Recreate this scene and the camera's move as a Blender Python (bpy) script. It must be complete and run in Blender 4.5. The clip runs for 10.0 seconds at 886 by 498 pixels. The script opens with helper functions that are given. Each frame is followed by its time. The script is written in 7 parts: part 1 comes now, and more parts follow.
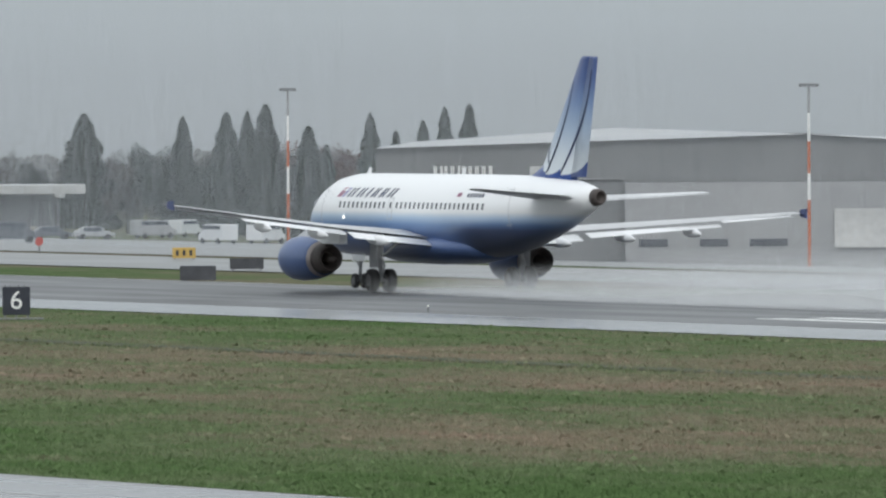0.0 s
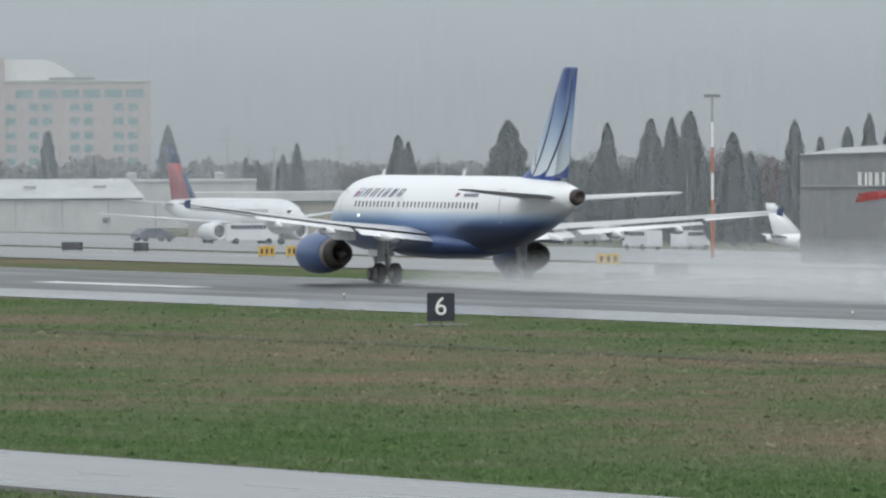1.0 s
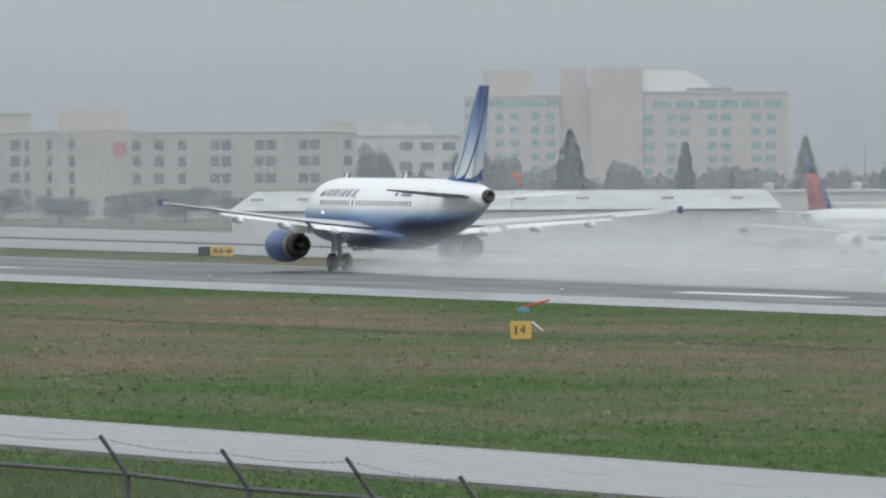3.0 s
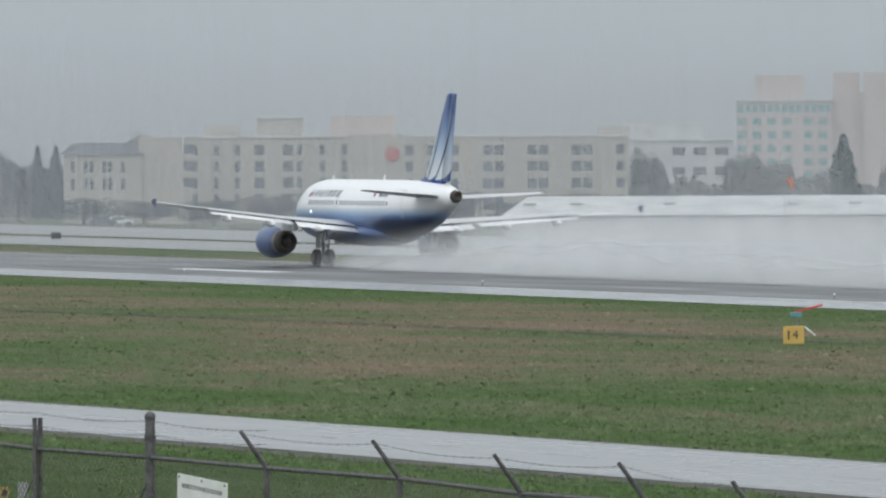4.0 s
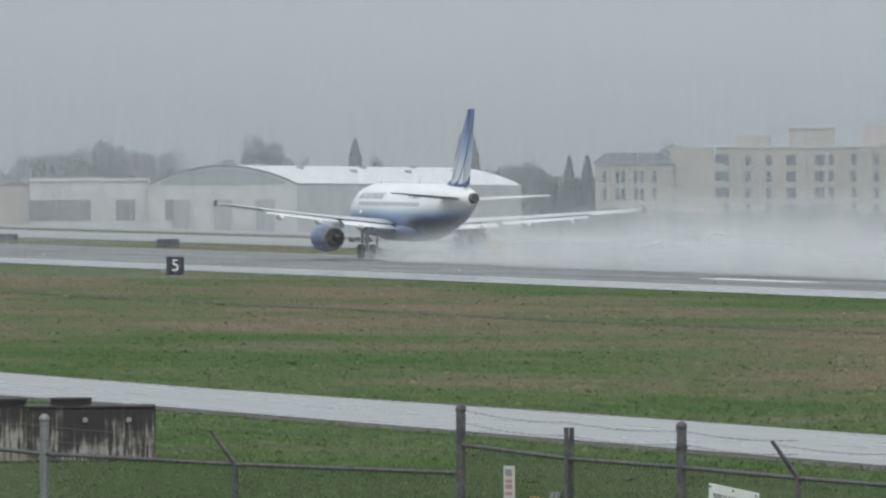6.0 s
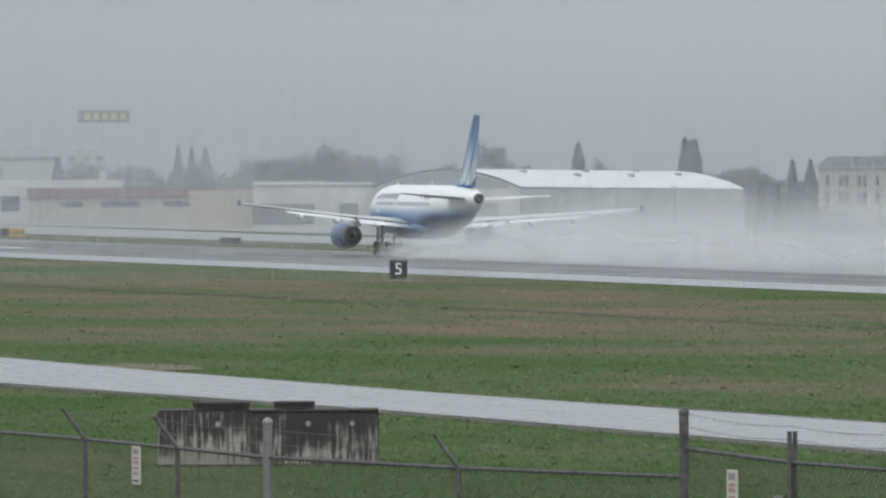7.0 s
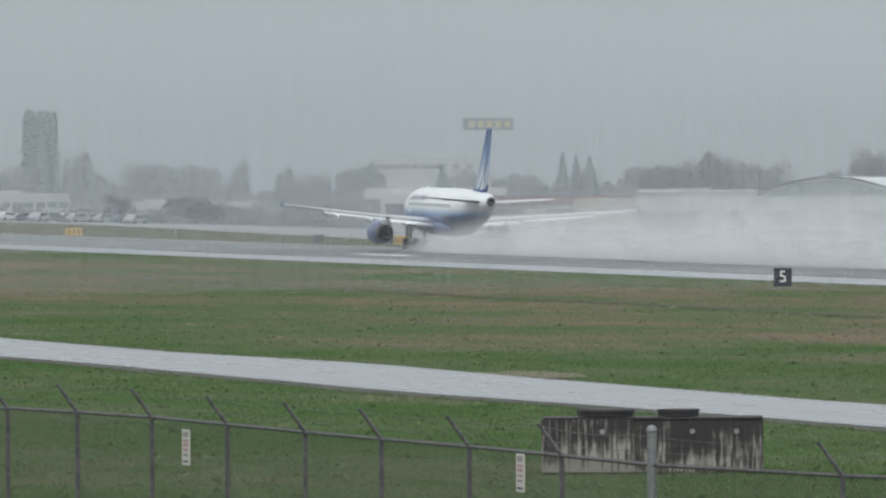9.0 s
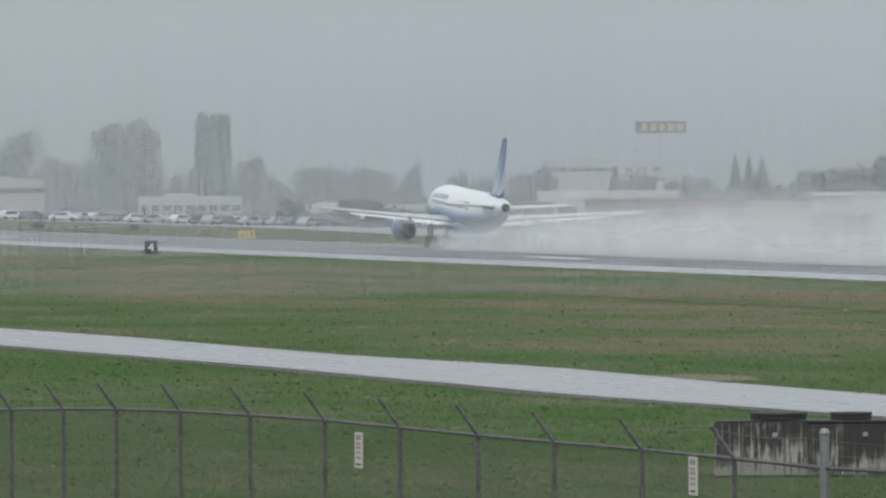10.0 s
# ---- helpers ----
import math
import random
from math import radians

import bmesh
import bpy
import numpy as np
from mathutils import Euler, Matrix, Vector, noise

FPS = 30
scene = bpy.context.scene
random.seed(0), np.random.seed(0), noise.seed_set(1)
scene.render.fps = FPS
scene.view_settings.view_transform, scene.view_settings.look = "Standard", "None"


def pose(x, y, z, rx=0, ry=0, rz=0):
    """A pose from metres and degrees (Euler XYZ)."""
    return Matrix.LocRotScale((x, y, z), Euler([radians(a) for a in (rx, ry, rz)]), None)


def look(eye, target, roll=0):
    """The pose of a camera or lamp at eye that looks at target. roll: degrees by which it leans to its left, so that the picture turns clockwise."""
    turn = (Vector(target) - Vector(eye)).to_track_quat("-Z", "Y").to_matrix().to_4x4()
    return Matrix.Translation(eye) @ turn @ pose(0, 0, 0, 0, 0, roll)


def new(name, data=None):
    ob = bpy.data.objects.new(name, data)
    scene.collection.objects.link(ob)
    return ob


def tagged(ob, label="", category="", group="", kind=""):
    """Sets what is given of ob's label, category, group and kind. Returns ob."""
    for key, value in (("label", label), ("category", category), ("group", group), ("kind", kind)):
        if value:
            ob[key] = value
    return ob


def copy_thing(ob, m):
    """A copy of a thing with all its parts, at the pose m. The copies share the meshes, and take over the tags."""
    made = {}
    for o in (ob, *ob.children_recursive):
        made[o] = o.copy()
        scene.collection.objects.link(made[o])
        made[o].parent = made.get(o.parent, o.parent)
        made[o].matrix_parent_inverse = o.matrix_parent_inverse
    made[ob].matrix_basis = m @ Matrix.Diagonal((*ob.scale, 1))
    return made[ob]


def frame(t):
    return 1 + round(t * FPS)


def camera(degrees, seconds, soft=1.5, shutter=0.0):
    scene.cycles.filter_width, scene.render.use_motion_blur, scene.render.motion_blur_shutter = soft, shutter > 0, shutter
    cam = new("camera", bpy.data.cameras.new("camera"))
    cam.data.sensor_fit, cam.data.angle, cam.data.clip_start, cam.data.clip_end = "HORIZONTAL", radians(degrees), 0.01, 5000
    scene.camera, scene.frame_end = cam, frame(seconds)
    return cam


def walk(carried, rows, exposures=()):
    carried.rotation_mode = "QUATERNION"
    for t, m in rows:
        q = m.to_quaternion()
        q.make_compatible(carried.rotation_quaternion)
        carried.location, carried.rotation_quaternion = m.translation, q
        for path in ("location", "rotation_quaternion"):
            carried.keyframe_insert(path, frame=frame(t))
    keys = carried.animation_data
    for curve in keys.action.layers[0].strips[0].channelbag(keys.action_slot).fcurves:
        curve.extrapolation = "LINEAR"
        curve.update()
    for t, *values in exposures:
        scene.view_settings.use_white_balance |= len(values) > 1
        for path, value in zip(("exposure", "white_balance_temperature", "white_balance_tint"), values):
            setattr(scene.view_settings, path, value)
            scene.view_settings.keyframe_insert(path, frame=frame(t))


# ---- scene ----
# a long lens on a bank beside the runway, which runs along +Y; the eye stands still and pans
cam = camera(4.2425, 10.0, soft=2.3)
EYE = Vector((0.0, 0.0, 10.14))
# seconds, bearing (clockwise from the runway's direction), pitch
PAN = [
    (0, 24.4442, -0.779),
    (0.5, 23.3493, -0.7571),
    (1, 22.4113, -0.7387),
    (1.5, 21.5695, -0.7181),
    (2, 20.7844, -0.7032),
    (2.5, 20.0685, -0.6859),
    (3, 19.3579, -0.6728),
    (4.5, 17.4306, -0.6262),
    (5, 16.7917, -0.6102),
    (5.5, 16.115, -0.5951),
    (6, 15.5059, -0.5819),
    (7.5, 13.944, -0.5478),
    (8, 13.4622, -0.5372),
    (8.5, 12.9993, -0.5261),
    (9, 12.596, -0.5124),
    (9.5, 12.1615, -0.5015),
    (10, 11.769, -0.4941),
]
walk(cam, [(t, pose(*EYE, 90 + up, 0.297, -bearing)) for t, bearing, up in PAN])

# ---- light: overcast, rain-laden sky ----
world = bpy.data.worlds.new("overcast_sky")
scene.world = world
world.use_nodes = True
wn, wl = world.node_tree.nodes, world.node_tree.links
sky = wn.new("ShaderNodeTexSky")
sky.sky_type, sky.sun_disc = "NISHITA", False
sky.sun_elevation, sky.sun_rotation = radians(48), radians(200)
sky.dust_density = 6.0
grey = wn.new("ShaderNodeHueSaturation")
grey.inputs["Saturation"].default_value = 0.10
veil = wn.new("ShaderNodeMix")
veil.data_type = "RGBA"
veil.inputs["Factor"].default_value = 0.72
veil.inputs["B"].default_value = (7.3, 8.0, 8.5, 1)
wl.new(sky.outputs[0], grey.inputs["Color"])
wl.new(grey.outputs[0], veil.inputs["A"])
wl.new(veil.outputs["Result"], wn["Background"].inputs["Color"])
wn["Background"].inputs["Strength"].default_value = 0.135

sun = new("sun", bpy.data.lights.new("sun", "SUN"))
sun.data.energy, sun.data.angle, sun.data.color = 0.7, radians(40), (1.0, 0.98, 0.95)
sun.matrix_world = look((0, 0, 100), (40, 55, 15))


# ---- materials ----
def nodes_of(name):
    m = bpy.data.materials.new(name)
    m.use_nodes = True
    return m, m.node_tree.nodes, m.node_tree.links, m.node_tree.nodes["Principled BSDF"]


def ramp_node(n, stops):
    r = n.new("ShaderNodeValToRGB")
    e = r.color_ramp.elements
    while len(e) < len(stops):
        e.new(0.5)
    for el, (p, c) in zip(e, stops):
        el.position, el.color = p, (*c, 1)
    return r


def surface(name, a, b, scale=1.0, rough=0.6, spec=0.4, bump=0.0, metal=0.0, stretch=(1, 1, 1), fine=8.0, coat=0.0, sheen=0.0, islands=0.0):
    """Two tones mixed by a coarse and a fine noise in metres, with relief."""
    m, n, l, bsdf = nodes_of(name)
    co = n.new("ShaderNodeTexCoord")
    mp = n.new("ShaderNodeMapping")
    mp.inputs["Scale"].default_value = stretch
    l.new(co.outputs["Object"], mp.inputs["Vector"])
    n1, n2 = n.new("ShaderNodeTexNoise"), n.new("ShaderNodeTexNoise")
    n1.inputs["Scale"].default_value, n1.inputs["Detail"].default_value = scale, 6
    n2.inputs["Scale"].default_value, n2.inputs["Detail"].default_value = scale * fine, 4
    l.new(mp.outputs[0], n1.inputs["Vector"]), l.new(mp.outputs[0], n2.inputs["Vector"])
    add = n.new("ShaderNodeMath")
    add.operation = "MULTIPLY_ADD"
    l.new(n2.outputs["Fac"], add.inputs[0])
    add.inputs[1].default_value = 0.4
    l.new(n1.outputs["Fac"], add.inputs[2])
    r = ramp_node(n, [(0.45, a), (0.95, b)])
    l.new(add.outputs[0], r.inputs["Fac"])
    out = r.outputs["Color"]
    if islands:
        g = n.new("ShaderNodeNewGeometry")
        hv = n.new("ShaderNodeHueSaturation")
        mr = n.new("ShaderNodeMapRange")
        mr.inputs["To Min"].default_value, mr.inputs["To Max"].default_value = 1 - islands, 1 + islands
        l.new(g.outputs["Random Per Island"], mr.inputs["Value"])
        l.new(mr.outputs[0], hv.inputs["Value"])
        l.new(out, hv.inputs["Color"])
        out = hv.outputs["Color"]
    l.new(out, bsdf.inputs["Base Color"])
    bsdf.inputs["Roughness"].default_value = rough
    bsdf.inputs["Specular IOR Level"].default_value = spec
    bsdf.inputs["Metallic"].default_value = metal
    bsdf.inputs["Coat Weight"].default_value = coat
    bsdf.inputs["Sheen Weight"].default_value = sheen
    if bump:
        bn = n.new("ShaderNodeBump")
        bn.inputs["Strength"].default_value = bump
        bn.inputs["Distance"].default_value = 0.03
        l.new(n2.outputs["Fac"], bn.inputs["Height"])
        l.new(bn.outputs[0], bsdf.inputs["Normal"])
    return m


def plain(name, c, rough=0.5, spec=0.5, metal=0.0, emit=0.0):
    m, n, l, bsdf = nodes_of(name)
    no = n.new("ShaderNodeTexNoise")
    no.inputs["Scale"].default_value = 5.0
    r = ramp_node(n, [(0.3, tuple(v * 0.86 for v in c)), (0.7, c)])
    co = n.new("ShaderNodeTexCoord")
    l.new(co.outputs["Object"], no.inputs["Vector"])
    l.new(no.outputs["Fac"], r.inputs["Fac"])
    l.new(r.outputs["Color"], bsdf.inputs["Base Color"])
    bsdf.inputs["Roughness"].default_value, bsdf.inputs["Specular IOR Level"].default_value = rough, spec
    bsdf.inputs["Metallic"].default_value = metal
    if emit:
        bsdf.inputs["Emission Color"].default_value = (*c, 1)
        bsdf.inputs["Emission Strength"].default_value = emit
    return m


def grass_mat(name, blades):
    """Winter grass: green and straw-brown in long drifts, with the same drifts for ground and blades."""
    m, n, l, bsdf = nodes_of(name)
    g = n.new("ShaderNodeNewGeometry")
    mp = n.new("ShaderNodeMapping")
    mp.inputs["Scale"].default_value = (0.050, 0.021, 0.0)
    l.new(g.outputs["Position"], mp.inputs["Vector"])
    n1 = n.new("ShaderNodeTexNoise")
    n1.inputs["Scale"].default_value, n1.inputs["Detail"].default_value, n1.inputs["Roughness"].default_value = 1.0, 7, 0.62
    l.new(mp.outputs[0], n1.inputs["Vector"])
    r = ramp_node(n, [(0.28, (0.065, 0.106, 0.042)), (0.45, (0.096, 0.123, 0.065)), (0.54, (0.132, 0.128, 0.086)), (0.70, (0.182, 0.142, 0.108))])
    # lush below the perimeter road and beside the runway, browner between: tie the drifts to the distance from the runway
    sx = n.new("ShaderNodeSeparateXYZ")
    l.new(g.outputs["Position"], sx.inputs[0])
    across = n.new("ShaderNodeMapRange")
    across.inputs["From Min"].default_value, across.inputs["From Max"].default_value = 100, 300
    l.new(sx.outputs["X"], across.inputs["Value"])
    bands = ramp_node(n, [(p, (v, v, v)) for p, v in ((0.0, 0.0), (0.11, 0.12), (0.235, 0.5), (0.32, 0.80), (0.42, 0.76), (0.5, 0.5), (0.555, 0.38), (0.70, 0.72))])
    l.new(across.outputs[0], bands.inputs["Fac"])
    mr = n.new("ShaderNodeMapRange")
    mr.inputs["To Min"].default_value, mr.inputs["To Max"].default_value = -0.14, 0.10
    l.new(bands.outputs["Color"], mr.inputs["Value"])
    ad = n.new("ShaderNodeMath")
    l.new(n1.outputs["Fac"], ad.inputs[0]), l.new(mr.outputs[0], ad.inputs[1])
    # patches a metre or two wide and several long: tussocks, bare spots
    mp3, n3 = n.new("ShaderNodeMapping"), n.new("ShaderNodeTexNoise")
    mp3.inputs["Scale"].default_value = (0.55, 0.16, 0.0)
    n3.inputs["Scale"].default_value, n3.inputs["Detail"].default_value, n3.inputs["Roughness"].default_value = 1.0, 6, 0.7
    l.new(g.outputs["Position"], mp3.inputs["Vector"]), l.new(mp3.outputs[0], n3.inputs["Vector"])
    m3, ad3 = n.new("ShaderNodeMapRange"), n.new("ShaderNodeMath")
    m3.inputs["From Min"].default_value, m3.inputs["From Max"].default_value = 0.3, 0.7
    m3.inputs["To Min"].default_value, m3.inputs["To Max"].default_value = -0.115, 0.095
    l.new(n3.outputs["Fac"], m3.inputs["Value"])
    l.new(ad.outputs[0], ad3.inputs[0]), l.new(m3.outputs[0], ad3.inputs[1])
    l.new(ad3.outputs[0], r.inputs["Fac"])
    n2 = n.new("ShaderNodeTexNoise")
    mp2 = n.new("ShaderNodeMapping")
    mp2.inputs["Scale"].default_value = (1.9, 0.5, 0.0)
    n2.inputs["Scale"].default_value, n2.inputs["Detail"].default_value, n2.inputs["Roughness"].default_value = 1.0, 6, 0.65
    l.new(g.outputs["Position"], mp2.inputs["Vector"]), l.new(mp2.outputs[0], n2.inputs["Vector"])
    hv = n.new("ShaderNodeHueSaturation")
    m2 = n.new("ShaderNodeMapRange")
    m2.inputs["From Min"].default_value, m2.inputs["From Max"].default_value = 0.3, 0.7
    m2.inputs["To Min"].default_value, m2.inputs["To Max"].default_value = 0.76, 1.24
    l.new(g.outputs["Random Per Island"] if blades else n2.outputs["Fac"], m2.inputs["Value"])
    if blades:
        m2.inputs["From Min"].default_value, m2.inputs["From Max"].default_value = 0, 1
        m2.inputs["To Min"].default_value, m2.inputs["To Max"].default_value = 1.42, 1.68
    l.new(m2.outputs[0], hv.inputs["Value"])
    l.new(r.outputs["Color"], hv.inputs["Color"])
    l.new(hv.outputs["Color"], bsdf.inputs["Base Color"])
    bsdf.inputs["Roughness"].default_value = 1.0
    bsdf.inputs["Specular IOR Level"].default_value = 0.0
    return m


def wet_paving(name, a, b, rough, scale=0.25, bump=0.04, spec=0.5, stretch=(1, 0.15, 1)):
    """Wet pavement: puddled film over grain, streaked along the traffic."""
    m, n, l, bsdf = nodes_of(name)
    co = n.new("ShaderNodeTexCoord")
    mp = n.new("ShaderNodeMapping")
    mp.inputs["Scale"].default_value = stretch
    l.new(co.outputs["Object"], mp.inputs["Vector"])
    n1 = n.new("ShaderNodeTexNoise")
    n1.inputs["Scale"].default_value, n1.inputs["Detail"].default_value = scale, 6
    l.new(mp.outputs[0], n1.inputs["Vector"])
    r = ramp_node(n, [(0.35, a), (0.68, b)])
    l.new(n1.outputs["Fac"], r.inputs["Fac"])
    l.new(r.outputs["Color"], bsdf.inputs["Base Color"])
    mr = n.new("ShaderNodeMapRange")
    mr.inputs["From Min"].default_value, mr.inputs["From Max"].default_value = 0.3, 0.7
    mr.inputs["To Min"].default_value, mr.inputs["To Max"].default_value = rough * 0.75, rough * 1.3
    l.new(n1.outputs["Fac"], mr.inputs["Value"])
    l.new(mr.outputs[0], bsdf.inputs["Roughness"])
    bsdf.inputs["Specular IOR Level"].default_value = spec
    n2 = n.new("ShaderNodeTexNoise")
    n2.inputs["Scale"].default_value, n2.inputs["Detail"].default_value = 3.0, 5
    l.new(co.outputs["Object"], n2.inputs["Vector"])
    bn = n.new("ShaderNodeBump")
    bn.inputs["Strength"].default_value, bn.inputs["Distance"].default_value = bump, 0.02
    l.new(n2.outputs["Fac"], bn.inputs["Height"])
    l.new(bn.outputs[0], bsdf.inputs["Normal"])
    return m


GRASS = grass_mat("winter_grass", False)
BLADES = grass_mat("grass_blades", True)
ASPHALT = wet_paving("wet_runway_asphalt", (0.04, 0.041, 0.043), (0.075, 0.076, 0.078), 0.42)
SHOULDER = wet_paving("wet_shoulder", (0.16, 0.165, 0.17), (0.25, 0.255, 0.26), 0.16)
ROAD = wet_paving("wet_road", (0.15, 0.155, 0.16), (0.20, 0.205, 0.21), 0.28, scale=0.35, bump=0.012, stretch=(1, 0.08, 1))
APRON = wet_paving("wet_apron_concrete", (0.15, 0.155, 0.155), (0.24, 0.24, 0.235), 0.4)
PAINT_LINE = wet_paving("wet_marking_paint", (0.62, 0.62, 0.61), (0.8, 0.8, 0.79), 0.3, scale=1.0)
WORN_PAINT = wet_paving("worn_road_paint", (0.26, 0.265, 0.265), (0.42, 0.42, 0.415), 0.3, scale=1.0)
WHITE = surface("white_gloss_paint", (0.74, 0.75, 0.76), (0.82, 0.83, 0.84), 0.35, 0.28, 0.5, 0.0)
DARK = plain("dark_rubber", (0.02, 0.02, 0.021), 0.7, 0.3)
STEEL = surface("galvanised_steel", (0.17, 0.175, 0.18), (0.28, 0.285, 0.29), 3.0, 0.45, 0.5, 0.1, 0.6)
GREYMET = surface("grey_metal", (0.30, 0.31, 0.32), (0.42, 0.43, 0.44), 1.0, 0.4, 0.5)


# ---- mesh helpers ----
def part(name, bm, material, parent=None, label="", smooth=False):
    me = bpy.data.meshes.new(name)
    bmesh.ops.recalc_face_normals(bm, faces=bm.faces)
    bm.to_mesh(me)
    bm.free()
    if smooth:
        for f in me.polygons:
            f.use_smooth = True
    me.materials.append(material)
    ob = new(name, me)
    if parent:
        ob.parent = parent
    if label:
        ob["label"] = label
    return ob


def share(ob, name, m, parent=None):
    """Another object on the same mesh, placed by m."""
    o = new(name, ob.data)
    o.parent = parent or ob.parent
    o.matrix_basis = m
    return o


def box(bm, c, s, m=None, bevel=0.0):
    g = bmesh.ops.create_cube(bm, size=1.0, matrix=(m or Matrix()) @ Matrix.Translation(c) @ Matrix.Diagonal((*s, 1)))
    if bevel:
        es = {e for v in g["verts"] for e in v.link_edges}
        bmesh.ops.bevel(bm, geom=list(es), offset=bevel, segments=2, affect="EDGES")
    return g["verts"]


def rod(bm, a, b, r1, r2=None, seg=10):
    a, b = Vector(a), Vector(b)
    d = b - a
    m = Matrix.Translation((a + b) / 2) @ d.to_track_quat("Z", "Y").to_matrix().to_4x4()
    bmesh.ops.create_cone(bm, cap_ends=True, segments=seg, radius1=r1, radius2=r1 if r2 is None else r2, depth=d.length, matrix=m)


def loft(bm, rings, caps=True):
    """Skin a row of rings with equal counts of points."""
    vs = [[bm.verts.new(p) for p in ring] for ring in rings]
    k = len(vs[0])
    for a, b in zip(vs, vs[1:]):
        for i in range(k):
            bm.faces.new((a[i], a[(i + 1) % k], b[(i + 1) % k], b[i]))
    if caps:
        bm.faces.new(vs[0][::-1])
        bm.faces.new(vs[-1])
    return vs


def prism(bm, poly, z0, z1):
    """Upright prism over a plan outline."""
    lo = [bm.verts.new((x, y, z0)) for x, y in poly]
    hi = [bm.verts.new((x, y, z1)) for x, y in poly]
    k = len(poly)
    for i in range(k):
        bm.faces.new((lo[i], lo[(i + 1) % k], hi[(i + 1) % k], hi[i]))
    bm.faces.new(hi)
    bm.faces.new(lo[::-1])


def thing(name, m, label, category, group="", kind=""):
    e = new(name)
    e.matrix_world = m
    e.empty_display_size = 0.5
    return tagged(e, label, category, group, kind)


def plate(bm, pts, half):
    """A flat plate with thickness, both faces and its rim, across x."""
    a = [bm.verts.new((x - half, y, z)) for x, y, z in pts]
    b = [bm.verts.new((x + half, y, z)) for x, y, z in pts]
    k = len(pts)
    bm.faces.new(a)
    bm.faces.new(b[::-1])
    for i in range(k):
        bm.faces.new((a[i], b[i], b[(i + 1) % k], a[(i + 1) % k]))


def polar(bearing, r, z=0.0):
    return Vector((r * math.sin(radians(bearing)), r * math.cos(radians(bearing)), z))


# ---- ground: one sheet, a bank on the near side, the far field lower than the runway's crown ----
FAR = -0.6
FALL = [(262, -0.6), (300, -0.6), (480, -6.0), (600, -8.5), (900, -10.0), (1500, -20.0), (3500, -42.0)]


def lift(x):
    if x < 4:
        return 8.2
    if x < 30:
        return 8.2 + (4.0 - 8.2) * (x - 4) / 26
    if x < 58:
        t = (x - 30) / 28
        return 4.0 * (1 - t) ** 1.3
    if x < 243:
        return 0.0
    if x < 262:
        return FAR * (x - 243) / 19
    for (a, za), (b, zb) in zip(FALL, FALL[1:]):
        if x <= b:
            return za + (zb - za) * (x - a) / (b - a)
    return FALL[-1][1]


def sheet(bm, xs, y0, y1, rise, steps=60):
    """A strip of ground between lateral places xs (a list, or a function of y)."""
    rows = []
    for i in range(steps + 1):
        y = y0 + (y1 - y0) * i / steps
        rows.append([bm.verts.new((x, y, lift(x) + rise)) for x in (xs(y) if callable(xs) else xs)])
    for a, b in zip(rows, rows[1:]):
        for i in range(len(a) - 1):
            bm.faces.new((a[i], a[i + 1], b[i + 1], b[i]))


bm = bmesh.new()
sheet(bm, [-2500, -200, 0, 4, 12, 20, 30, 34, 38, 42, 46, 50, 54, 58, 80, 140, 211, 243, 252, 262, 300, 480, 600, 900, 1500, 3500], -800, 4600, -0.03, 90)
tagged(part("ground", bm, GRASS), "wet winter grass airfield, green with brown drifts", "ground", kind="structure")

bm = bmesh.new()
sheet(bm, [220.3, 243, 252, 262], -400, 2600, 0.004, 40)
tagged(part("runway", bm, ASPHALT), "wet dark grooved asphalt runway", "runway", kind="structure")
bm = bmesh.new()
sheet(bm, [211.3, 220.3], -400, 2600, 0.008, 40)
tagged(part("runway_shoulder", bm, SHOULDER), "pale wet paved shoulder along the runway edge", "runway shoulder", kind="structure")


def road_x(y, s):
    """The perimeter road's far edge (s = 0) to its near edge (s = 1), which wander a little."""
    far = 119.4 - 0.0105 * (y - 300) + np.interp(y, (340, 400, 450, 500, 535, 572, 630, 700), (0, -0.6, -2.0, -1.8, -0.7, -2.9, -2.0, -3.6))
    near = 108.1 - 0.0075 * (y - 300) + np.interp(y, (340, 425, 474, 540, 607, 700), (0, -0.4, -2.6, -1.9, -2.7, -3.4))
    return far + (near - far) * s


bm = bmesh.new()
sheet(bm, lambda y: [road_x(y, s) for s in (1, 0.5, 0)], -200, 1400, 0.012, 160)
tagged(part("road", bm, ROAD), "pale wet perimeter road beside the fence", "road", kind="structure")
VERGE = surface("bare_wet_verge", (0.062, 0.060, 0.052), (0.10, 0.094, 0.078), 0.5, 0.8, 0.2, 0.1)
bm = bmesh.new()
sheet(bm, lambda y: [road_x(y, 1) - 1.5 + 1.5 * w + 0.5 * noise.noise(Vector((y * 0.07, w, 0))) for w in (0, 1)], -200, 1400, -0.004, 260)
tagged(part("road_verge", bm, VERGE), "bare wet earth along the road's edge", "verge", kind="structure")
bm = bmesh.new()
sheet(bm, lambda y: [road_x(y, 0) + 0.9 * w * (0.6 + noise.noise(Vector((y * 0.03, 2, 0)))) + 0.3 * noise.noise(Vector((y * 0.09, w, 4))) for w in (0, 1)], -200, 1400, -0.006, 260)
tagged(part("road_verge", bm, VERGE), "bare wet earth along the road's edge", "verge", kind="structure")
SANDY = surface("sandy_patch", (0.125, 0.115, 0.07), (0.165, 0.145, 0.10), 0.8, 0.8, 0.2, 0.1)
bm = bmesh.new()
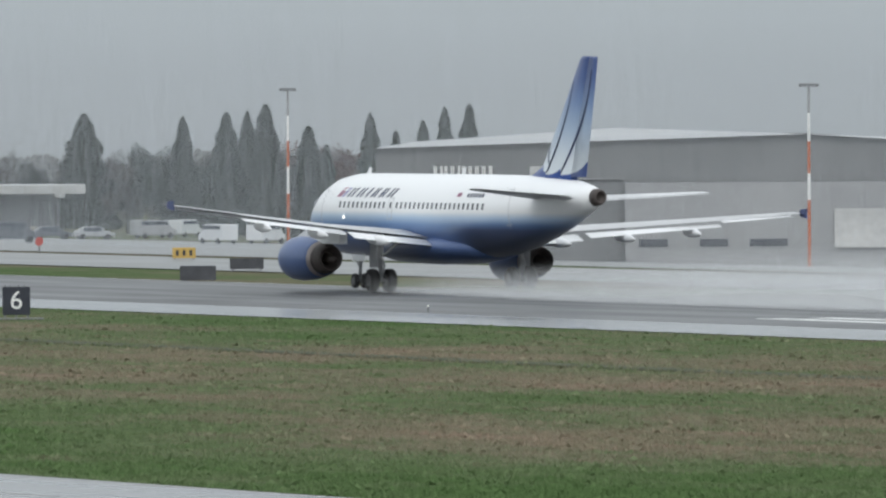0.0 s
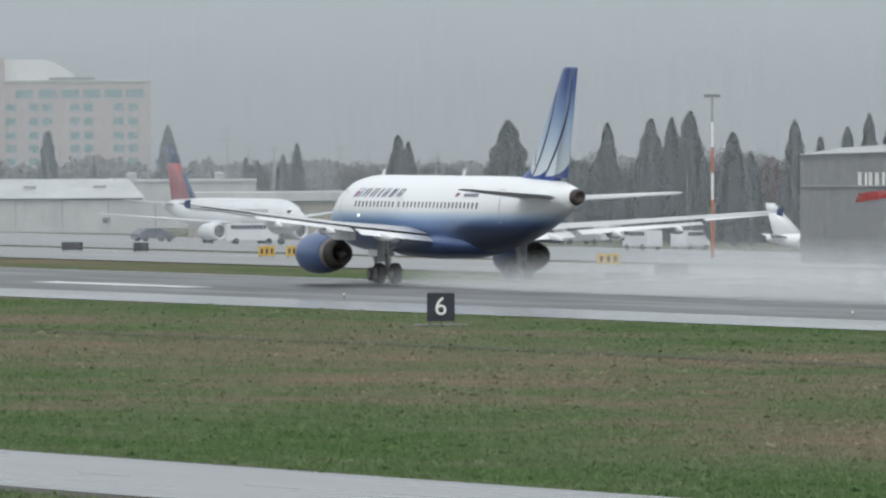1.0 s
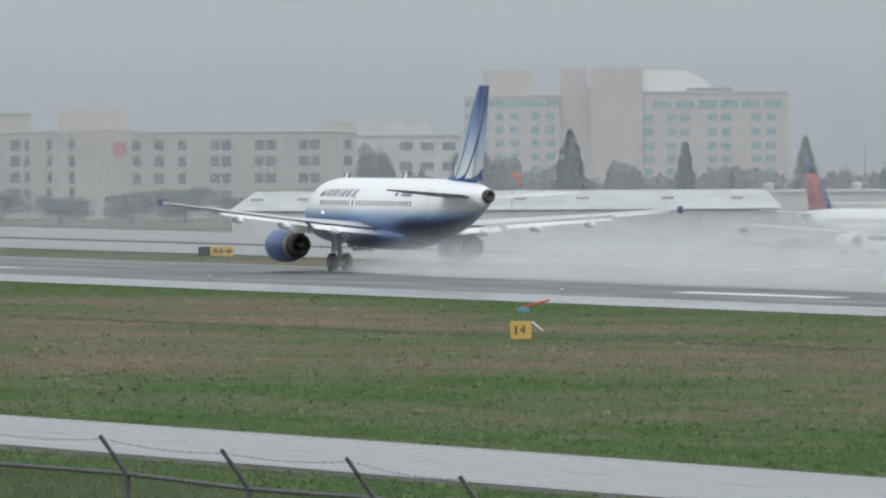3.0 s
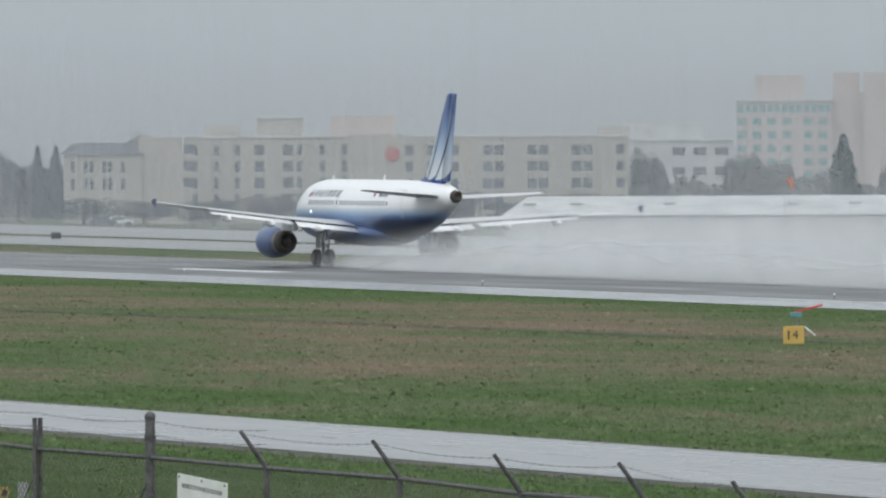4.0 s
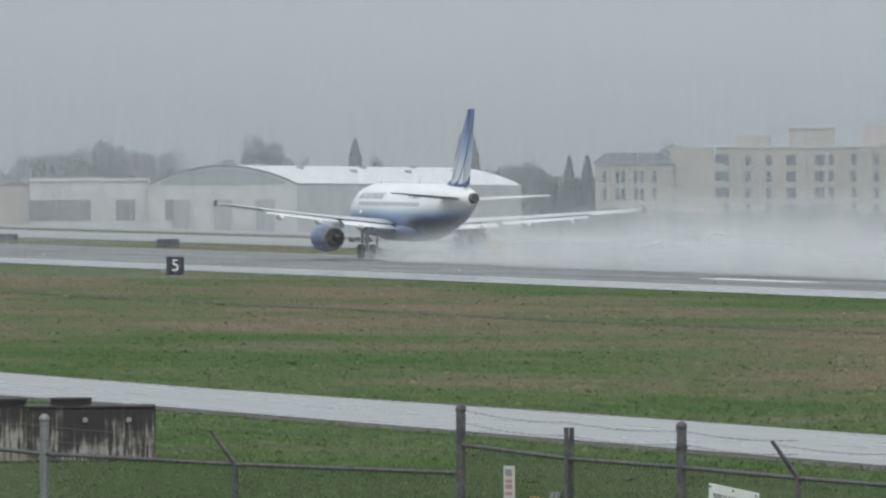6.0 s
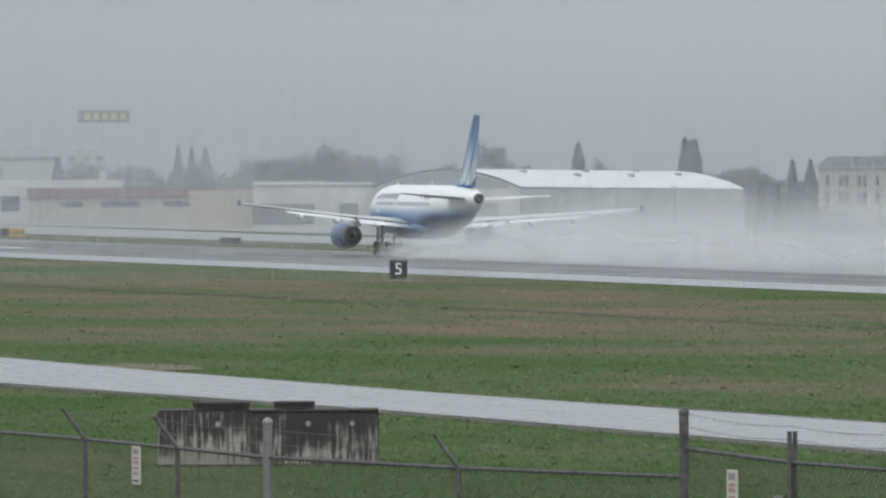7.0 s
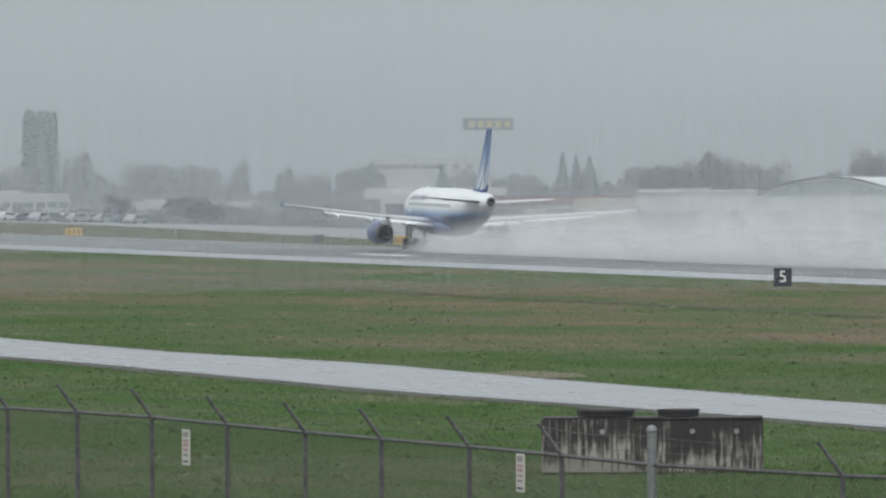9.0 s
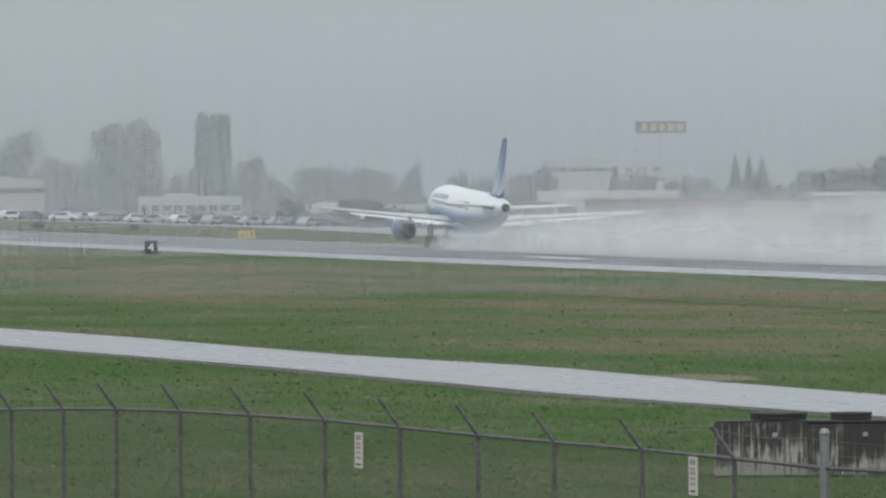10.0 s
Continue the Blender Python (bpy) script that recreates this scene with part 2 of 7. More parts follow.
ring_pts = [bm.verts.new((117.2 + (2.2 + 0.6 * math.sin(3 * a)) * math.cos(a), 507 + (9 + 2 * math.sin(2 * a + 1)) * math.sin(a), 0.006)) for a in [i * math.pi / 12 for i in range(24)]]
bm.faces.new(ring_pts)
tagged(part("sand_patch", bm, SANDY), "bare sandy patch beside the perimeter road", "bare earth", kind="structure")
TRACK = surface("dark_damp_track", (0.062, 0.074, 0.046), (0.10, 0.105, 0.07), 0.6, 0.9, 0.1, 0.1)
bm = bmesh.new()
sheet(bm, lambda y: [173 + 10 * min(max((600 - y) / 150, 0), 1) + 1.3 * noise.noise(Vector((y * 0.02, 0, 0))) + w + 0.3 * noise.noise(Vector((y * 0.2, w, 0))) for w in (0, 2.0)], 350, 900, 0.0, 220)
tagged(part("infield_track", bm, TRACK), "dark damp wheel track across the grass", "track", kind="structure")
bm = bmesh.new()
sheet(bm, lambda y: [278 + 2 * i + (22 + i) * min(max((y - 1250) / 300, 0), 1) for i in range(11)], 300, 2600, 0.03, 60)
tagged(part("taxiway", bm, APRON), "wet concrete taxiway beyond the runway", "taxiway", kind="structure")
bm = bmesh.new()
sheet(bm, lambda y: [312 + 30 * min(max((y - 1000) / 300, 0), 1) - 40 * min(max((y - 1500) / 120, 0), 1), 480, 520], 300, 2000, 0.012, 60)
tagged(part("apron", bm, APRON), "wet concrete parking apron", "apron", kind="structure")

# touchdown bars, 75 ft long and 500 ft apart, and edge line
for y0 in (443.0, 591.2, 738.5, 1040.0, 1343.0):
    bm = bmesh.new()
    for x in ((229.7,) if y0 > 500 else (227.2, 229.7)):
        box(bm, (x, y0 + 11.45, 0.012), (1.7 if y0 > 500 else 1.2, 22.9, 0.012))
    tagged(part("touchdown_marking", bm, PAINT_LINE), "white painted touchdown bars on wet asphalt", "runway marking", "touchdown markings", "structure")
for y0 in range(250, 700, 12):
    bm = bmesh.new()
    xc = float(road_x(y0 + 1.8, 0.5))
    box(bm, (xc, y0 + 1.8, 0.02), (0.14, 3.6, 0.012))
    tagged(part("lane_dash", bm, WORN_PAINT), "faint white dash on the wet perimeter road", "road marking", "lane dashes", "structure")

for off, wd in ((0.03, 0.12), (0.96, 0.12)):
    bm = bmesh.new()
    sheet(bm, lambda y: [road_x(y, off) + k * wd for k in (0, 1)], -200, 1400, 0.018, 160)
    tagged(part("edge_line", bm, WORN_PAINT), "worn white edge line on the wet perimeter road", "road marking", "road edge lines", "structure")

bm = bmesh.new()
sheet(bm, [260.4, 261.3], -400, 2600, 0.02, 40)
tagged(part("edge_line", bm, PAINT_LINE), "white painted edge line along the wet runway", "runway marking", "runway edge lines", "structure")

# misty hills and low cloud far behind everything, painted on a glowing sheet
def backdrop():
    m, n, l, bsdf = nodes_of("painted_mist_and_cloud")
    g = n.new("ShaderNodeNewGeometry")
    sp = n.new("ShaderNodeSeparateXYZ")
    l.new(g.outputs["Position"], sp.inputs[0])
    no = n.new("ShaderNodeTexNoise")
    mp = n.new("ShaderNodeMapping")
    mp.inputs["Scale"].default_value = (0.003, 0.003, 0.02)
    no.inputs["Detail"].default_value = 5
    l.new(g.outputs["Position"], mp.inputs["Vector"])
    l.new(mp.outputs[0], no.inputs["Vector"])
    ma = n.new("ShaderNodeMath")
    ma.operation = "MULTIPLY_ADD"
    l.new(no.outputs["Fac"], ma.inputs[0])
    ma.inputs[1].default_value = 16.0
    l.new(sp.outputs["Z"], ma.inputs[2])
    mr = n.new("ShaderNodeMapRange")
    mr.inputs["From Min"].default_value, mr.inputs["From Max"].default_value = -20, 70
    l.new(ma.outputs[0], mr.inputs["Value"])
    # haze painted as emission, brighter with height
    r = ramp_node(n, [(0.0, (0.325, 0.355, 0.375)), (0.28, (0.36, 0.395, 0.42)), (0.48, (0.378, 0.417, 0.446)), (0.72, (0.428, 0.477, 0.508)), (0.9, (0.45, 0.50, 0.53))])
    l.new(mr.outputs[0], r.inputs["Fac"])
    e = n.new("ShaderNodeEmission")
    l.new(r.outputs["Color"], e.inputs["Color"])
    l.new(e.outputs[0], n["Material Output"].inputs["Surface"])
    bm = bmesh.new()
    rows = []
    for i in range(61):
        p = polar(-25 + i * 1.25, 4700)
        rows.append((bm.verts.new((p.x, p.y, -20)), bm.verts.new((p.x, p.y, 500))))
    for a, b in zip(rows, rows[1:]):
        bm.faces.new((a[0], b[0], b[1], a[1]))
    tagged(part("backdrop", bm, m), "glowing backdrop painted with grey rain mist and low cloud over distant hills", "misty sky", kind="structure")


backdrop()


# ---- airliner: twin-jet, origin on the ground between the main wheels, nose to +Y ----
def livery(name):
    """White crown, pale band fading into blue; the blue turns to slate aft of the wing."""
    m, n, l, bsdf = nodes_of(name)
    co = n.new("ShaderNodeTexCoord")
    sp = n.new("ShaderNodeSeparateXYZ")
    l.new(co.outputs["Object"], sp.inputs[0])
    no = n.new("ShaderNodeTexNoise")
    no.inputs["Scale"].default_value, no.inputs["Detail"].default_value = 0.8, 6
    l.new(co.outputs["Object"], no.inputs["Vector"])
    mr = n.new("ShaderNodeMapRange")
    mr.inputs["From Min"].default_value, mr.inputs["From Max"].default_value = 1.6, 5.8
    l.new(sp.outputs["Z"], mr.inputs["Value"])
    ad = n.new("ShaderNodeMath")
    ad.operation = "MULTIPLY_ADD"
    l.new(no.outputs["Fac"], ad.inputs[0])
    ad.inputs[1].default_value = 0.02
    l.new(mr.outputs[0], ad.inputs[2])
    fore = ramp_node(n, [(0.0, (0.04, 0.055, 0.12)), (0.12, (0.05, 0.085, 0.20)), (0.30, (0.075, 0.14, 0.32)), (0.41, (0.15, 0.27, 0.50)), (0.49, (0.44, 0.57, 0.73)), (0.56, (0.80, 0.81, 0.82))])
    aft = ramp_node(n, [(0.0, (0.035, 0.042, 0.07)), (0.24, (0.042, 0.056, 0.105)), (0.36, (0.055, 0.08, 0.165)), (0.42, (0.12, 0.21, 0.40)), (0.49, (0.42, 0.55, 0.72)), (0.57, (0.80, 0.81, 0.82))])
    l.new(ad.outputs[0], fore.inputs["Fac"]), l.new(ad.outputs[0], aft.inputs["Fac"])
    along = n.new("ShaderNodeMapRange")
    along.interpolation_type = "SMOOTHSTEP"
    along.inputs["From Min"].default_value, along.inputs["From Max"].default_value = -2.5, -6.5
    l.new(sp.outputs["Y"], along.inputs["Value"])
    mx = n.new("ShaderNodeMix")
    mx.data_type = "RGBA"
    l.new(along.outputs[0], mx.inputs["Factor"])
    l.new(fore.outputs["Color"], mx.inputs["A"]), l.new(aft.outputs["Color"], mx.inputs["B"])
    l.new(mx.outputs["Result"], bsdf.inputs["Base Color"])
    bsdf.inputs["Roughness"].default_value = 0.3
    bsdf.inputs["Coat Weight"].default_value = 0.2
    return m


def fin_livery(name):
    """Dark blue foot with three scalloped petals above it, silver fading upwards into blue."""
    m, n, l, bsdf = nodes_of(name)
    co = n.new("ShaderNodeTexCoord")
    sp = n.new("ShaderNodeSeparateXYZ")
    l.new(co.outputs["Object"], sp.inputs[0])
    mr = n.new("ShaderNodeMapRange")
    mr.inputs["From Min"].default_value, mr.inputs["From Max"].default_value = 5.2, 11.8
    l.new(sp.outputs["Z"], mr.inputs["Value"])
    r = ramp_node(n, [(0.0, (0.66, 0.70, 0.73)), (0.22, (0.60, 0.65, 0.70)), (0.42, (0.38, 0.47, 0.60)), (0.62, (0.19, 0.27, 0.45)), (0.8, (0.085, 0.13, 0.29)), (1.0, (0.06, 0.09, 0.23))])
    l.new(mr.outputs[0], r.inputs["Fac"])
    chord = n.new("ShaderNodeMapRange")
    chord.inputs["From Min"].default_value, chord.inputs["From Max"].default_value = -10.4, -15.8
    l.new(sp.outputs["Y"], chord.inputs["Value"])
    edge = ramp_node(n, [(p, (v, v, v)) for p, v in ((0.0, 0.8), (0.09, 0.56), (0.16, 0.33), (0.222, 0.24), (0.226, 0.2), (0.36, 0.24), (0.46, 0.33), (0.50, 0.42), (0.507, 0.2), (0.66, 0.22), (0.80, 0.31), (0.90, 0.44), (0.97, 0.62))])
    l.new(chord.outputs[0], edge.inputs["Fac"])
    rel = n.new("ShaderNodeMapRange")
    rel.inputs["From Min"].default_value, rel.inputs["From Max"].default_value = 5.5, 7.0
    l.new(sp.outputs["Z"], rel.inputs["Value"])
    gap = n.new("ShaderNodeMath")
    gap.operation = "SUBTRACT"
    l.new(rel.outputs[0], gap.inputs[0]), l.new(edge.outputs["Color"], gap.inputs[1])
    step = n.new("ShaderNodeMapRange")
    step.inputs["From Min"].default_value, step.inputs["From Max"].default_value = -0.02, 0.02
    l.new(gap.outputs[0], step.inputs["Value"])
    mx = n.new("ShaderNodeMix")
    mx.data_type = "RGBA"
    mx.inputs["A"].default_value = (0.03, 0.07, 0.25, 1)
    l.new(step.outputs[0], mx.inputs["Factor"])
    l.new(r.outputs["Color"], mx.inputs["B"])
    l.new(mx.outputs["Result"], bsdf.inputs["Base Color"])
    bsdf.inputs["Roughness"].default_value = 0.3
    return m


LIVERY = livery("fuselage_paint")
FINPAINT = fin_livery("fin_paint")
BLUE = surface("dark_blue_paint", (0.055, 0.095, 0.215), (0.07, 0.115, 0.25), 0.8, 0.3, 0.5)
FENCE_BLUE = surface("mid_blue_paint", (0.045, 0.065, 0.17), (0.06, 0.08, 0.20), 0.8, 0.3, 0.5)
WINGGREY = surface("wing_grey_paint", (0.64, 0.65, 0.66), (0.74, 0.75, 0.76), 0.5, 0.35, 0.5)


def shaded_below(name, above, below):
    """Wing paint: pale on the upper skin; the lower skin's shade is painted in as darker grey."""
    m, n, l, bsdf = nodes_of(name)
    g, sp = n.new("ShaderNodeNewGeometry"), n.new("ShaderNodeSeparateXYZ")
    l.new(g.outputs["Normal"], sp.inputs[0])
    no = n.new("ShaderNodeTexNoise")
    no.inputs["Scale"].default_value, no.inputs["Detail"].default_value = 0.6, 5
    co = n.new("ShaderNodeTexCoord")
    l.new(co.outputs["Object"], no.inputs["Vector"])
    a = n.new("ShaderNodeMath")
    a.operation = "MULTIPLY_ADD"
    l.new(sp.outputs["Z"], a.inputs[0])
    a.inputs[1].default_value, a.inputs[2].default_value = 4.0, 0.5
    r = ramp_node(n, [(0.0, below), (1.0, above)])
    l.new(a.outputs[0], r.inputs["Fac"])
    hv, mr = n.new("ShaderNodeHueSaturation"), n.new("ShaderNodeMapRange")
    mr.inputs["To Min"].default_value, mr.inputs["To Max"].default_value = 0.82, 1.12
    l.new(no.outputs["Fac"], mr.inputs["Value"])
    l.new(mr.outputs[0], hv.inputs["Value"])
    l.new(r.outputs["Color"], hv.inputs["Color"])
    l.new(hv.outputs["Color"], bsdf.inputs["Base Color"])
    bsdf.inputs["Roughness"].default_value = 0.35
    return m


# underside shade put into the colour, deeper on the wing than on the tailplane
WINGPAINT = shaded_below("wing_paint_shaded_below", (0.50, 0.505, 0.515), (0.13, 0.135, 0.145))
TAILPAINT = shaded_below("tailplane_paint_shaded_below", (0.66, 0.67, 0.68), (0.40, 0.41, 0.42))
NACELLE_REAR = surface("exhaust_metal", (0.055, 0.046, 0.043), (0.095, 0.08, 0.073), 1.0, 0.6, 0.4, 0.0, 0.15)
LIPMETAL = surface("bare_metal_ring", (0.20, 0.17, 0.16), (0.30, 0.26, 0.25), 1.0, 0.4, 0.5, 0.0, 0.4)
DARKMET = plain("dark_wheel_metal", (0.10, 0.10, 0.105), 0.5, 0.4)
NAVY = plain("navy_lettering", (0.03, 0.05, 0.14), 0.4)
GLASS_DARK = plain("dark_cabin_glass", (0.05, 0.06, 0.08), 0.12, 0.6)
CABIN_GLASS = plain("cabin_glass", (0.10, 0.11, 0.125), 0.12, 0.6)
DOORLINE = plain("door_seam", (0.55, 0.56, 0.57), 0.5)
LAMP = plain("lamp_glow", (1.0, 0.97, 0.92), 0.3, 0.5, 0, 1.0)
RED = plain("red_paint", (0.55, 0.035, 0.03), 0.45)


def ring(y, zc, rx, rz, k=40):
    return [(rx * math.cos(2 * math.pi * i / k), y, zc + rz * math.sin(2 * math.pi * i / k)) for i in range(k)]


def section(x, le, te, z, thick, k=9, twist=0.0):
    """An aerofoil section at span x, leading edge le and trailing edge te along Y."""
    c, pts = le - te, []
    for i in range(k + 1):
        s = 1 - math.cos(math.pi * i / k / 2)
        pts.append((s, 1))
    up, lo = [], []
    for s, _ in pts:
        t = thick * c * 5 * (0.2969 * math.sqrt(s) - 0.126 * s - 0.3516 * s * s + 0.2843 * s ** 3 - 0.1036 * s ** 4)
        zc = z + twist * (0.25 - s) * c
        up.append((x, le - s * c, zc + t * 0.62 + 0.02 * c * math.sin(math.pi * s)))
        lo.append((x, le - s * c, zc - t * 0.38 + 0.02 * c * math.sin(math.pi * s)))
    return up + lo[:0:-1]


def body_half(y):
    """Half width and centre height of the fuselage at y."""
    for (a, b) in zip(FUSE, FUSE[1:]):
        if a[0] >= y >= b[0]:
            t = (a[0] - y) / (a[0] - b[0])
            return [a[i] + (b[i] - a[i]) * t for i in (1, 2, 3)]
    return [FUSE[-1][i] for i in (1, 2, 3)]


# y, centre height, half width, half height
FUSE = [(16.1, 3.20, 0.06, 0.06), (15.95, 3.22, 0.38, 0.36), (15.6, 3.26, 0.70, 0.66), (15.0, 3.33, 1.02, 1.0), (14.2, 3.43, 1.33, 1.34), (13.2, 3.55, 1.62, 1.72), (12.0, 3.66, 1.83, 1.96), (10.6, 3.72, 1.95, 2.06),
        (9.0, 3.73, 1.975, 2.07), (4.0, 3.73, 1.975, 2.07), (-2.0, 3.73, 1.975, 2.07), (-5.0, 3.74, 1.975, 2.06), (-7.0, 3.82, 1.93, 1.97), (-9.0, 3.97, 1.80, 1.80), (-11.0, 4.16, 1.58, 1.56), (-13.0, 4.39, 1.26, 1.26),
        (-14.6, 4.58, 0.95, 0.98), (-15.8, 4.68, 0.66, 0.70), (-16.75, 4.74, 0.42, 0.44)]


def wing_line(x):
    """Leading edge, trailing edge and height of the wing at span x (positive)."""
    le = 5.6 - 0.515 * x
    te = -1.85 if x < 6.4 else -1.85 - (x - 6.4) * 0.292
    return le, te, 2.60 + 0.074 * x + 0.0008 * x * x


# the airliner leans this many degrees to its far side
BANK = 1.18


def build_airliner():
    plane = thing("airliner", Matrix(), "white and blue twin-engined airliner on its takeoff roll in spray", "airliner")
    # fuselage
    bm = bmesh.new()
    loft(bm, [ring(*s) for s in FUSE])
    body = part("fuselage", bm, LIVERY, plane, "white fuselage with a blue belly", True)
    # wing-body fairing
    bm = bmesh.new()
    loft(bm, [ring(y, 2.15, w, h) for y, w, h in ((7.4, 0.3, 0.2), (6.4, 1.5, 0.55), (4.5, 2.05, 0.78), (1, 2.12, 0.84), (-2.5, 2.05, 0.78), (-5.0, 1.5, 0.55), (-6.4, 0.4, 0.25))])
    part("belly_fairing", bm, BLUE, plane, "blue belly fairing", True)
    # auxiliary exhaust
    bm = bmesh.new()
    loft(bm, [ring(y, z, r, r * 1.05, 24) for y, z, r in ((-16.74, 4.74, 0.415), (-17.0, 4.755, 0.385), (-17.25, 4.77, 0.31), (-17.25, 4.77, 0.24), (-17.0, 4.765, 0.2))])
    part("tail_exhaust", bm, NACELLE_REAR, plane, "dark tailcone exhaust", True)
    # windows on both sides
    bm = bmesh.new()
    box(bm, (0, 0, 0), (0.014, 0.21, 0.32), None, 0.005)
    first = None
    for side in (-1, 1):
        for i in range(32):
            y = 9.31 - i * 0.533 if i < 11 else 3.16 if i == 11 else 2.4 - (i - 12) * 0.5285
            hw, zc, hz = body_half(y)[1], body_half(y)[0], body_half(y)[2]
            z = 4.21
            x = hw * math.sqrt(max(0, 1 - ((z - zc) / hz) ** 2))
            ang = math.atan2((z - zc) / hz, 1) * 0.8
            m = Matrix.Translation((side * x, y, z)) @ Matrix.Rotation(-side * ang, 4, "Y")
            if first is None:
                first = part("cabin_window", bm, CABIN_GLASS, plane)
                first.matrix_basis = m
            else:
                share(first, "cabin_window", m, plane)
    # overwing exits and doors: thin raised outlines
    for side in (-1, 1):
        for y, w, h, z in ((11.2, 0.82, 1.85, 3.95), (-9.9, 0.82, 1.75, 4.2), (3.16, 0.52, 1.02, 4.05)):
            bm = bmesh.new()
            zc, hw, hz = body_half(y)
            for k in range(9):
                zz = z - h / 2 + h * k / 8
                x = hw * math.sqrt(max(0, 1 - ((zz - zc) / hz) ** 2)) + 0.004
                for e in (-w / 2, w / 2):
                    box(bm, (side * x, y + e, zz), (0.012, 0.03, h / 8 + 0.02))
                if k in (0, 8):
                    box(bm, (side * x, y, zz), (0.012, w, 0.03))
            part("cabin_door", bm, DOORLINE, plane, "faintly outlined cabin door")
    # flight-deck windows
    for side in (-1, 1):
        for y, z, sy, a in ((14.35, 4.18, 0.62, 40), (13.75, 4.35, 0.5, 22)):
            bm = bmesh.new()
            zc, hw, hz = body_half(y)
            x = hw * math.sqrt(max(0, 1 - ((z - zc) / hz) ** 2)) + 0.01
            box(bm, (0, 0, 0), (0.05, sy, 0.42), None, 0.05)
            o = part("flight_deck_window", bm, GLASS_DARK, plane)
            o.matrix_basis = Matrix.Translation((side * x, y, z)) @ Matrix.Rotation(radians(side * a * 0.5), 4, "Z") @ Matrix.Rotation(radians(-side * 35), 4, "Y")
    # airline name as plain slanted bars, mark and registration bars
    def strip(name, y0, widths, gap, z0, z1, mat, slant=0.0, side=-1):
        y = y0
        for w in widths:
            bm = bmesh.new()
            pts = []
            for zz in (z0, (z0 + z1) / 2, z1):
                zc, hw, hz = body_half(y)
                x = side * (hw * math.sqrt(max(0, 1 - ((zz - zc) / hz) ** 2)) + 0.012)
                s = slant * (zz - z0)
                pts.append(((x, y - s * side * -1, zz), (x, y - w - s * side * -1, zz)))
            for (a, b), (c, d) in zip(pts, pts[1:]):
                vs = [bm.verts.new(v) for v in (a, b, d, c)]
                bm.faces.new(vs)
            bmesh.ops.solidify(bm, geom=bm.faces[:], thickness=0.006)
            part(name, bm, mat, plane)
            y -= w + gap
    for side in (-1, 1):
        y = 8.75
        for strokes, gap in (((0.2, 0.2), 0.22), ((0.2, 0.2), 0.22), ((0.22,), 0.1), ((0.22, 0.16), 0.14), ((0.22, 0.18), 0.14), ((0.2, 0.2), 0.22)):
            strip("name_bar", y, strokes, gap, 4.60, 5.06, NAVY, 0.95, side)
            y -= sum(strokes) + gap * (len(strokes) - 1) + 0.46
        strip("tail_mark", 10.0, (0.5,), 0.04, 4.60, 5.06, bpy.data.materials["dull_red_mark"] if side > 0 else plain("dull_red_mark", (0.50, 0.24, 0.36)), 0.95, side)
        strip("tail_mark", 9.4, (0.3,), 0.04, 4.60, 5.06, bpy.data.materials["pale_violet_mark"] if side > 0 else plain("pale_violet_mark", (0.42, 0.40, 0.62)), 0.95, side)
        strip("registration_bar", -5.6, (0.2,) * 6, 0.13, 4.66, 4.86, NAVY, 0.0, side)
        strip("flag_mark", -4.4, (0.45,), 0.1, 4.68, 4.88, bpy.data.materials["dull_red_mark"], 0.3, side)
    # fin and rudder
    fin_rows = ((5.0, -8.6, -14.0), (5.75, -9.35, -14.2), (6.2, -10.65, -14.35), (8.5, -12.55, -14.95), (11.4, -14.72, -15.85), (11.55, -15.0, -15.9))
    rud_rows = ((5.72, -15.55), (8.5, -16.12), (11.4, -16.68), (11.53, -16.68))

    def fin_thick(z):
        return 0.32 - (z - 5.0) * 0.031

    def fin_half(z, y):
        """Half thickness of fin or rudder at height z and place y."""
        zs = [q[0] for q in fin_rows]
        le, te = (float(np.interp(z, zs, [q[i] for q in fin_rows])) for i in (1, 2))
        if y > te:
            return fin_thick(z) * float(np.interp((le - y) / (le - te), (0, 0.05, 0.25, 0.5, 1), (0, 0.45, 0.9, 1, 0.62)))
        tr = float(np.interp(z, [q[0] for q in rud_rows], [q[1] for q in rud_rows]))
        return fin_thick(z) * float(np.interp((te - y) / (te - tr), (0, 1), (0.62, 0.06)))

    def both_sides(pts):
        return pts + [(-x, y, z) for x, y, z in pts[::-1]]
    bm = bmesh.new()
    loft(bm, [both_sides([(fin_thick(z) * w + 0.001, le - sx * (le - te), z) for sx, w in ((0, 0.0), (0.05, 0.45), (0.25, 0.9), (0.5, 1), (1, 0.62))]) for z, le, te in fin_rows])
    part("fin", bm, FINPAINT, plane, "blue fin fading to silver with dark curved stripes", True)
    bm = bmesh.new()
    hinge = [float(np.interp(z, [q[0] for q in fin_rows], [q[2] for q in fin_rows])) - 0.02 for z, _ in rud_rows]
    loft(bm, [both_sides([(fin_thick(z) * w + 0.001, h + (tr - h) * sx, z) for sx, w in ((0, 0.62), (0.5, 0.34), (1, 0.06))]) for (z, tr), h in zip(rud_rows, hinge)])
    part("rudder", bm, FINPAINT, plane, "silver and blue rudder", True)
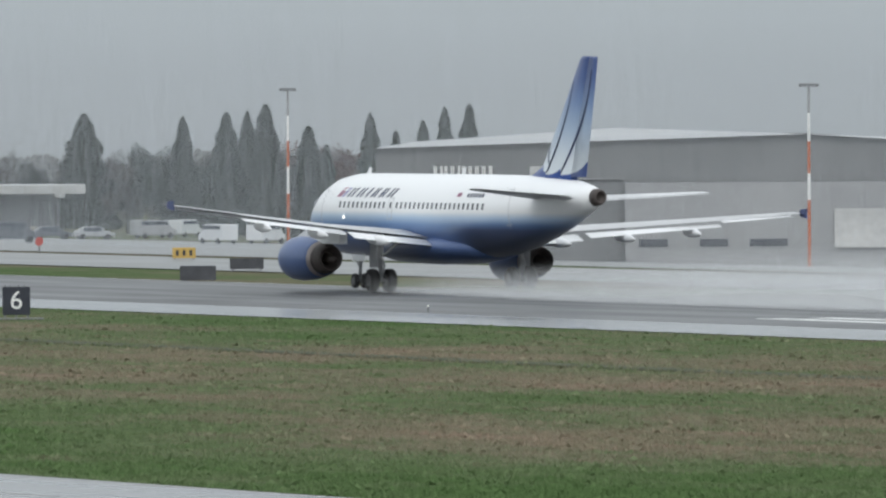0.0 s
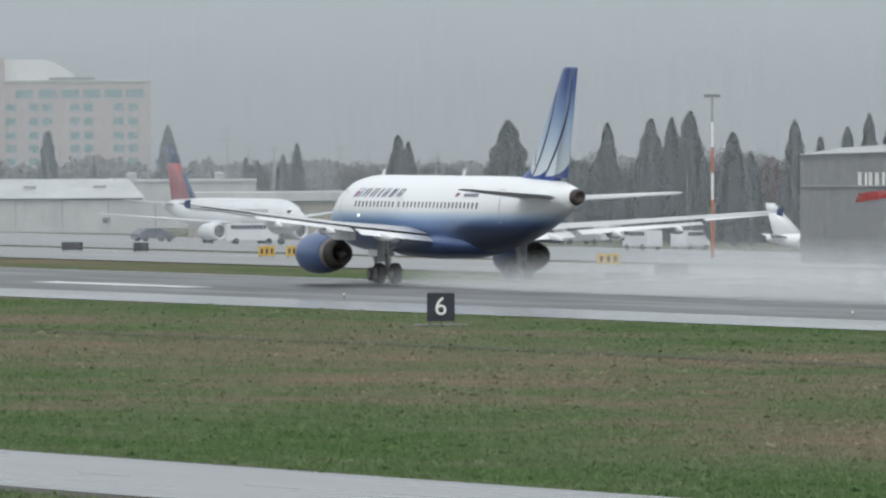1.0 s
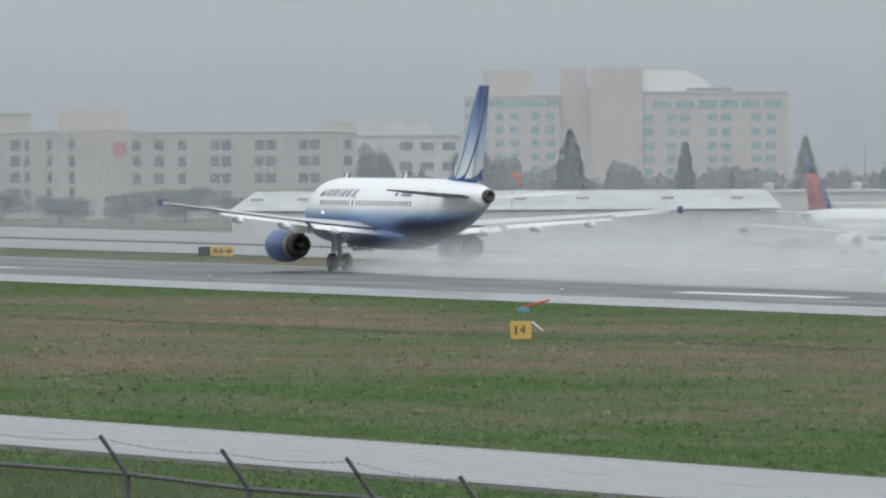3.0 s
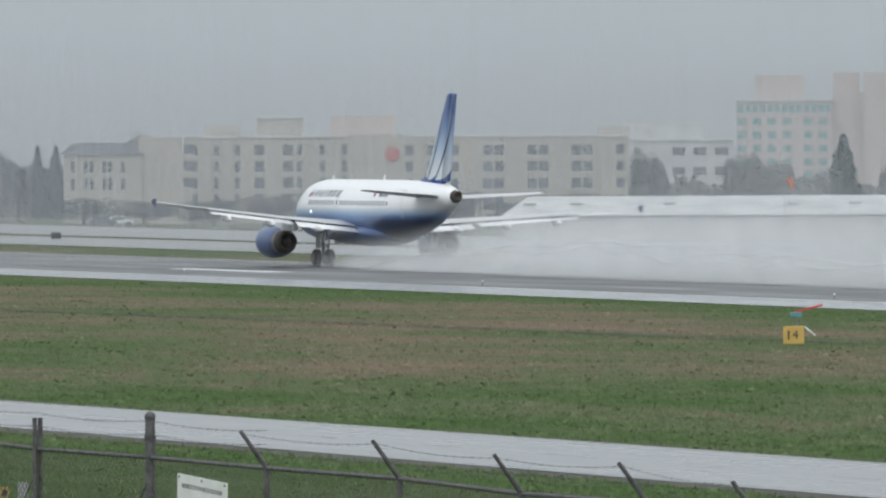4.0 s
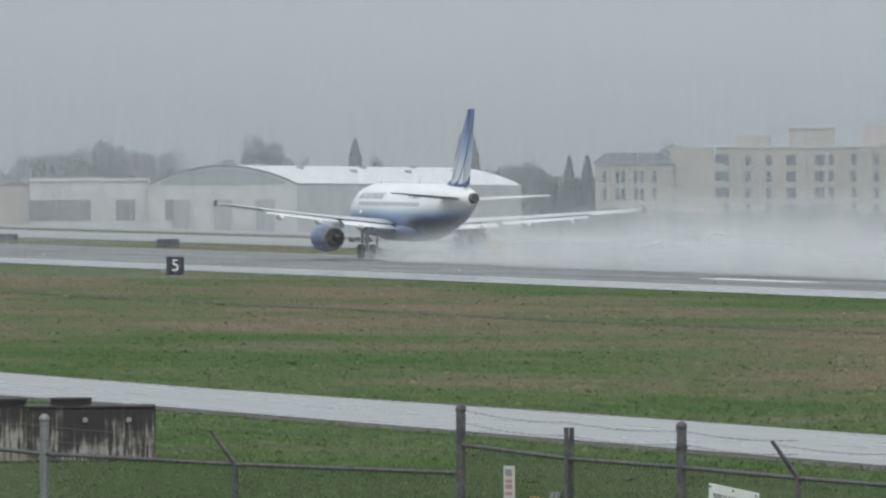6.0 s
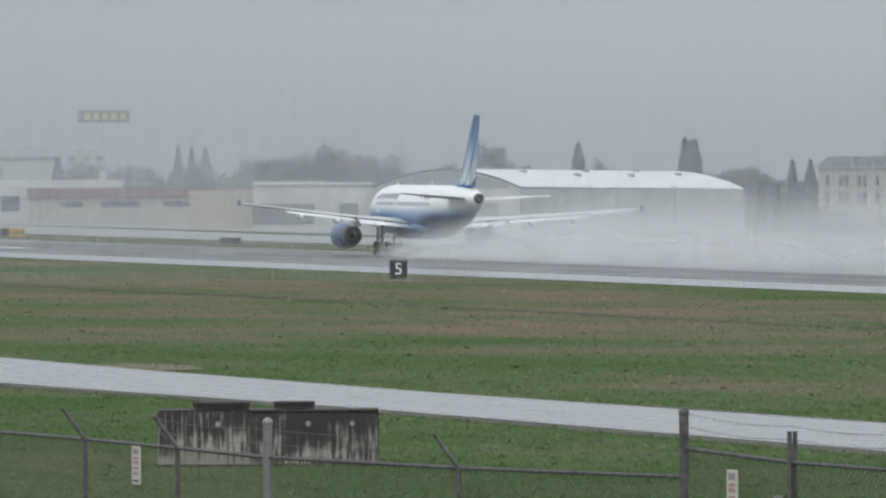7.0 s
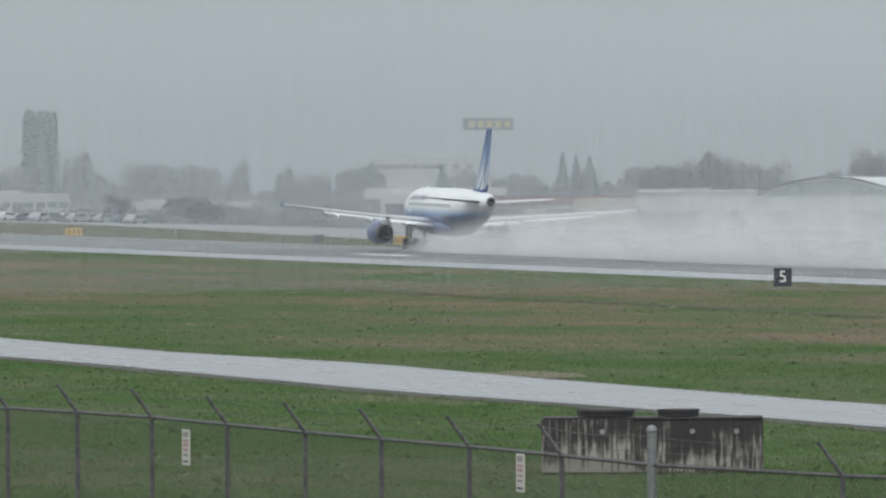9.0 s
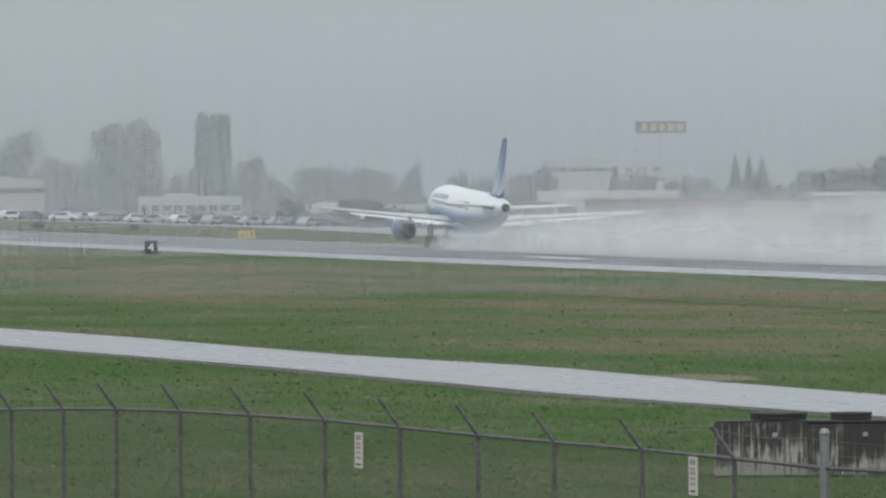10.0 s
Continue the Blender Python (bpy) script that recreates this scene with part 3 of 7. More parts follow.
    # thin dark stripes that sweep up both faces: lowest and highest point, and how the place bends on the way
    for side in (-1, 1):
        for z0, z1, ys, w in ((6.21, 7.9, (-12.0, -11.62, -12.05), 0.06), (5.89, 10.3, (-11.6, -13.3, -14.25), 0.085), (5.86, 10.9, (-13.1, -15.2, -16.1), 0.095)):
            bm = bmesh.new()
            prev = None
            for i in range(25):
                t = i / 24
                z = z0 + (z1 - z0) * t
                y = ys[0] * (1 - t) * (1 - 2 * t) + 4 * ys[1] * t * (1 - t) + ys[2] * t * (2 * t - 1)
                hw = w * (0.55 + 0.65 * math.sin(math.pi * min(t + 0.2, 1)))
                now = [bm.verts.new((side * (fin_half(z, yy) + 0.012), yy, z)) for yy in (y - hw, y + hw)]
                if prev:
                    bm.faces.new((prev[0], prev[1], now[1], now[0]))
                prev = now
            bmesh.ops.solidify(bm, geom=bm.faces[:], thickness=0.004)
            part("fin_stripe", bm, NAVY, plane)
    # tailplane and elevators
    for side in (-1, 1):
        bm = bmesh.new()
        loft(bm, [section(side * x, le, te, z, 0.1, 9, -0.06 if side < 0 else 0.0) for x, le, te, z in ((0.5, -11.8, -15.4, 4.62), (6.1, -15.25, -16.45, 5.04), (6.23, -15.6, -16.4, 5.05))])
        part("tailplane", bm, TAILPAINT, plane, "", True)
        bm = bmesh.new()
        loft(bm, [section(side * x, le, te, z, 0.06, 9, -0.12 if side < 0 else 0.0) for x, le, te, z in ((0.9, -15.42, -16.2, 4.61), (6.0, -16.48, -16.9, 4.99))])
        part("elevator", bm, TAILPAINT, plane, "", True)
    # wings
    for side in (-1, 1):
        spans = (1.0, 3.0, 6.4, 9.0, 12.0, 15.0, 17.0)
        bm = bmesh.new()
        loft(bm, [section(side * x, wing_line(x)[0], wing_line(x)[1] + (0.95 if x < 6.5 else 0.75 * (1 - (x - 6.4) / 16)), wing_line(x)[2], 0.135 - 0.0025 * x, 9, 0.02) for x in spans])
        wing = part("wing", bm, WINGPAINT, plane, "grey swept wing with shade painted on its lower skin", True)
        # inner flap, outer flap, aileron: set a little lower and aft, with a slot
        for name, xa, xb, drop, back in (("inner_flap", 2.0, 6.2, 0.22, 0.35), ("outer_flap", 6.6, 12.9, 0.17, 0.28), ("aileron", 13.1, 16.4, 0.02, 0.02)):
            bm = bmesh.new()
            secs = []
            for x in (xa, xb):
                le, te, z = wing_line(x)
                c = 1.05 if x < 6.5 else 0.8 * (1 - (x - 6.4) / 18)
                zz = z - drop - 0.06
                secs.append(section(side * x, te + c - back, te - back * 0.9, zz, 0.12, 7, 0.30 if name != "aileron" else -0.16 if side < 0 else 0.16))
            loft(bm, secs)
            # same paint on both ailerons; the near one's shade comes from the darker colour
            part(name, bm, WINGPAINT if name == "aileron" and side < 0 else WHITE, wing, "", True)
        # slats along the leading edge
        for xa, xb in ((2.6, 5.0), (6.6, 9.1), (9.2, 11.7), (11.8, 14.2), (14.3, 16.5)):
            bm = bmesh.new()
            loft(bm, [section(side * x, wing_line(x)[0] + 0.28, wing_line(x)[0] - 0.18, wing_line(x)[2] - 0.1, 0.3, 5) for x in (xa, xb)])
            part("slat", bm, GREYMET, wing, "", True)
        # flap track fairings
        for x, ln in ((4.9, 3.0), (8.3, 2.6), (11.6, 2.3)):
            le, te, z = wing_line(x)
            bm = bmesh.new()
            loft(bm, [[(side * x + 0.17 * w * math.cos(a), te + 1.3 - ln * s, z - 0.42 - 0.16 * s + 0.26 * w * math.sin(a)) for a in [i * math.pi / 5 for i in range(10)]] for s, w in ((0, 0.1), (0.2, 0.8), (0.5, 1), (0.8, 0.7), (1, 0.08))])
            part("flap_fairing", bm, WHITE, wing, "white flap track fairing", True)
        # wingtip fence
        bm = bmesh.new()
        le, te, z = wing_line(17.02)
        prof = [(le - 0.95, z), (le - 1.25, z + 0.2), (te - 0.05, z + 0.22), (te + 0.05, z), (te - 0.05, z - 0.26), (le - 1.2, z - 0.18)]
        plate(bm, [(side * 17.09, y, zz) for y, zz in prof], 0.04)
        part("wingtip_fence", bm, FENCE_BLUE, wing, "blue wingtip fence")
    # engines
    for side in (-1, 1):
        x, z = side * 5.75, 1.52
        prof = [(6.05, 0.86), (5.98, 0.98), (5.6, 1.07), (4.8, 1.11), (3.8, 1.06), (3.0, 0.94), (2.5, 0.84)]
        bm = bmesh.new()
        outer = [[(x + r * math.cos(a), y, z + r * math.sin(a)) for a in [i * math.pi / 16 for i in range(32)]] for y, r in prof]
        inner = [[(x + r * math.cos(a), y, z + r * math.sin(a)) for a in [i * math.pi / 16 for i in range(32)]] for y, r in ((6.0, 0.80), (5.3, 0.76))]
        loft(bm, inner[::-1] + outer, True)
        nac = part("engine", bm, BLUE, plane, "dark blue engine nacelle", True)
        bm = bmesh.new()
        rear = [[(x + r * math.cos(a), y, z + 0.03 + r * math.sin(a)) for a in [i * math.pi / 16 for i in range(32)]] for y, r in ((2.52, 0.79), (2.1, 0.72), (1.7, 0.62), (1.66, 0.55), (2.1, 0.5))]
        loft(bm, rear, True)
        part("exhaust_nozzle", bm, NACELLE_REAR, nac, "brownish bare-metal nozzle", True)
        bm = bmesh.new()
        rod(bm, (x, 2.3, z), (x, 1.0, z), 0.36, 0.06, 18)
        part("exhaust_plug", bm, NACELLE_REAR, nac, "", True)
        bm = bmesh.new()
        loft(bm, [[(x + r * math.cos(a), y, z + r * math.sin(a)) for a in [i * math.pi / 16 for i in range(32)]] for y, r in ((2.75, 0.893), (2.52, 0.85), (2.42, 0.80))], False)
        part("nozzle_lip", bm, LIPMETAL, nac, "bright bare-metal ring", True)
        bm = bmesh.new()
        le, te, wz = wing_line(5.75)
        loft(bm, [[(x + 0.2 * s, y, zz) for s, zz in ((-1, z + 0.75), (1, z + 0.75), (1, top), (-1, top))] for y, top in ((5.4, z + 1.1), (3.5, wz + 0.15), (2.4, wz + 0.1), (0.2, wz - 0.2))])
        part("pylon", bm, WINGGREY, nac)
        bm = bmesh.new()
        box(bm, (x + side * -0.92, 4.9, z + 0.80), (0.05, 0.9, 0.4), None, 0.02)
        part("nacelle_strake", bm, BLUE, nac)
    # undercarriage
    def wheel(x, y, r, w, gear, name="wheel"):
        bm = bmesh.new()
        prof = [(-w / 2, r * 0.55), (-w / 2, r * 0.86), (-w * 0.36, r * 0.97), (0, r), (w * 0.36, r * 0.97), (w / 2, r * 0.86), (w / 2, r * 0.55)]
        loft(bm, [[(dx, rr * math.cos(a), rr * math.sin(a)) for a in [i * math.pi / 14 for i in range(28)]] for dx, rr in prof])
        tyre = part("tyre", bm, DARK, gear, "black rubber tyre", True)
        tyre.matrix_basis = Matrix.Translation((x, y, r))
        bm = bmesh.new()
        rod(bm, (-w / 2 - 0.02, 0, 0), (w / 2 + 0.02, 0, 0), r * 0.5, None, 18)
        rim = part("rim", bm, DARKMET, gear, "dark grey wheel rim")
        rim.matrix_basis = Matrix.Translation((x, y, r))
        return [tyre, rim]
    spins = []
    for side in (-1, 1):
        bm = bmesh.new()
        x = side * 3.8
        rod(bm, (x, 0, 0.55), (x, 0.1, 2.9), 0.11, 0.16, 14)
        rod(bm, (x - 0.65, 0, 0.585), (x + 0.65, 0, 0.585), 0.09, None, 12)
        rod(bm, (x, 0, 1.7), (x - side * 1.3, 0.3, 2.7), 0.07, None, 8)
        rod(bm, (x, -0.2, 0.8), (x, -0.45, 1.3), 0.05, None, 8)
        rod(bm, (x, -0.45, 1.3), (x, -0.1, 1.75), 0.05, None, 8)
        gear = part("main_gear", bm, GREYMET, plane, "grey main gear leg with twin wheels", True)
        gear.matrix_basis = Matrix.Translation((0, 0, x * math.tan(radians(BANK))))
        for dx in (-0.46, 0.46):
            spins += wheel(x + dx, 0, 0.585, 0.42, gear)
        bm = bmesh.new()
        box(bm, (x + side * 0.32, 0.15, 1.95), (0.05, 1.0, 1.5), None, 0.02)
        part("gear_door", bm, GREYMET, gear, "grey gear leg door")
    bm = bmesh.new()
    rod(bm, (0, 11.04, 0.38), (0, 10.9, 2.2), 0.08, 0.1, 12)
    rod(bm, (-0.35, 11.04, 0.38), (0.35, 11.04, 0.38), 0.06, None, 10)
    rod(bm, (0, 11.0, 1.0), (0, 12.2, 2.0), 0.05, None, 8)
    gear = part("nose_gear", bm, GREYMET, plane, "grey nose gear leg with twin wheels", True)
    for dx in (-0.25, 0.25):
        spins += wheel(dx, 11.04, 0.38, 0.22, gear)
    for side in (-1, 1):
        bm = bmesh.new()
        box(bm, (side * 0.45, 10.2, 1.65), (0.04, 1.5, 0.55), None, 0.015)
        part("nose_gear_door", bm, WHITE, gear, "white nose gear door")
    # antennas, beacon, tail and side lights
    for y, z in ((10.4, 5.76), (-1.0, 5.8)):
        bm = bmesh.new()
        plate(bm, [(0, y, z - 0.08), (0, y - 0.5, z - 0.08), (0, y - 0.62, z + 0.33), (0, y - 0.4, z + 0.33)], 0.02)
        part("blade_antenna", bm, WHITE, plane)
    bm = bmesh.new()
    box(bm, (-1.985, 8.71, 3.58), (0.06, 0.20, 0.17), None, 0.02)
    part("side_lamp", bm, LAMP, plane, "small bright wing inspection lamp", True)
    return plane, spins


airliner, spinning = build_airliner()


# ---- airfield signs and lights ----
BLACKFACE = surface("black_sign_face", (0.022, 0.025, 0.036), (0.036, 0.040, 0.054), 2.0, 0.45)
YELLOW = surface("yellow_sign_face", (0.48, 0.32, 0.085), (0.57, 0.39, 0.12), 2.0, 0.45)
SIGNWHITE = plain("white_numeral", (0.82, 0.82, 0.80), 0.4)


def lettering(name, body, size, m, mat, parent, label="", deep=0.006):
    cu = bpy.data.curves.new(name, "FONT")
    cu.body, cu.size, cu.align_x, cu.align_y, cu.extrude = body, size, "CENTER", "CENTER", deep
    tmp = new("tmp", cu)
    me = bpy.data.meshes.new_from_object(tmp.evaluated_get(bpy.context.evaluated_depsgraph_get()))
    bpy.data.objects.remove(tmp)
    me.materials.append(mat)
    ob = new(name, me)
    ob.parent, ob.matrix_basis = parent, m
    if label:
        ob["label"] = label
    return ob


def facing(p):
    """Upright frame at p whose -Y looks back to the eye."""
    return Matrix.Translation(p) @ Matrix.Rotation(-math.atan2(p[0], p[1]), 4, "Z")


def distance_sign(number, y):
    s = thing("distance_sign", facing((200.6, y, 0)), "black runway distance sign with a white " + number, "sign", "runway distance signs")
    bm = bmesh.new()
    box(bm, (0, 0, 0.80), (1.22, 0.32, 1.24), None, 0.03)
    part("panel", bm, BLACKFACE, s)
    lettering("numeral", number, 1.15, Matrix.Translation((0, -0.172, 0.80)) @ Matrix.Rotation(radians(90), 4, "X"), SIGNWHITE, s, "white numeral")
    for x in (-0.5, 0, 0.5):
        bm = bmesh.new()
        box(bm, (x, 0, 0.10), (0.07, 0.07, 0.22))
        part("leg", bm, STEEL, s)
    for x in (-0.48, -0.28, 0.1, 0.35):
        bm = bmesh.new()
        box(bm, (x, 0, 1.45), (0.05, 0.05, 0.10))
        part("lifting_eye", bm, STEEL, s)
    bm = bmesh.new()
    box(bm, (0, 0, 0.01), (2.4, 0.9, 0.06), None, 0.02)
    part("concrete_pad", bm, APRON, s)


for number, y in (("6", 486.8), ("5", 791.6), ("4", 1096.4)):
    distance_sign(number, y)


SIGNBACK = surface("weathered_sign_back", (0.042, 0.044, 0.05), (0.07, 0.073, 0.08), 2.0, 0.5)


def guidance_sign(p, width, height, dark_part, lit=True):
    """Taxiway sign: a box on short legs, with a yellow face or seen from its dark back."""
    s = thing("guidance_sign", facing(p), "yellow taxiway sign with dark marks on short legs" if lit else "low dark taxiway sign seen from its back", "sign", "taxiway signs")
    bm = bmesh.new()
    box(bm, (0, 0, height / 2 + 0.12), (width, 0.25, height), None, 0.03)
    part("panel", bm, YELLOW if lit else SIGNBACK, s)
    if lit:
        w = width * dark_part
        if w:
            bm = bmesh.new()
            box(bm, (-width / 2 + w / 2, -0.13, height / 2 + 0.12), (w, 0.03, height * 0.94))
            part("dark_face", bm, BLACKFACE, s)
        x0, n = -width / 2 + w, 3
        if dark_part:
            n = 0
            lettering("wording", "A4", height * 0.95, Matrix.Translation((x0 + (width - w) * 0.32, -0.135, height / 2 + 0.12)) @ Matrix.Rotation(radians(90), 4, "X"), BLACKFACE, s)
            bm = bmesh.new()
            box(bm, (x0 + (width - w) * 0.76, -0.13, height / 2 + 0.12), ((width - w) * 0.26, 0.02, height * 0.14))
            for sg in (-1, 1):
                box(bm, (0, 0, 0), (height * 0.36, 0.02, height * 0.13), Matrix.Translation((x0 + (width - w) * 0.84, -0.13, height / 2 + 0.12 + sg * height * 0.12)) @ Matrix.Rotation(radians(sg * 42), 4, "Y"))
            part("arrow", bm, BLACKFACE, s)
        for i in range(n):
            bm = bmesh.new()
            box(bm, (x0 + (width - w) * (i + 0.7) / (n + 0.4), -0.13, height / 2 + 0.12), ((width - w) * 0.12, 0.02, height * 0.5))
            part("mark_bar", bm, BLACKFACE, s)
    for x in (-width * 0.4, width * 0.4):
        bm = bmesh.new()
        box(bm, (x, 0, 0.06), (0.08, 0.08, 0.2))
        part("leg", bm, STEEL, s)


for p, w, h, d, lit in (
    ((293.5, 684.8, -0.60), 1.44, 0.67, 0.0, True),
    ((292.4, 735.0, -0.60), 1.05, 0.67, 0.0, True),
    ((291.1, 736.6, -0.60), 1.12, 0.67, 0.0, True),
    ((272.1, 824.3, -0.60), 2.58, 0.70, 0.33, True),
    ((263.1, 930.5, -0.60), 2.15, 0.91, 0.0, True),
    ((284.5, 1008.6, -0.60), 1.29, 0.69, 0.0, True),
    ((267.2, 1218.0, -0.60), 2.53, 0.88, 0.35, True),
    ((260.9, 1364.3, -0.60), 1.97, 0.85, 0.0, True),
    ((260.3, 605.4, -0.60), 1.99, 0.81, 0, False),
    ((279.1, 641.9, -0.60), 1.98, 0.63, 0, False),
    ((292.1, 775.8, -0.60), 1.49, 0.55, 0, False),
    ((293.7, 766.7, -0.60), 1.05, 0.58, 0, False),
    ((291.9, 849.2, -0.60), 1.57, 0.59, 0, False),
    ((291.2, 1002.6, -0.60), 0.84, 0.54, 0, False),
    ((262.7, 1039.3, -0.60), 2.03, 0.76, 0, False),
    ((290.9, 1077.4, -0.60), 2.32, 0.42, 0, False),
    ((266.1, 1252.0, -0.60), 1.09, 0.79, 0, False),
    ((267.5, 1121.5, -0.60), 2.07, 0.60, 0, False),
    ((277.0, 1526.1, -0.60), 1.03, 0.66, 0, False),
    ((270.0, 1558.8, -0.60), 1.79, 0.75, 0, False),
):
    guidance_sign(p, w, h, d, lit)

# runway edge lights, 200 ft apart
EDGE_GLASS = plain("edge_lamp_glass", (0.9, 0.9, 0.85), 0.2, 0.5, 0, 0.35)
for k in range(-2, 18):
    for x in (221.3,):
        lamp = thing("runway_edge_light", Matrix.Translation((x, 488.6 + 61 * k, lift(x))), "small white runway edge light on a short stem", "runway light", "runway edge lights")
        bm = bmesh.new()
        rod(bm, (0, 0, 0), (0, 0, 0.26), 0.035, None, 8)
        part("stem", bm, STEEL, lamp)
        bm = bmesh.new()
        bmesh.ops.create_uvsphere(bm, u_segments=10, v_segments=6, radius=0.045, matrix=Matrix.Translation((0, 0, 0.30)))
        part("lens", bm, EDGE_GLASS, lamp, "", True)

# yellow equipment box with a tilting arm in the infield
TEAL = plain("teal_paint", (0.10, 0.28, 0.30), 0.5)
eq = thing("equipment_box", facing((176.2, 491.4, 0.00)), "yellow infield equipment box with a dark numeral", "equipment box")
bm = bmesh.new()
box(bm, (0, 0, 0.45), (0.92, 0.5, 0.78), None, 0.03)
part("cabinet", bm, YELLOW, eq)
lettering("numeral", "4", 0.55, Matrix.Translation((0.08, -0.265, 0.45)) @ Matrix.Rotation(radians(90), 4, "X"), BLACKFACE, eq)
bm = bmesh.new()
box(bm, (-0.22, -0.256, 0.45), (0.08, 0.012, 0.4))
part("mark_bar", bm, BLACKFACE, eq)
bm = bmesh.new()
box(bm, (0, 0, 0), (0.62, 0.5, 0.05), Matrix.Translation((0.72, 0, 0.62)) @ Matrix.Rotation(radians(40), 4, "Y"), 0.01)
part("lid_flap", bm, SIGNWHITE, eq, "white hinged flap")
vane = thing("tilting_arm", facing((179.7, 500.7, 0.00)), "teal bracket holding a red tilted arm behind the box", "equipment arm")
bm = bmesh.new()
rod(bm, (0, 0, 0), (0, 0, 1.1), 0.04, None, 8)
part("post", bm, STEEL, vane)
bm = bmesh.new()
box(bm, (-0.05, 0, 1.18), (0.55, 0.2, 0.22), Matrix.Translation((0, 0, 0)), 0.03)
part("bracket", bm, TEAL, vane, "teal bracket")
bm = bmesh.new()
rod(bm, (-0.35, 0, 1.2), (1.15, 0, 1.62), 0.045, None, 8)
part("arm", bm, RED, vane, "red arm")

# ---- concrete vault beside the road ----
def stained_concrete(name, shift):
    m, n, l, bsdf = nodes_of(name)
    co = n.new("ShaderNodeTexCoord")
    mp = n.new("ShaderNodeMapping")
    mp.inputs["Scale"].default_value = (10.0, 10.0, 0.8)
    l.new(co.outputs["Object"], mp.inputs["Vector"])
    n1 = n.new("ShaderNodeTexNoise")
    n1.inputs["Scale"].default_value, n1.inputs["Detail"].default_value = 1.0, 7
    l.new(mp.outputs[0], n1.inputs["Vector"])
    n2 = n.new("ShaderNodeTexNoise")
    n2.inputs["Scale"].default_value, n2.inputs["Detail"].default_value = 1.5, 6
    l.new(co.outputs["Object"], n2.inputs["Vector"])
    sp = n.new("ShaderNodeSeparateXYZ")
    l.new(co.outputs["Object"], sp.inputs[0])
    a = n.new("ShaderNodeMath")
    a.operation = "MULTIPLY_ADD"
    l.new(sp.outputs["Z"], a.inputs[0])
    a.inputs[1].default_value = -0.20
    l.new(n1.outputs["Fac"], a.inputs[2])
    b = n.new("ShaderNodeMath")
    b.operation = "MULTIPLY_ADD"
    l.new(n2.outputs["Fac"], b.inputs[0])
    b.inputs[1].default_value = 0.7
    l.new(a.outputs[0], b.inputs[2])
    r = ramp_node(n, [(p + shift, c) for p, c in ((0.44, (0.030, 0.027, 0.028)), (0.56, (0.060, 0.053, 0.050)), (0.63, (0.15, 0.137, 0.125)), (0.74, (0.30, 0.28, 0.255)))])
    l.new(b.outputs[0], r.inputs["Fac"])
    l.new(r.outputs["Color"], bsdf.inputs["Base Color"])
    bsdf.inputs["Roughness"].default_value = 0.75
    return m


VAULT = stained_concrete("stained_concrete", 0.17)
VAULT_PALE = stained_concrete("streaked_concrete", 0.07)
vault = thing("concrete_vault", facing((85.8, 354.8, 0.00)), "black-stained concrete utility vault with two round hatches", "utility vault")
bm = bmesh.new()
box(bm, (-1.98 , 1.3, 0.84), (2.85, 2.6, 1.66), None, 0.04)
part("chamber", bm, VAULT_PALE, vault)
bm = bmesh.new()
box(bm, (1.41 , 1.35, 0.82), (3.90, 2.6, 1.62), None, 0.04)
part("chamber", bm, VAULT, vault)
bm = bmesh.new()
box(bm, (0, 1.36, 1.66), (6.74, 2.64, 0.07), None, 0.02)
part("cap_slab", bm, VAULT, vault)
for x, r in ((-1.45, 0.91), (0.78, 0.66)):
    bm = bmesh.new()
    rod(bm, (x, 1.3, 1.72), (x, 1.3, 1.86), r * 0.95, None, 24)
    rod(bm, (x, 1.3, 1.86), (x, 1.3, 1.93), r, r * 0.98, 24)
    part("hatch", bm, VAULT, vault, "round hatch cover", False)
for x in (-1.55, 1.21, 2.55):
    bm = bmesh.new()
    box(bm, (x, -0.01, 1.27), (0.16, 0.06, 0.16), None, 0.03)
    part("patch", bm, plain("old_mortar", (0.36, 0.36, 0.35)), vault, "pale mortar patch")

# ---- chain-link fence on the bank ----
WIRE = plain("galvanised_wire", (0.11, 0.105, 0.085), 0.5, 0.4, 0.0)
POSTMAT = surface("weathered_post", (0.035, 0.033, 0.036), (0.14, 0.132, 0.136), 14.0, 0.55, 0.4, 0.1, 0.0)


def mesh_panel(bm, a, b, low):
    """Diamond mesh as thin ribbons between two rail ends, down to low metres below the rail."""
    a, b = Vector(a), Vector(b)
    along = b - a
    ln = along.length
    ux = along / ln
    hgt, pitch, t = low, 0.072, 0.0052
    side = Vector((ux.y, -ux.x, 0)).normalized()
    s = -hgt
    while s < ln:
        for sg in (1, -1):
            lo, hi = (s, s + hgt) if sg > 0 else (s + hgt, s)
            # clip to the bay
            p0, p1 = 0.0, 1.0
            d = hi - lo
            for lim, up in ((0, True), (ln, False)):
                q = (lim - lo) / d
                if (d > 0) == up:
                    p0 = max(p0, q)
                else:
                    p1 = min(p1, q)
            if p1 - p0 > 0.01:
                q0 = a + ux * (lo + d * p0) + Vector((0, 0, -hgt + hgt * p0))
                q1 = a + ux * (lo + d * p1) + Vector((0, 0, -hgt + hgt * p1))
                off = (ux * (0.7 * t) + Vector((0, 0, -sg * 0.7 * t)))
                vs = [bm.verts.new(q) for q in (q0 - off, q0 + off, q1 + off, q1 - off)]
                bm.faces.new(vs)
        s += pitch


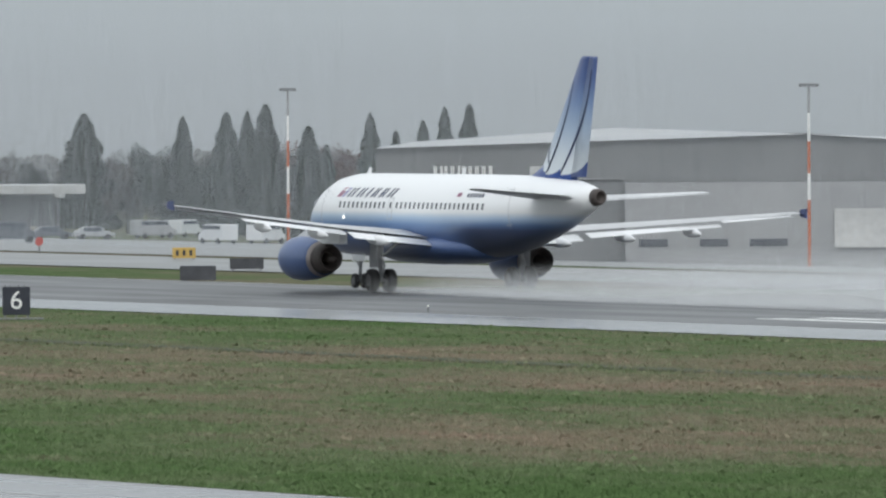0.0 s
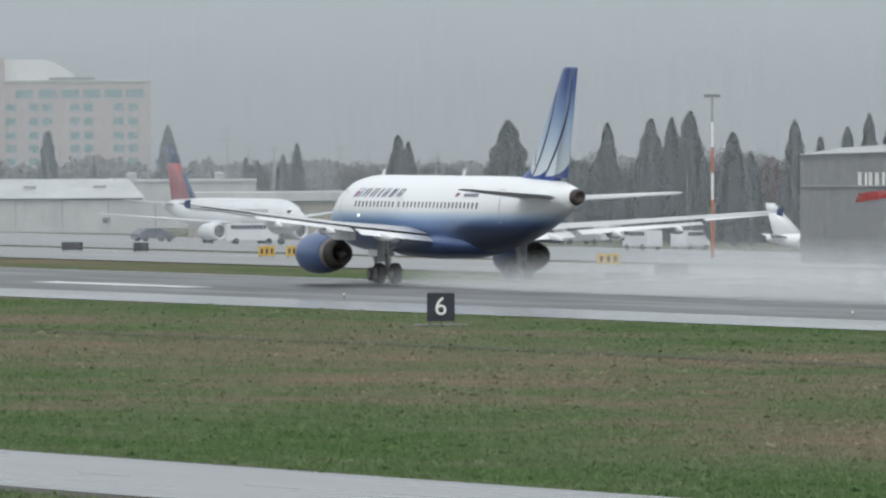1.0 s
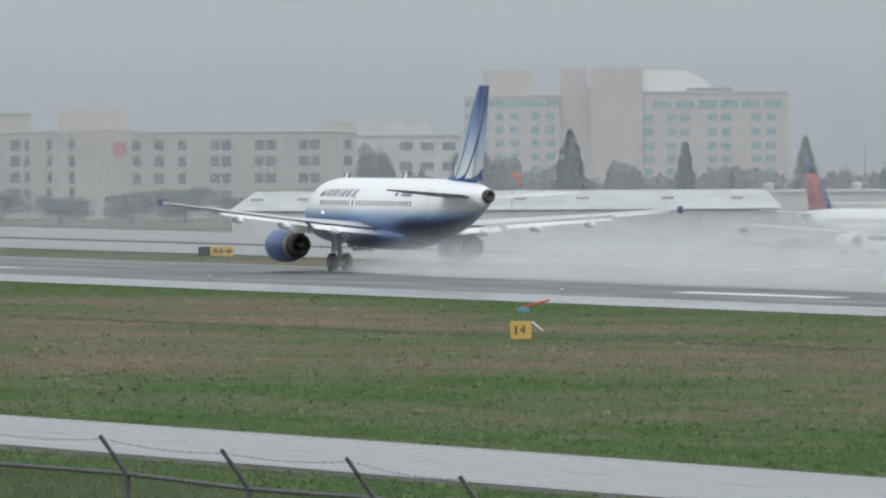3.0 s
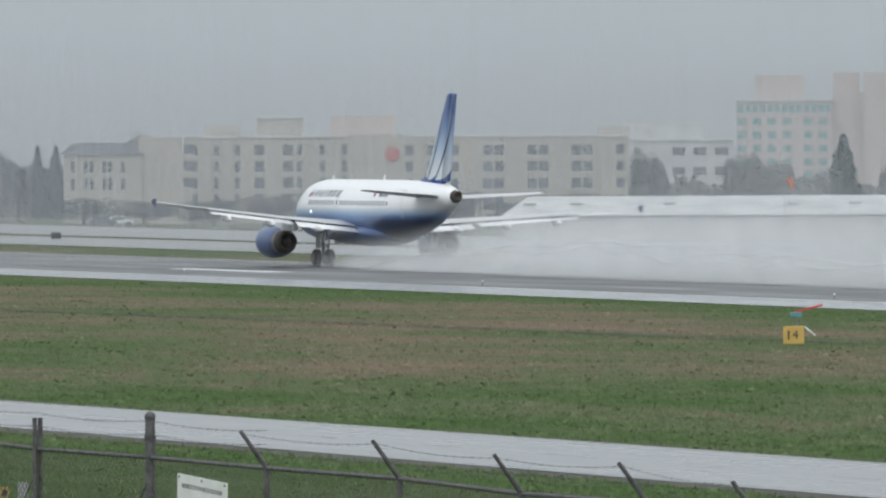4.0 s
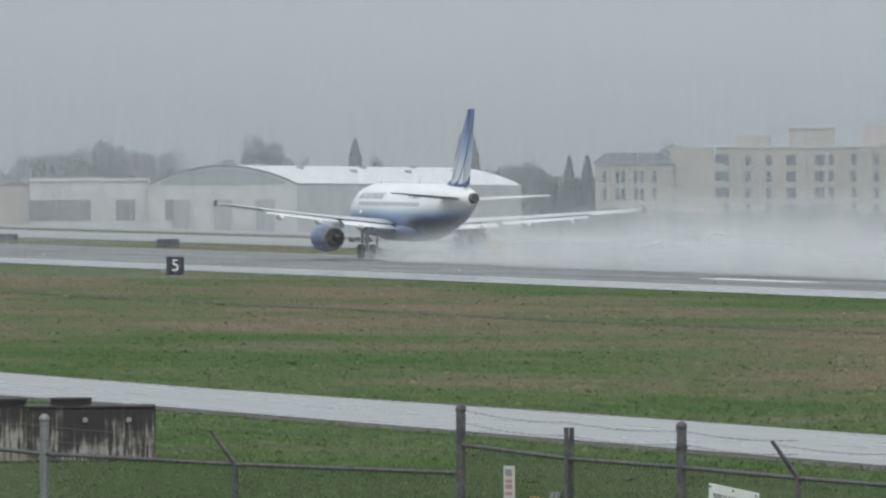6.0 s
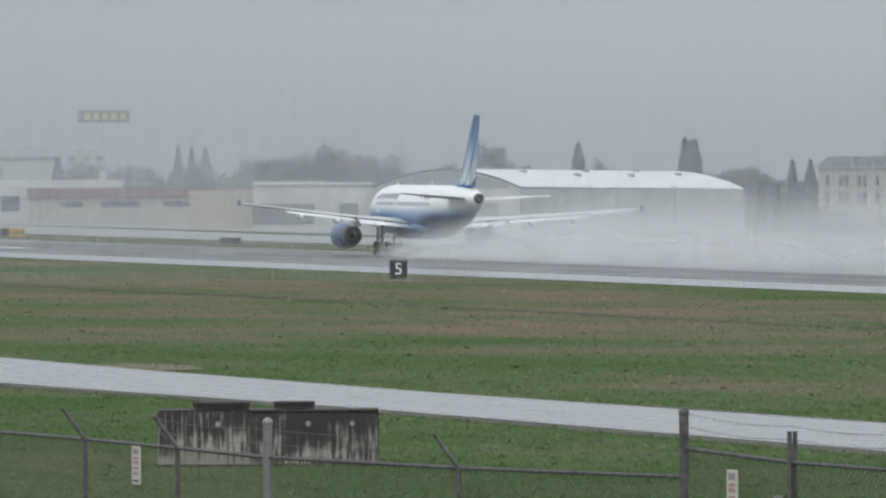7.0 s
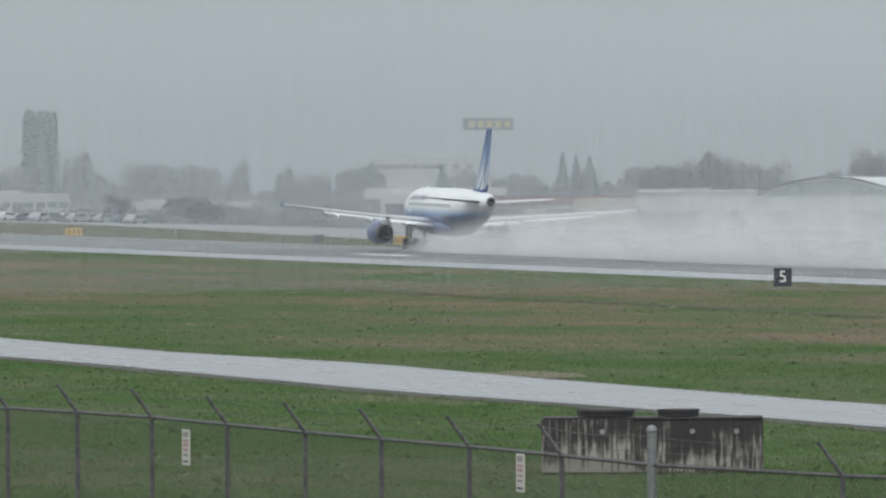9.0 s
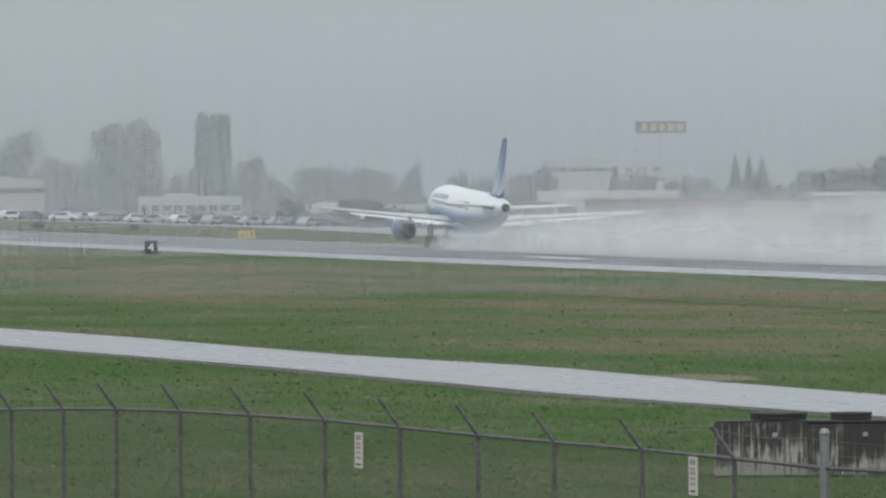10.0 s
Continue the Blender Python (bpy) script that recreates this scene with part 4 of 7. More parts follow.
# rail height points along the fence: bearing, distance, rail height, kind of post
FENCE = [
    (9.486, 143.0, 7.01, 'line'),
    (9.696, 140.0, 7.08, 'line'),
    (9.945, 137.0, 7.15, 'line'),
    (10.197, 134.0, 7.21, 'line'),
    (10.505, 131.0, 7.25, 'line'),
    (10.838, 128.0, 7.27, 'line'),
    (11.195, 125.0, 7.28, 'line'),
    (11.555, 122.0, 7.27, 'line'),
    (11.929, 119.0, 7.26, 'line'),
    (12.294, 116.0, 7.26, 'line'),
    (12.714, 113.0, 7.26, 'line'),
    (13.157, 110.0, 7.25, 'line'),
    (13.589, 107.0, 7.24, 'end'),
    (14.502, 104.0, 7.22, 'line'),
    (15.584, 101.0, 7.22, 'tall'),
    (16.101, 99.2, 7.387, 'pair'),
    (16.641, 97.6, 7.356, 'tall'),
    (17.200, 95.0, 7.34, 'line'),
    (17.836, 92.4, 7.33, 'line'),
    (18.421, 89.8, 7.29, 'line'),
    (19.022, 87.2, 7.30, 'line'),
    (19.570, 84.6, 7.24, 'line'),
]
fence = thing("chain_link_fence", Matrix(), "weathered chain-link fence with barbed-wire arms and a gate", "fence")
tops = [polar(b, r, z) for b, r, z, k in FENCE]
for (b, r, z, k), p in zip(FENCE, tops):
    g = lift(p.x)
    bm = bmesh.new()
    if k == "line":
        rod(bm, (p.x, p.y, g - 0.1), (p.x, p.y, z + 0.02), 0.026, None, 10)
        part("post", bm, POSTMAT, fence)
        bm = bmesh.new()
        rod(bm, (p.x, p.y, z), (p.x - 0.215, p.y + 0.02, z + 0.30), 0.021, 0.016, 8)
        part("barb_arm", bm, POSTMAT, fence)
    elif k == "end":
        rod(bm, (p.x, p.y, g - 0.1), (p.x, p.y, z + 0.31), 0.044, None, 12)
        bmesh.ops.create_uvsphere(bm, u_segments=12, v_segments=8, radius=0.05, matrix=Matrix.Translation((p.x, p.y, z + 0.31)))
        part("post", bm, STEEL, fence)
    elif k == "tall":
        head = 0.53 if b < 16 else 0.32
        rod(bm, (p.x, p.y, g - 0.1), (p.x, p.y, z + head), 0.042, None, 12)
        bmesh.ops.create_uvsphere(bm, u_segments=12, v_segments=8, radius=0.048, matrix=Matrix.Translation((p.x, p.y, z + head + 0.01)))
        for dz in (0.02, -0.3, 0.16):
            rod(bm, (p.x, p.y, z + dz - 0.02), (p.x, p.y, z + dz + 0.02), 0.05, None, 12)
        part("post", bm, POSTMAT, fence, "thick capped gate post")
    else:
        for dx in (-0.022, 0.026):
            rod(bm, (p.x + dx, p.y, g - 0.1), (p.x + dx, p.y, z + 0.26), 0.02, None, 10)
        part("post", bm, POSTMAT, fence, "paired gate stiles")
for i, (p, q) in enumerate(zip(tops, tops[1:])):
    a, b = p.copy(), q.copy()
    if FENCE[i][3] == "tall" and FENCE[i + 1][3] == "pair":
        a.z = p.z + 0.24
    bm = bmesh.new()
    rod(bm, a, b, 0.017, None, 8)
    part("top_rail", bm, POSTMAT, fence)
    bm = bmesh.new()
    mesh_panel(bm, a + Vector((0, 0, 0.026)), b + Vector((0, 0, 0.026)), 1.92)
    part("wire_mesh", bm, WIRE, fence, "diamond wire mesh")
    for k in range(1, 3):
        bm = bmesh.new()
        off = Vector((-0.09 * k, 0.01, 0.135 * k))
        if FENCE[i][3] in ("tall", "pair") or FENCE[i + 1][3] in ("tall", "pair"):
            off = Vector((0, 0, 0.08 + 0.11 * k))
        n = 14
        pts = [a.lerp(b, j / n) + off - Vector((0, 0, 0.03 * math.sin(math.pi * j / n))) for j in range(n + 1)]
        for u0, u1 in zip(pts, pts[1:]):
            rod(bm, u0, u1, 0.002, None, 4)
            rod(bm, u0 + Vector((-0.009, 0, -0.01)), u0 + Vector((0.009, 0, 0.01)), 0.002, None, 4)
        part("barbed_wire", bm, POSTMAT, fence)


PINKPRINT = plain("faded_red_print", (0.42, 0.25, 0.24))
GREYPRINT = plain("faded_grey_print", (0.27, 0.26, 0.26))


def fence_notice(bearing, r, z, w, h, label, words=""):
    """A plate wired flat to the bay of fence that it hangs on; w is its breadth across the line of sight."""
    p = polar(bearing, r, z)
    bay = min(zip(tops, tops[1:]), key=lambda e: abs((e[0] + e[1]) .y / 2 - p.y))
    along = (bay[1] - bay[0]).normalized()
    right = Vector((math.cos(radians(bearing)), -math.sin(radians(bearing)), 0))
    full = w / abs(along.dot(right))
    s = thing("notice", Matrix.Translation(p - Vector((0.05, 0.02, 0))) @ Matrix.Rotation(math.atan2(along.y, along.x), 4, "Z") @ Matrix.Rotation(radians(2.5 if words else 0), 4, "Y"), label, "notice", "fence notices")
    bm = bmesh.new()
    box(bm, (0, 0, -h / 2), (full, 0.008, h), None, 0.003)
    part("plate", bm, SIGNWHITE if words else plain("weathered_plate", (0.60, 0.55, 0.52)), s)
    if words:
        lettering("wording", words, full * 0.044, Matrix.Translation((0, -0.006, -h * 0.36)) @ Matrix.Rotation(radians(90), 4, "X"), plain("faded_print", (0.13, 0.13, 0.14)), s, "", 0.0008)
        for x in (-full * 0.46, 0, full * 0.46):
            bm = bmesh.new()
            box(bm, (x, -0.008, -0.025), (0.03, 0.008, 0.018))
            part("bolt", bm, STEEL, s)
    else:
        for dz, hh, mt in ((0.07, 0.14, GREYPRINT), (0.28, 0.07, PINKPRINT), (0.38, 0.09, PINKPRINT), (0.54, 0.06, PINKPRINT), (0.68, 0.06, GREYPRINT), (0.87, 0.05, BLACKFACE)):
            bm = bmesh.new()
            box(bm, (0, -0.007, -h * (dz + hh / 2)), (full * 0.6, 0.004, h * hh))
            part("print_bar", bm, mt, s)


fence_notice(11.379, 123.4, 7.19, 0.08, 0.37, "narrow white warning plate wired to the fence")
fence_notice(12.982, 111.2, 7.24, 0.08, 0.36, "narrow white warning plate wired to the fence")
fence_notice(15.839, 100, 7.31, 0.09, 0.41, "narrow white warning plate wired to the gate")
fence_notice(16.916, 96.2, 7.23, 0.40, 0.26, "white property notice with dark lettering on the fence", "PROPERTY OF THE PORT OF PORTLAND")

# gate braces, latch box and a small yellow tag
gate = [i for i, e in enumerate(FENCE) if e[3] == "pair"][0]
for a, b in ((tops[gate], tops[gate - 1]), (tops[gate + 1], tops[gate])):
    bm = bmesh.new()
    rod(bm, a + Vector((0, 0, -0.15)), a.lerp(b, 0.6) + Vector((0, 0, -1.4)), 0.007, None, 6)
    part("gate_brace", bm, POSTMAT, fence)
latch = thing("latch_box", facing(polar(16.031, 99.6, 7.10)), "small grey latch box on the gate", "latch box")
bm = bmesh.new()
box(bm, (0, 0, -0.08), (0.09, 0.06, 0.16), None, 0.008)
part("case", bm, GREYMET, latch)
tag = thing("yellow_tag", facing(polar(15.937, 100, 7.05)), "small yellow and black tag on the gate", "tag")
bm = bmesh.new()
box(bm, (0, 0, -0.05), (0.10, 0.02, 0.10), None, 0.004)
part("plate", bm, YELLOW, tag)
bm = bmesh.new()
box(bm, (0.01, -0.015, -0.05), (0.04, 0.01, 0.05))
part("print_bar", bm, BLACKFACE, tag)


# ---- trees ----
CONIFER = surface("conifer_needles", (0.045, 0.058, 0.048), (0.085, 0.10, 0.075), 0.4, 0.7, 0.3, 0.0, islands=0.12)
# paler copy of the needles for far evergreens, with haze put into the colour
HAZED_CONIFER = surface("hazed_conifer_needles", (0.055, 0.07, 0.065), (0.095, 0.115, 0.105), 0.4, 0.7, 0.3, 0.0, islands=0.12)
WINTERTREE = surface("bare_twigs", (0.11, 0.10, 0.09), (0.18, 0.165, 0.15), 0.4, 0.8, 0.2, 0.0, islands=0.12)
RUSSET = surface("russet_twigs", (0.12, 0.075, 0.065), (0.19, 0.115, 0.095), 0.4, 0.8, 0.2, 0.0, islands=0.12)


def leafy(m):
    """Lets light through the leaf clumps of a surface material."""
    n, l = m.node_tree.nodes, m.node_tree.links
    bsdf, out = n["Principled BSDF"], n["Material Output"]
    tl, mx = n.new("ShaderNodeBsdfTranslucent"), n.new("ShaderNodeMixShader")
    l.new(bsdf.inputs["Base Color"].links[0].from_socket, tl.inputs["Color"])
    mx.inputs["Fac"].default_value = 0.5
    l.new(bsdf.outputs[0], mx.inputs[1]), l.new(tl.outputs[0], mx.inputs[2])
    l.new(mx.outputs[0], out.inputs["Surface"])


for m in (CONIFER, HAZED_CONIFER, WINTERTREE, RUSSET):
    leafy(m)
BARK = surface("bark", (0.16, 0.15, 0.14), (0.24, 0.225, 0.21), 2.0, 0.8, 0.2)


def foliage_mesh(name, seed, shape, count, mat):
    """A crown, one unit high, of many small leaf clumps or twig ends."""
    rng = np.random.default_rng(seed)
    a = rng.uniform(0, 2 * np.pi, count)
    if shape in ("cone", "column"):
        u = rng.random(count)
        ph = rng.uniform(0, 6.28, 6)
        if shape == "cone":
            z = 0.05 + 0.95 * u ** 1.35
            lim = 0.34 * (1 - z) ** 0.70 * (0.90 + 0.12 * np.sin(z * 38 + ph[0] + np.sin(2 * a + ph[1]))) + 0.012
            lim *= 1 + 0.16 * np.sin(3 * a + ph[2]) * np.sin(z * 13 + ph[3]) + 0.10 * np.sin(5 * a + ph[4] + z * 9)
            size = 0.011 + 0.013 * (1 - z)
        else:
            z = 0.05 + 0.95 * u
            lim = 0.17 * (1 - 0.22 * z) * (0.96 + 0.06 * np.sin(z * 31 + 3 * a + ph[0]))
            z = z - np.maximum(0, z - 0.86) * (0.5 + 0.5 * np.sin(5 * a + ph[1]))
            size = np.full(count, 0.011)
        rr = lim * np.sqrt(rng.uniform(0.45, 1.0, count))
        c = np.stack((rr * np.cos(a), rr * np.sin(a), z), 1)
        out = c - np.stack((0 * z, 0 * z, z - 0.08), 1)
    else:
        lobes = np.stack((rng.uniform(-0.27, 0.27, 22), rng.uniform(-0.27, 0.27, 22), rng.uniform(0.26, 0.82, 22), rng.uniform(0.10, 0.22, 22)), 1)
        pick = lobes[rng.integers(len(lobes), size=count)]
        d = rng.normal(size=(count, 3))
        d /= np.linalg.norm(d, axis=1)[:, None]
        c = pick[:, :3] + d * (pick[:, 3] * rng.uniform(0.55, 1.08, count))[:, None]
        size = np.full(count, 0.0145)
        out = c - np.array((0, 0, 0.5))
    n1, n2 = rng.normal(size=(count, 3)), rng.normal(size=(count, 3))
    n1 /= np.linalg.norm(n1, axis=1)[:, None]
    n2 -= n1 * (n1 * n2).sum(1)[:, None]
    n2 /= np.linalg.norm(n2, axis=1)[:, None]
    long, wide = (1.5, 0.5) if mat in (WINTERTREE, RUSSET) else (1.0, 0.85)
    n1 *= (size * rng.uniform(0.7, 1.4, count) * long)[:, None]
    n2 *= (size * rng.uniform(0.6, 1.1, count) * wide)[:, None]
    n1[(np.cross(n1, n2) * out).sum(1) > 0] *= -1
    v = np.stack((c - n1 - n2 * 0.5, c + n2, c + n1 - n2 * 0.5), 1).reshape(-1, 3)
    out = out / (np.linalg.norm(out, axis=1)[:, None] + 1e-6) + np.array((0, 0, 0.45)) + rng.normal(size=(count, 3)) * 0.12
    out /= np.linalg.norm(out, axis=1)[:, None]
    me = bpy.data.meshes.new(name)
    me.from_pydata(v.tolist(), [], np.arange(3 * count).reshape(-1, 3).tolist())
    me.polygons.foreach_set("use_smooth", [True] * count)
    me.normals_split_custom_set(np.repeat(out, 3, 0).tolist())
    me.materials.append(mat)
    return me


def trunk_mesh(seed, spread):
    bm = bmesh.new()
    rng = random.Random(seed)
    rod(bm, (0, 0, -0.03), (0, 0, 0.55), 0.028, 0.014, 8)
    rod(bm, (0, 0, 0.53), (0.01, 0, 0.74), 0.014, 0.003, 6)
    for i in range(9):
        a, z = rng.uniform(0, 6.28), rng.uniform(0.2, 0.7)
        rod(bm, (0, 0, z), (spread * math.cos(a), spread * math.sin(a), z + 0.16), 0.008, 0.002, 5)
    me = bpy.data.meshes.new("trunk")
    bm.to_mesh(me)
    bm.free()
    me.materials.append(BARK)
    return me


CROWNS = {
    "cone": [foliage_mesh("crown", s, "cone", 13000, CONIFER) for s in (1, 2, 3)],
    "column": [foliage_mesh("crown", s, "column", 16000, HAZED_CONIFER) for s in (4, 5)],
    "hazed_cone": [foliage_mesh("crown", s, "cone", 13000, HAZED_CONIFER) for s in (13, 14, 15)],
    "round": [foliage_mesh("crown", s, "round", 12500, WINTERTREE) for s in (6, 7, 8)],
    "russet": [foliage_mesh("crown", s, "round", 12500, RUSSET) for s in (9, 10)],
    "dark": [foliage_mesh("crown", s, "round", 12500, CONIFER) for s in (11, 12)],
}
TRUNKS = [trunk_mesh(1, 0.12), trunk_mesh(2, 0.25)]
TREE_LABEL = {"hazed_cone": "far conifer with mist paleness painted into its needles", "cone": "dark pointed conifer standing in rain mist", "column": "tall columnar evergreen standing in rain mist", "round": "bare grey winter tree behind the airfield", "russet": "reddish bare tree behind the airfield", "dark": "dense round evergreen behind the airfield"}


def tree(kind, bearing, r, top, half, i):
    """A tree whose tip reaches the height top and whose crown is 2 * half wide."""
    p = polar(bearing, r)
    g = lift(p.x)
    hgt = top - g
    base = 0.30 if kind in ("cone", "hazed_cone") else 0.16 if kind == "column" else 0.42
    s = half / base * (1.32 if kind == "cone" else 1.1 if kind == "hazed_cone" else 1.0)
    t = thing("tree", Matrix.Translation((p.x, p.y, g)) @ Matrix.Rotation(i * 1.7, 4, "Z"), TREE_LABEL[kind], "tree", "trees beyond the airfield")
    cr = new("crown", CROWNS[kind][i % len(CROWNS[kind])])
    tr = new("trunk", TRUNKS[0 if kind in ("cone", "hazed_cone", "column") else 1])
    for o in (cr, tr):
        o.parent, o.scale = t, (s, s, hgt)


TREES = [
    ('cone', 22.723, 1500, 6.85, 3.26),
    ('cone', 23.197, 1500, 6.50, 1.99),
    ('cone', 23.405, 1400, 7.18, 2.25),
    ('cone', 23.505, 1420, 7.26, 1.74),
    ('cone', 23.594, 1380, 8.11, 2.35),
    ('cone', 23.797, 1400, 5.54, 2.38),
    ('cone', 23.884, 1400, 3.41, 1.59),
    ('cone', 24.095, 1350, 7.07, 1.79),
    ('cone', 24.217, 1350, 5.14, 1.53),
    ('cone', 24.347, 1450, 5.99, 1.78),
    ('cone', 24.452, 1450, 7.62, 1.78),
    ('cone', 24.569, 1450, 7.88, 2.06),
    ('dark', 23.048, 1500, 3.61, 3.54),
    ('dark', 22.480, 1500, 1.14, 2.12),
    ('russet', 23.946, 1500, 0.87, 4.25),
    ('russet', 23.730, 1500, -0.16, 4.25),
    ('dark', 23.432, 1450, 2.27, 4.11),
    ('russet', 24.190, 1500, 2.47, 3.54),
    ('round', 22.837, 1500, 2.65, 2.83),
    ('dark', 23.594, 1450, 2.80, 4.11),
    ('cone', 22.195, 1500, 5.08, 1.98),
    ('cone', 22.243, 1500, 4.22, 1.56),
    ('hazed_cone', 21.710, 1700, 3.35, 1.77),
    ('hazed_cone', 21.643, 1700, 1.76, 1.77),
    ('hazed_cone', 21.467, 1800, 0.95, 1.53),
    ('hazed_cone', 21.521, 1800, 0.43, 1.36),
    ('hazed_cone', 21.093, 1900, 5.26, 2.69),
    ('hazed_cone', 20.512, 1900, 4.55, 1.97),
    ('dark', 22.476, 1500, 1.35, 1.70),
    ('round', 22.022, 1600, 1.36, 3.78),
    ('round', 22.346, 1600, 2.07, 3.02),
    ('hazed_cone', 20.736, 1800, 0.30, 1.19),
    ('hazed_cone', 19.968, 1800, 6.89, 3.06),
    ('hazed_cone', 20.523, 1850, 4.79, 1.92),
    ('hazed_cone', 21.094, 1900, 5.53, 2.33),
    ('round', 19.570, 1900, 3.55, 5.39),
    ('round', 19.029, 1950, 4.12, 3.69),
    ('round', 20.220, 1900, 2.27, 3.23),
    ('dark', 21.533, 1800, 1.02, 1.36),
    ('dark', 21.492, 1800, 0.69, 1.19),
    ('dark', 15.390, 1900, 2.38, 3.59),
    ('hazed_cone', 15.596, 2300, 8.96, 2.61),
    ('hazed_cone', 15.645, 2300, 8.74, 2.39),
    ('round', 15.891, 2300, 4.12, 5.43),
    ('hazed_cone', 16.110, 2100, 5.20, 1.79),
    ('hazed_cone', 16.196, 2100, 5.18, 1.98),
    ('dark', 16.067, 2000, 2.80, 4.72),
    ('dark', 19.030, 1950, 5.04, 3.69),
    ('dark', 19.490, 1950, 4.22, 3.32),
    ('round', 16.581, 2600, 7.60, 3.44),
    ('round', 14.645, 2300, 9.35, 3.69),
    ('round', 14.561, 2300, 7.52, 2.61),
    ('round', 14.737, 2350, 5.65, 3.33),
    ('hazed_cone', 15.084, 2300, 8.17, 2.61),
    ('round', 15.192, 2300, 5.65, 2.39),
    ('round', 13.915, 2400, 9.13, 4.31),
    ('round', 13.790, 2400, 6.44, 5.67),
    ('russet', 14.034, 2500, 6.70, 5.20),
    ('round', 13.628, 2400, 5.79, 4.54),
    ('round', 14.169, 2450, 6.27, 4.63),
    ('round', 14.845, 2400, 4.62, 2.72),
    ('round', 14.453, 2400, 4.82, 3.40),
    ('hazed_cone', 15.625, 2300, 8.60, 2.83),
    ('hazed_cone', 13.167, 2500, 8.03, 1.89),
    ('hazed_cone', 13.232, 2500, 7.54, 1.65),
    ('hazed_cone', 13.297, 2500, 7.29, 2.13),
    ('round', 13.229, 2500, 4.83, 5.91),
    ('round', 12.959, 2600, 4.06, 6.14),
    ('round', 12.715, 2600, 4.73, 6.14),
    ('hazed_cone', 12.594, 2500, 5.56, 2.36),
    ('hazed_cone', 12.255, 2600, 6.07, 3.19),
    ('round', 12.174, 2600, 4.86, 4.91),
    ('round', 11.985, 2600, 4.29, 3.69),
    ('round', 13.554, 2500, 5.93, 4.72),
    ('round', 13.717, 2500, 6.72, 5.20),
    ('column', 10.667, 2500, 17.42, 4.3),
    ('round', 10.243, 2700, 17.72, 9.44),
    ('dark', 10.151, 2500, 10.57, 4.72),
    ('round', 9.729, 2700, 15.29, 7.65),
    ('round', 10.838, 2500, 9.23, 4.25),
    ('round', 9.945, 2600, 8.54, 6.14),
    ('round', 11.623, 2500, 7.63, 2.36),
    ('round', 10.567, 2450, 6.18, 5.79),
    ('round', 11.163, 2600, 6.17, 4.91),
    ('round', 11.271, 2600, 5.90, 4.42),
    ('round', 11.433, 2700, 6.20, 6.38),
    ('round', 11.839, 2600, 5.27, 2.95),
    ('round', 11.027, 2000, 2.10, 2.27),
    ('round', 11.406, 2000, 1.56, 5.67),
    ('round', 10.324, 2500, 5.57, 4.72),
    ('round', 10.946, 2550, 5.33, 4.82),
    ('round', 12.206, 2600, 5.53, 6.14),
    ('round', 11.178, 2700, 6.24, 6.38),
    ('round', 11.990, 2600, 3.74, 6.14),
    ('russet', 23.620, 1500, 3.30, 4.60),
    ('dark', 23.500, 1480, 3.60, 4.40),
    ('russet', 23.870, 1500, 3.50, 4.20),
    ('russet', 24.060, 1500, 3.20, 4.20),
    ('dark', 23.310, 1490, 1.40, 4.20),
    ('russet', 24.270, 1490, 3.60, 3.40),
    ('round', 22.930, 1510, 1.20, 4.00),
    ('russet', 11.200, 2500, 3.00, 6.00),
    ('russet', 11.480, 2500, 2.60, 6.00),
    ('russet', 10.300, 2450, 5.00, 6.00),
    ('dark', 16.330, 1960, -2.90, 5.60),
    ('round', 16.620, 1960, -3.30, 5.60),
    ('dark', 16.950, 1970, -3.40, 5.60),
    ('round', 17.240, 1960, -2.60, 5.60),
    ('dark', 17.520, 1970, -3.60, 5.60),
    ('round', 17.860, 1960, -3.00, 5.60),
    ('dark', 18.120, 1970, -2.20, 5.60),
    ('dark', 18.410, 1960, -3.40, 5.60),
    ('round', 18.680, 1970, -2.40, 5.60),
]
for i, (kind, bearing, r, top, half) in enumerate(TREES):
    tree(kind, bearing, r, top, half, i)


def far_woods():
    """A low uneven belt of woods along the far edge of the plain."""
    rng = np.random.default_rng(20)
    v = []
    for i in range(18000):
        b = rng.uniform(8.0, 18.5)
        r = 3600 + rng.uniform(-60, 60)
        p = polar(b, r)
        top = -4.0 + 4 * noise.noise(Vector((b * 2.2, 3.1, 0))) + 2.5 * noise.noise(Vector((b * 9.0, 0.7, 0))) + 2.0 * noise.noise(Vector((b * 30.0, 0.2, 0)))
        g = lift(p.x) - 2
        z = g + (top - g) * rng.random() ** 0.8
        c = np.array((p.x, p.y, z))
        n1, n2 = rng.normal(size=3) * 0.8, rng.normal(size=3) * 0.7
        v += [c - n1, c + n2, c + n1, c - n2]
    me = bpy.data.meshes.new("far_woods")
    me.from_pydata([tuple(p) for p in v], [], [(4 * i, 4 * i + 1, 4 * i + 2, 4 * i + 3) for i in range(18000)])
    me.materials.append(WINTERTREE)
    tagged(new("far_woods", me), "low belt of misty winter woods", "woods", kind="stuff")


far_woods()


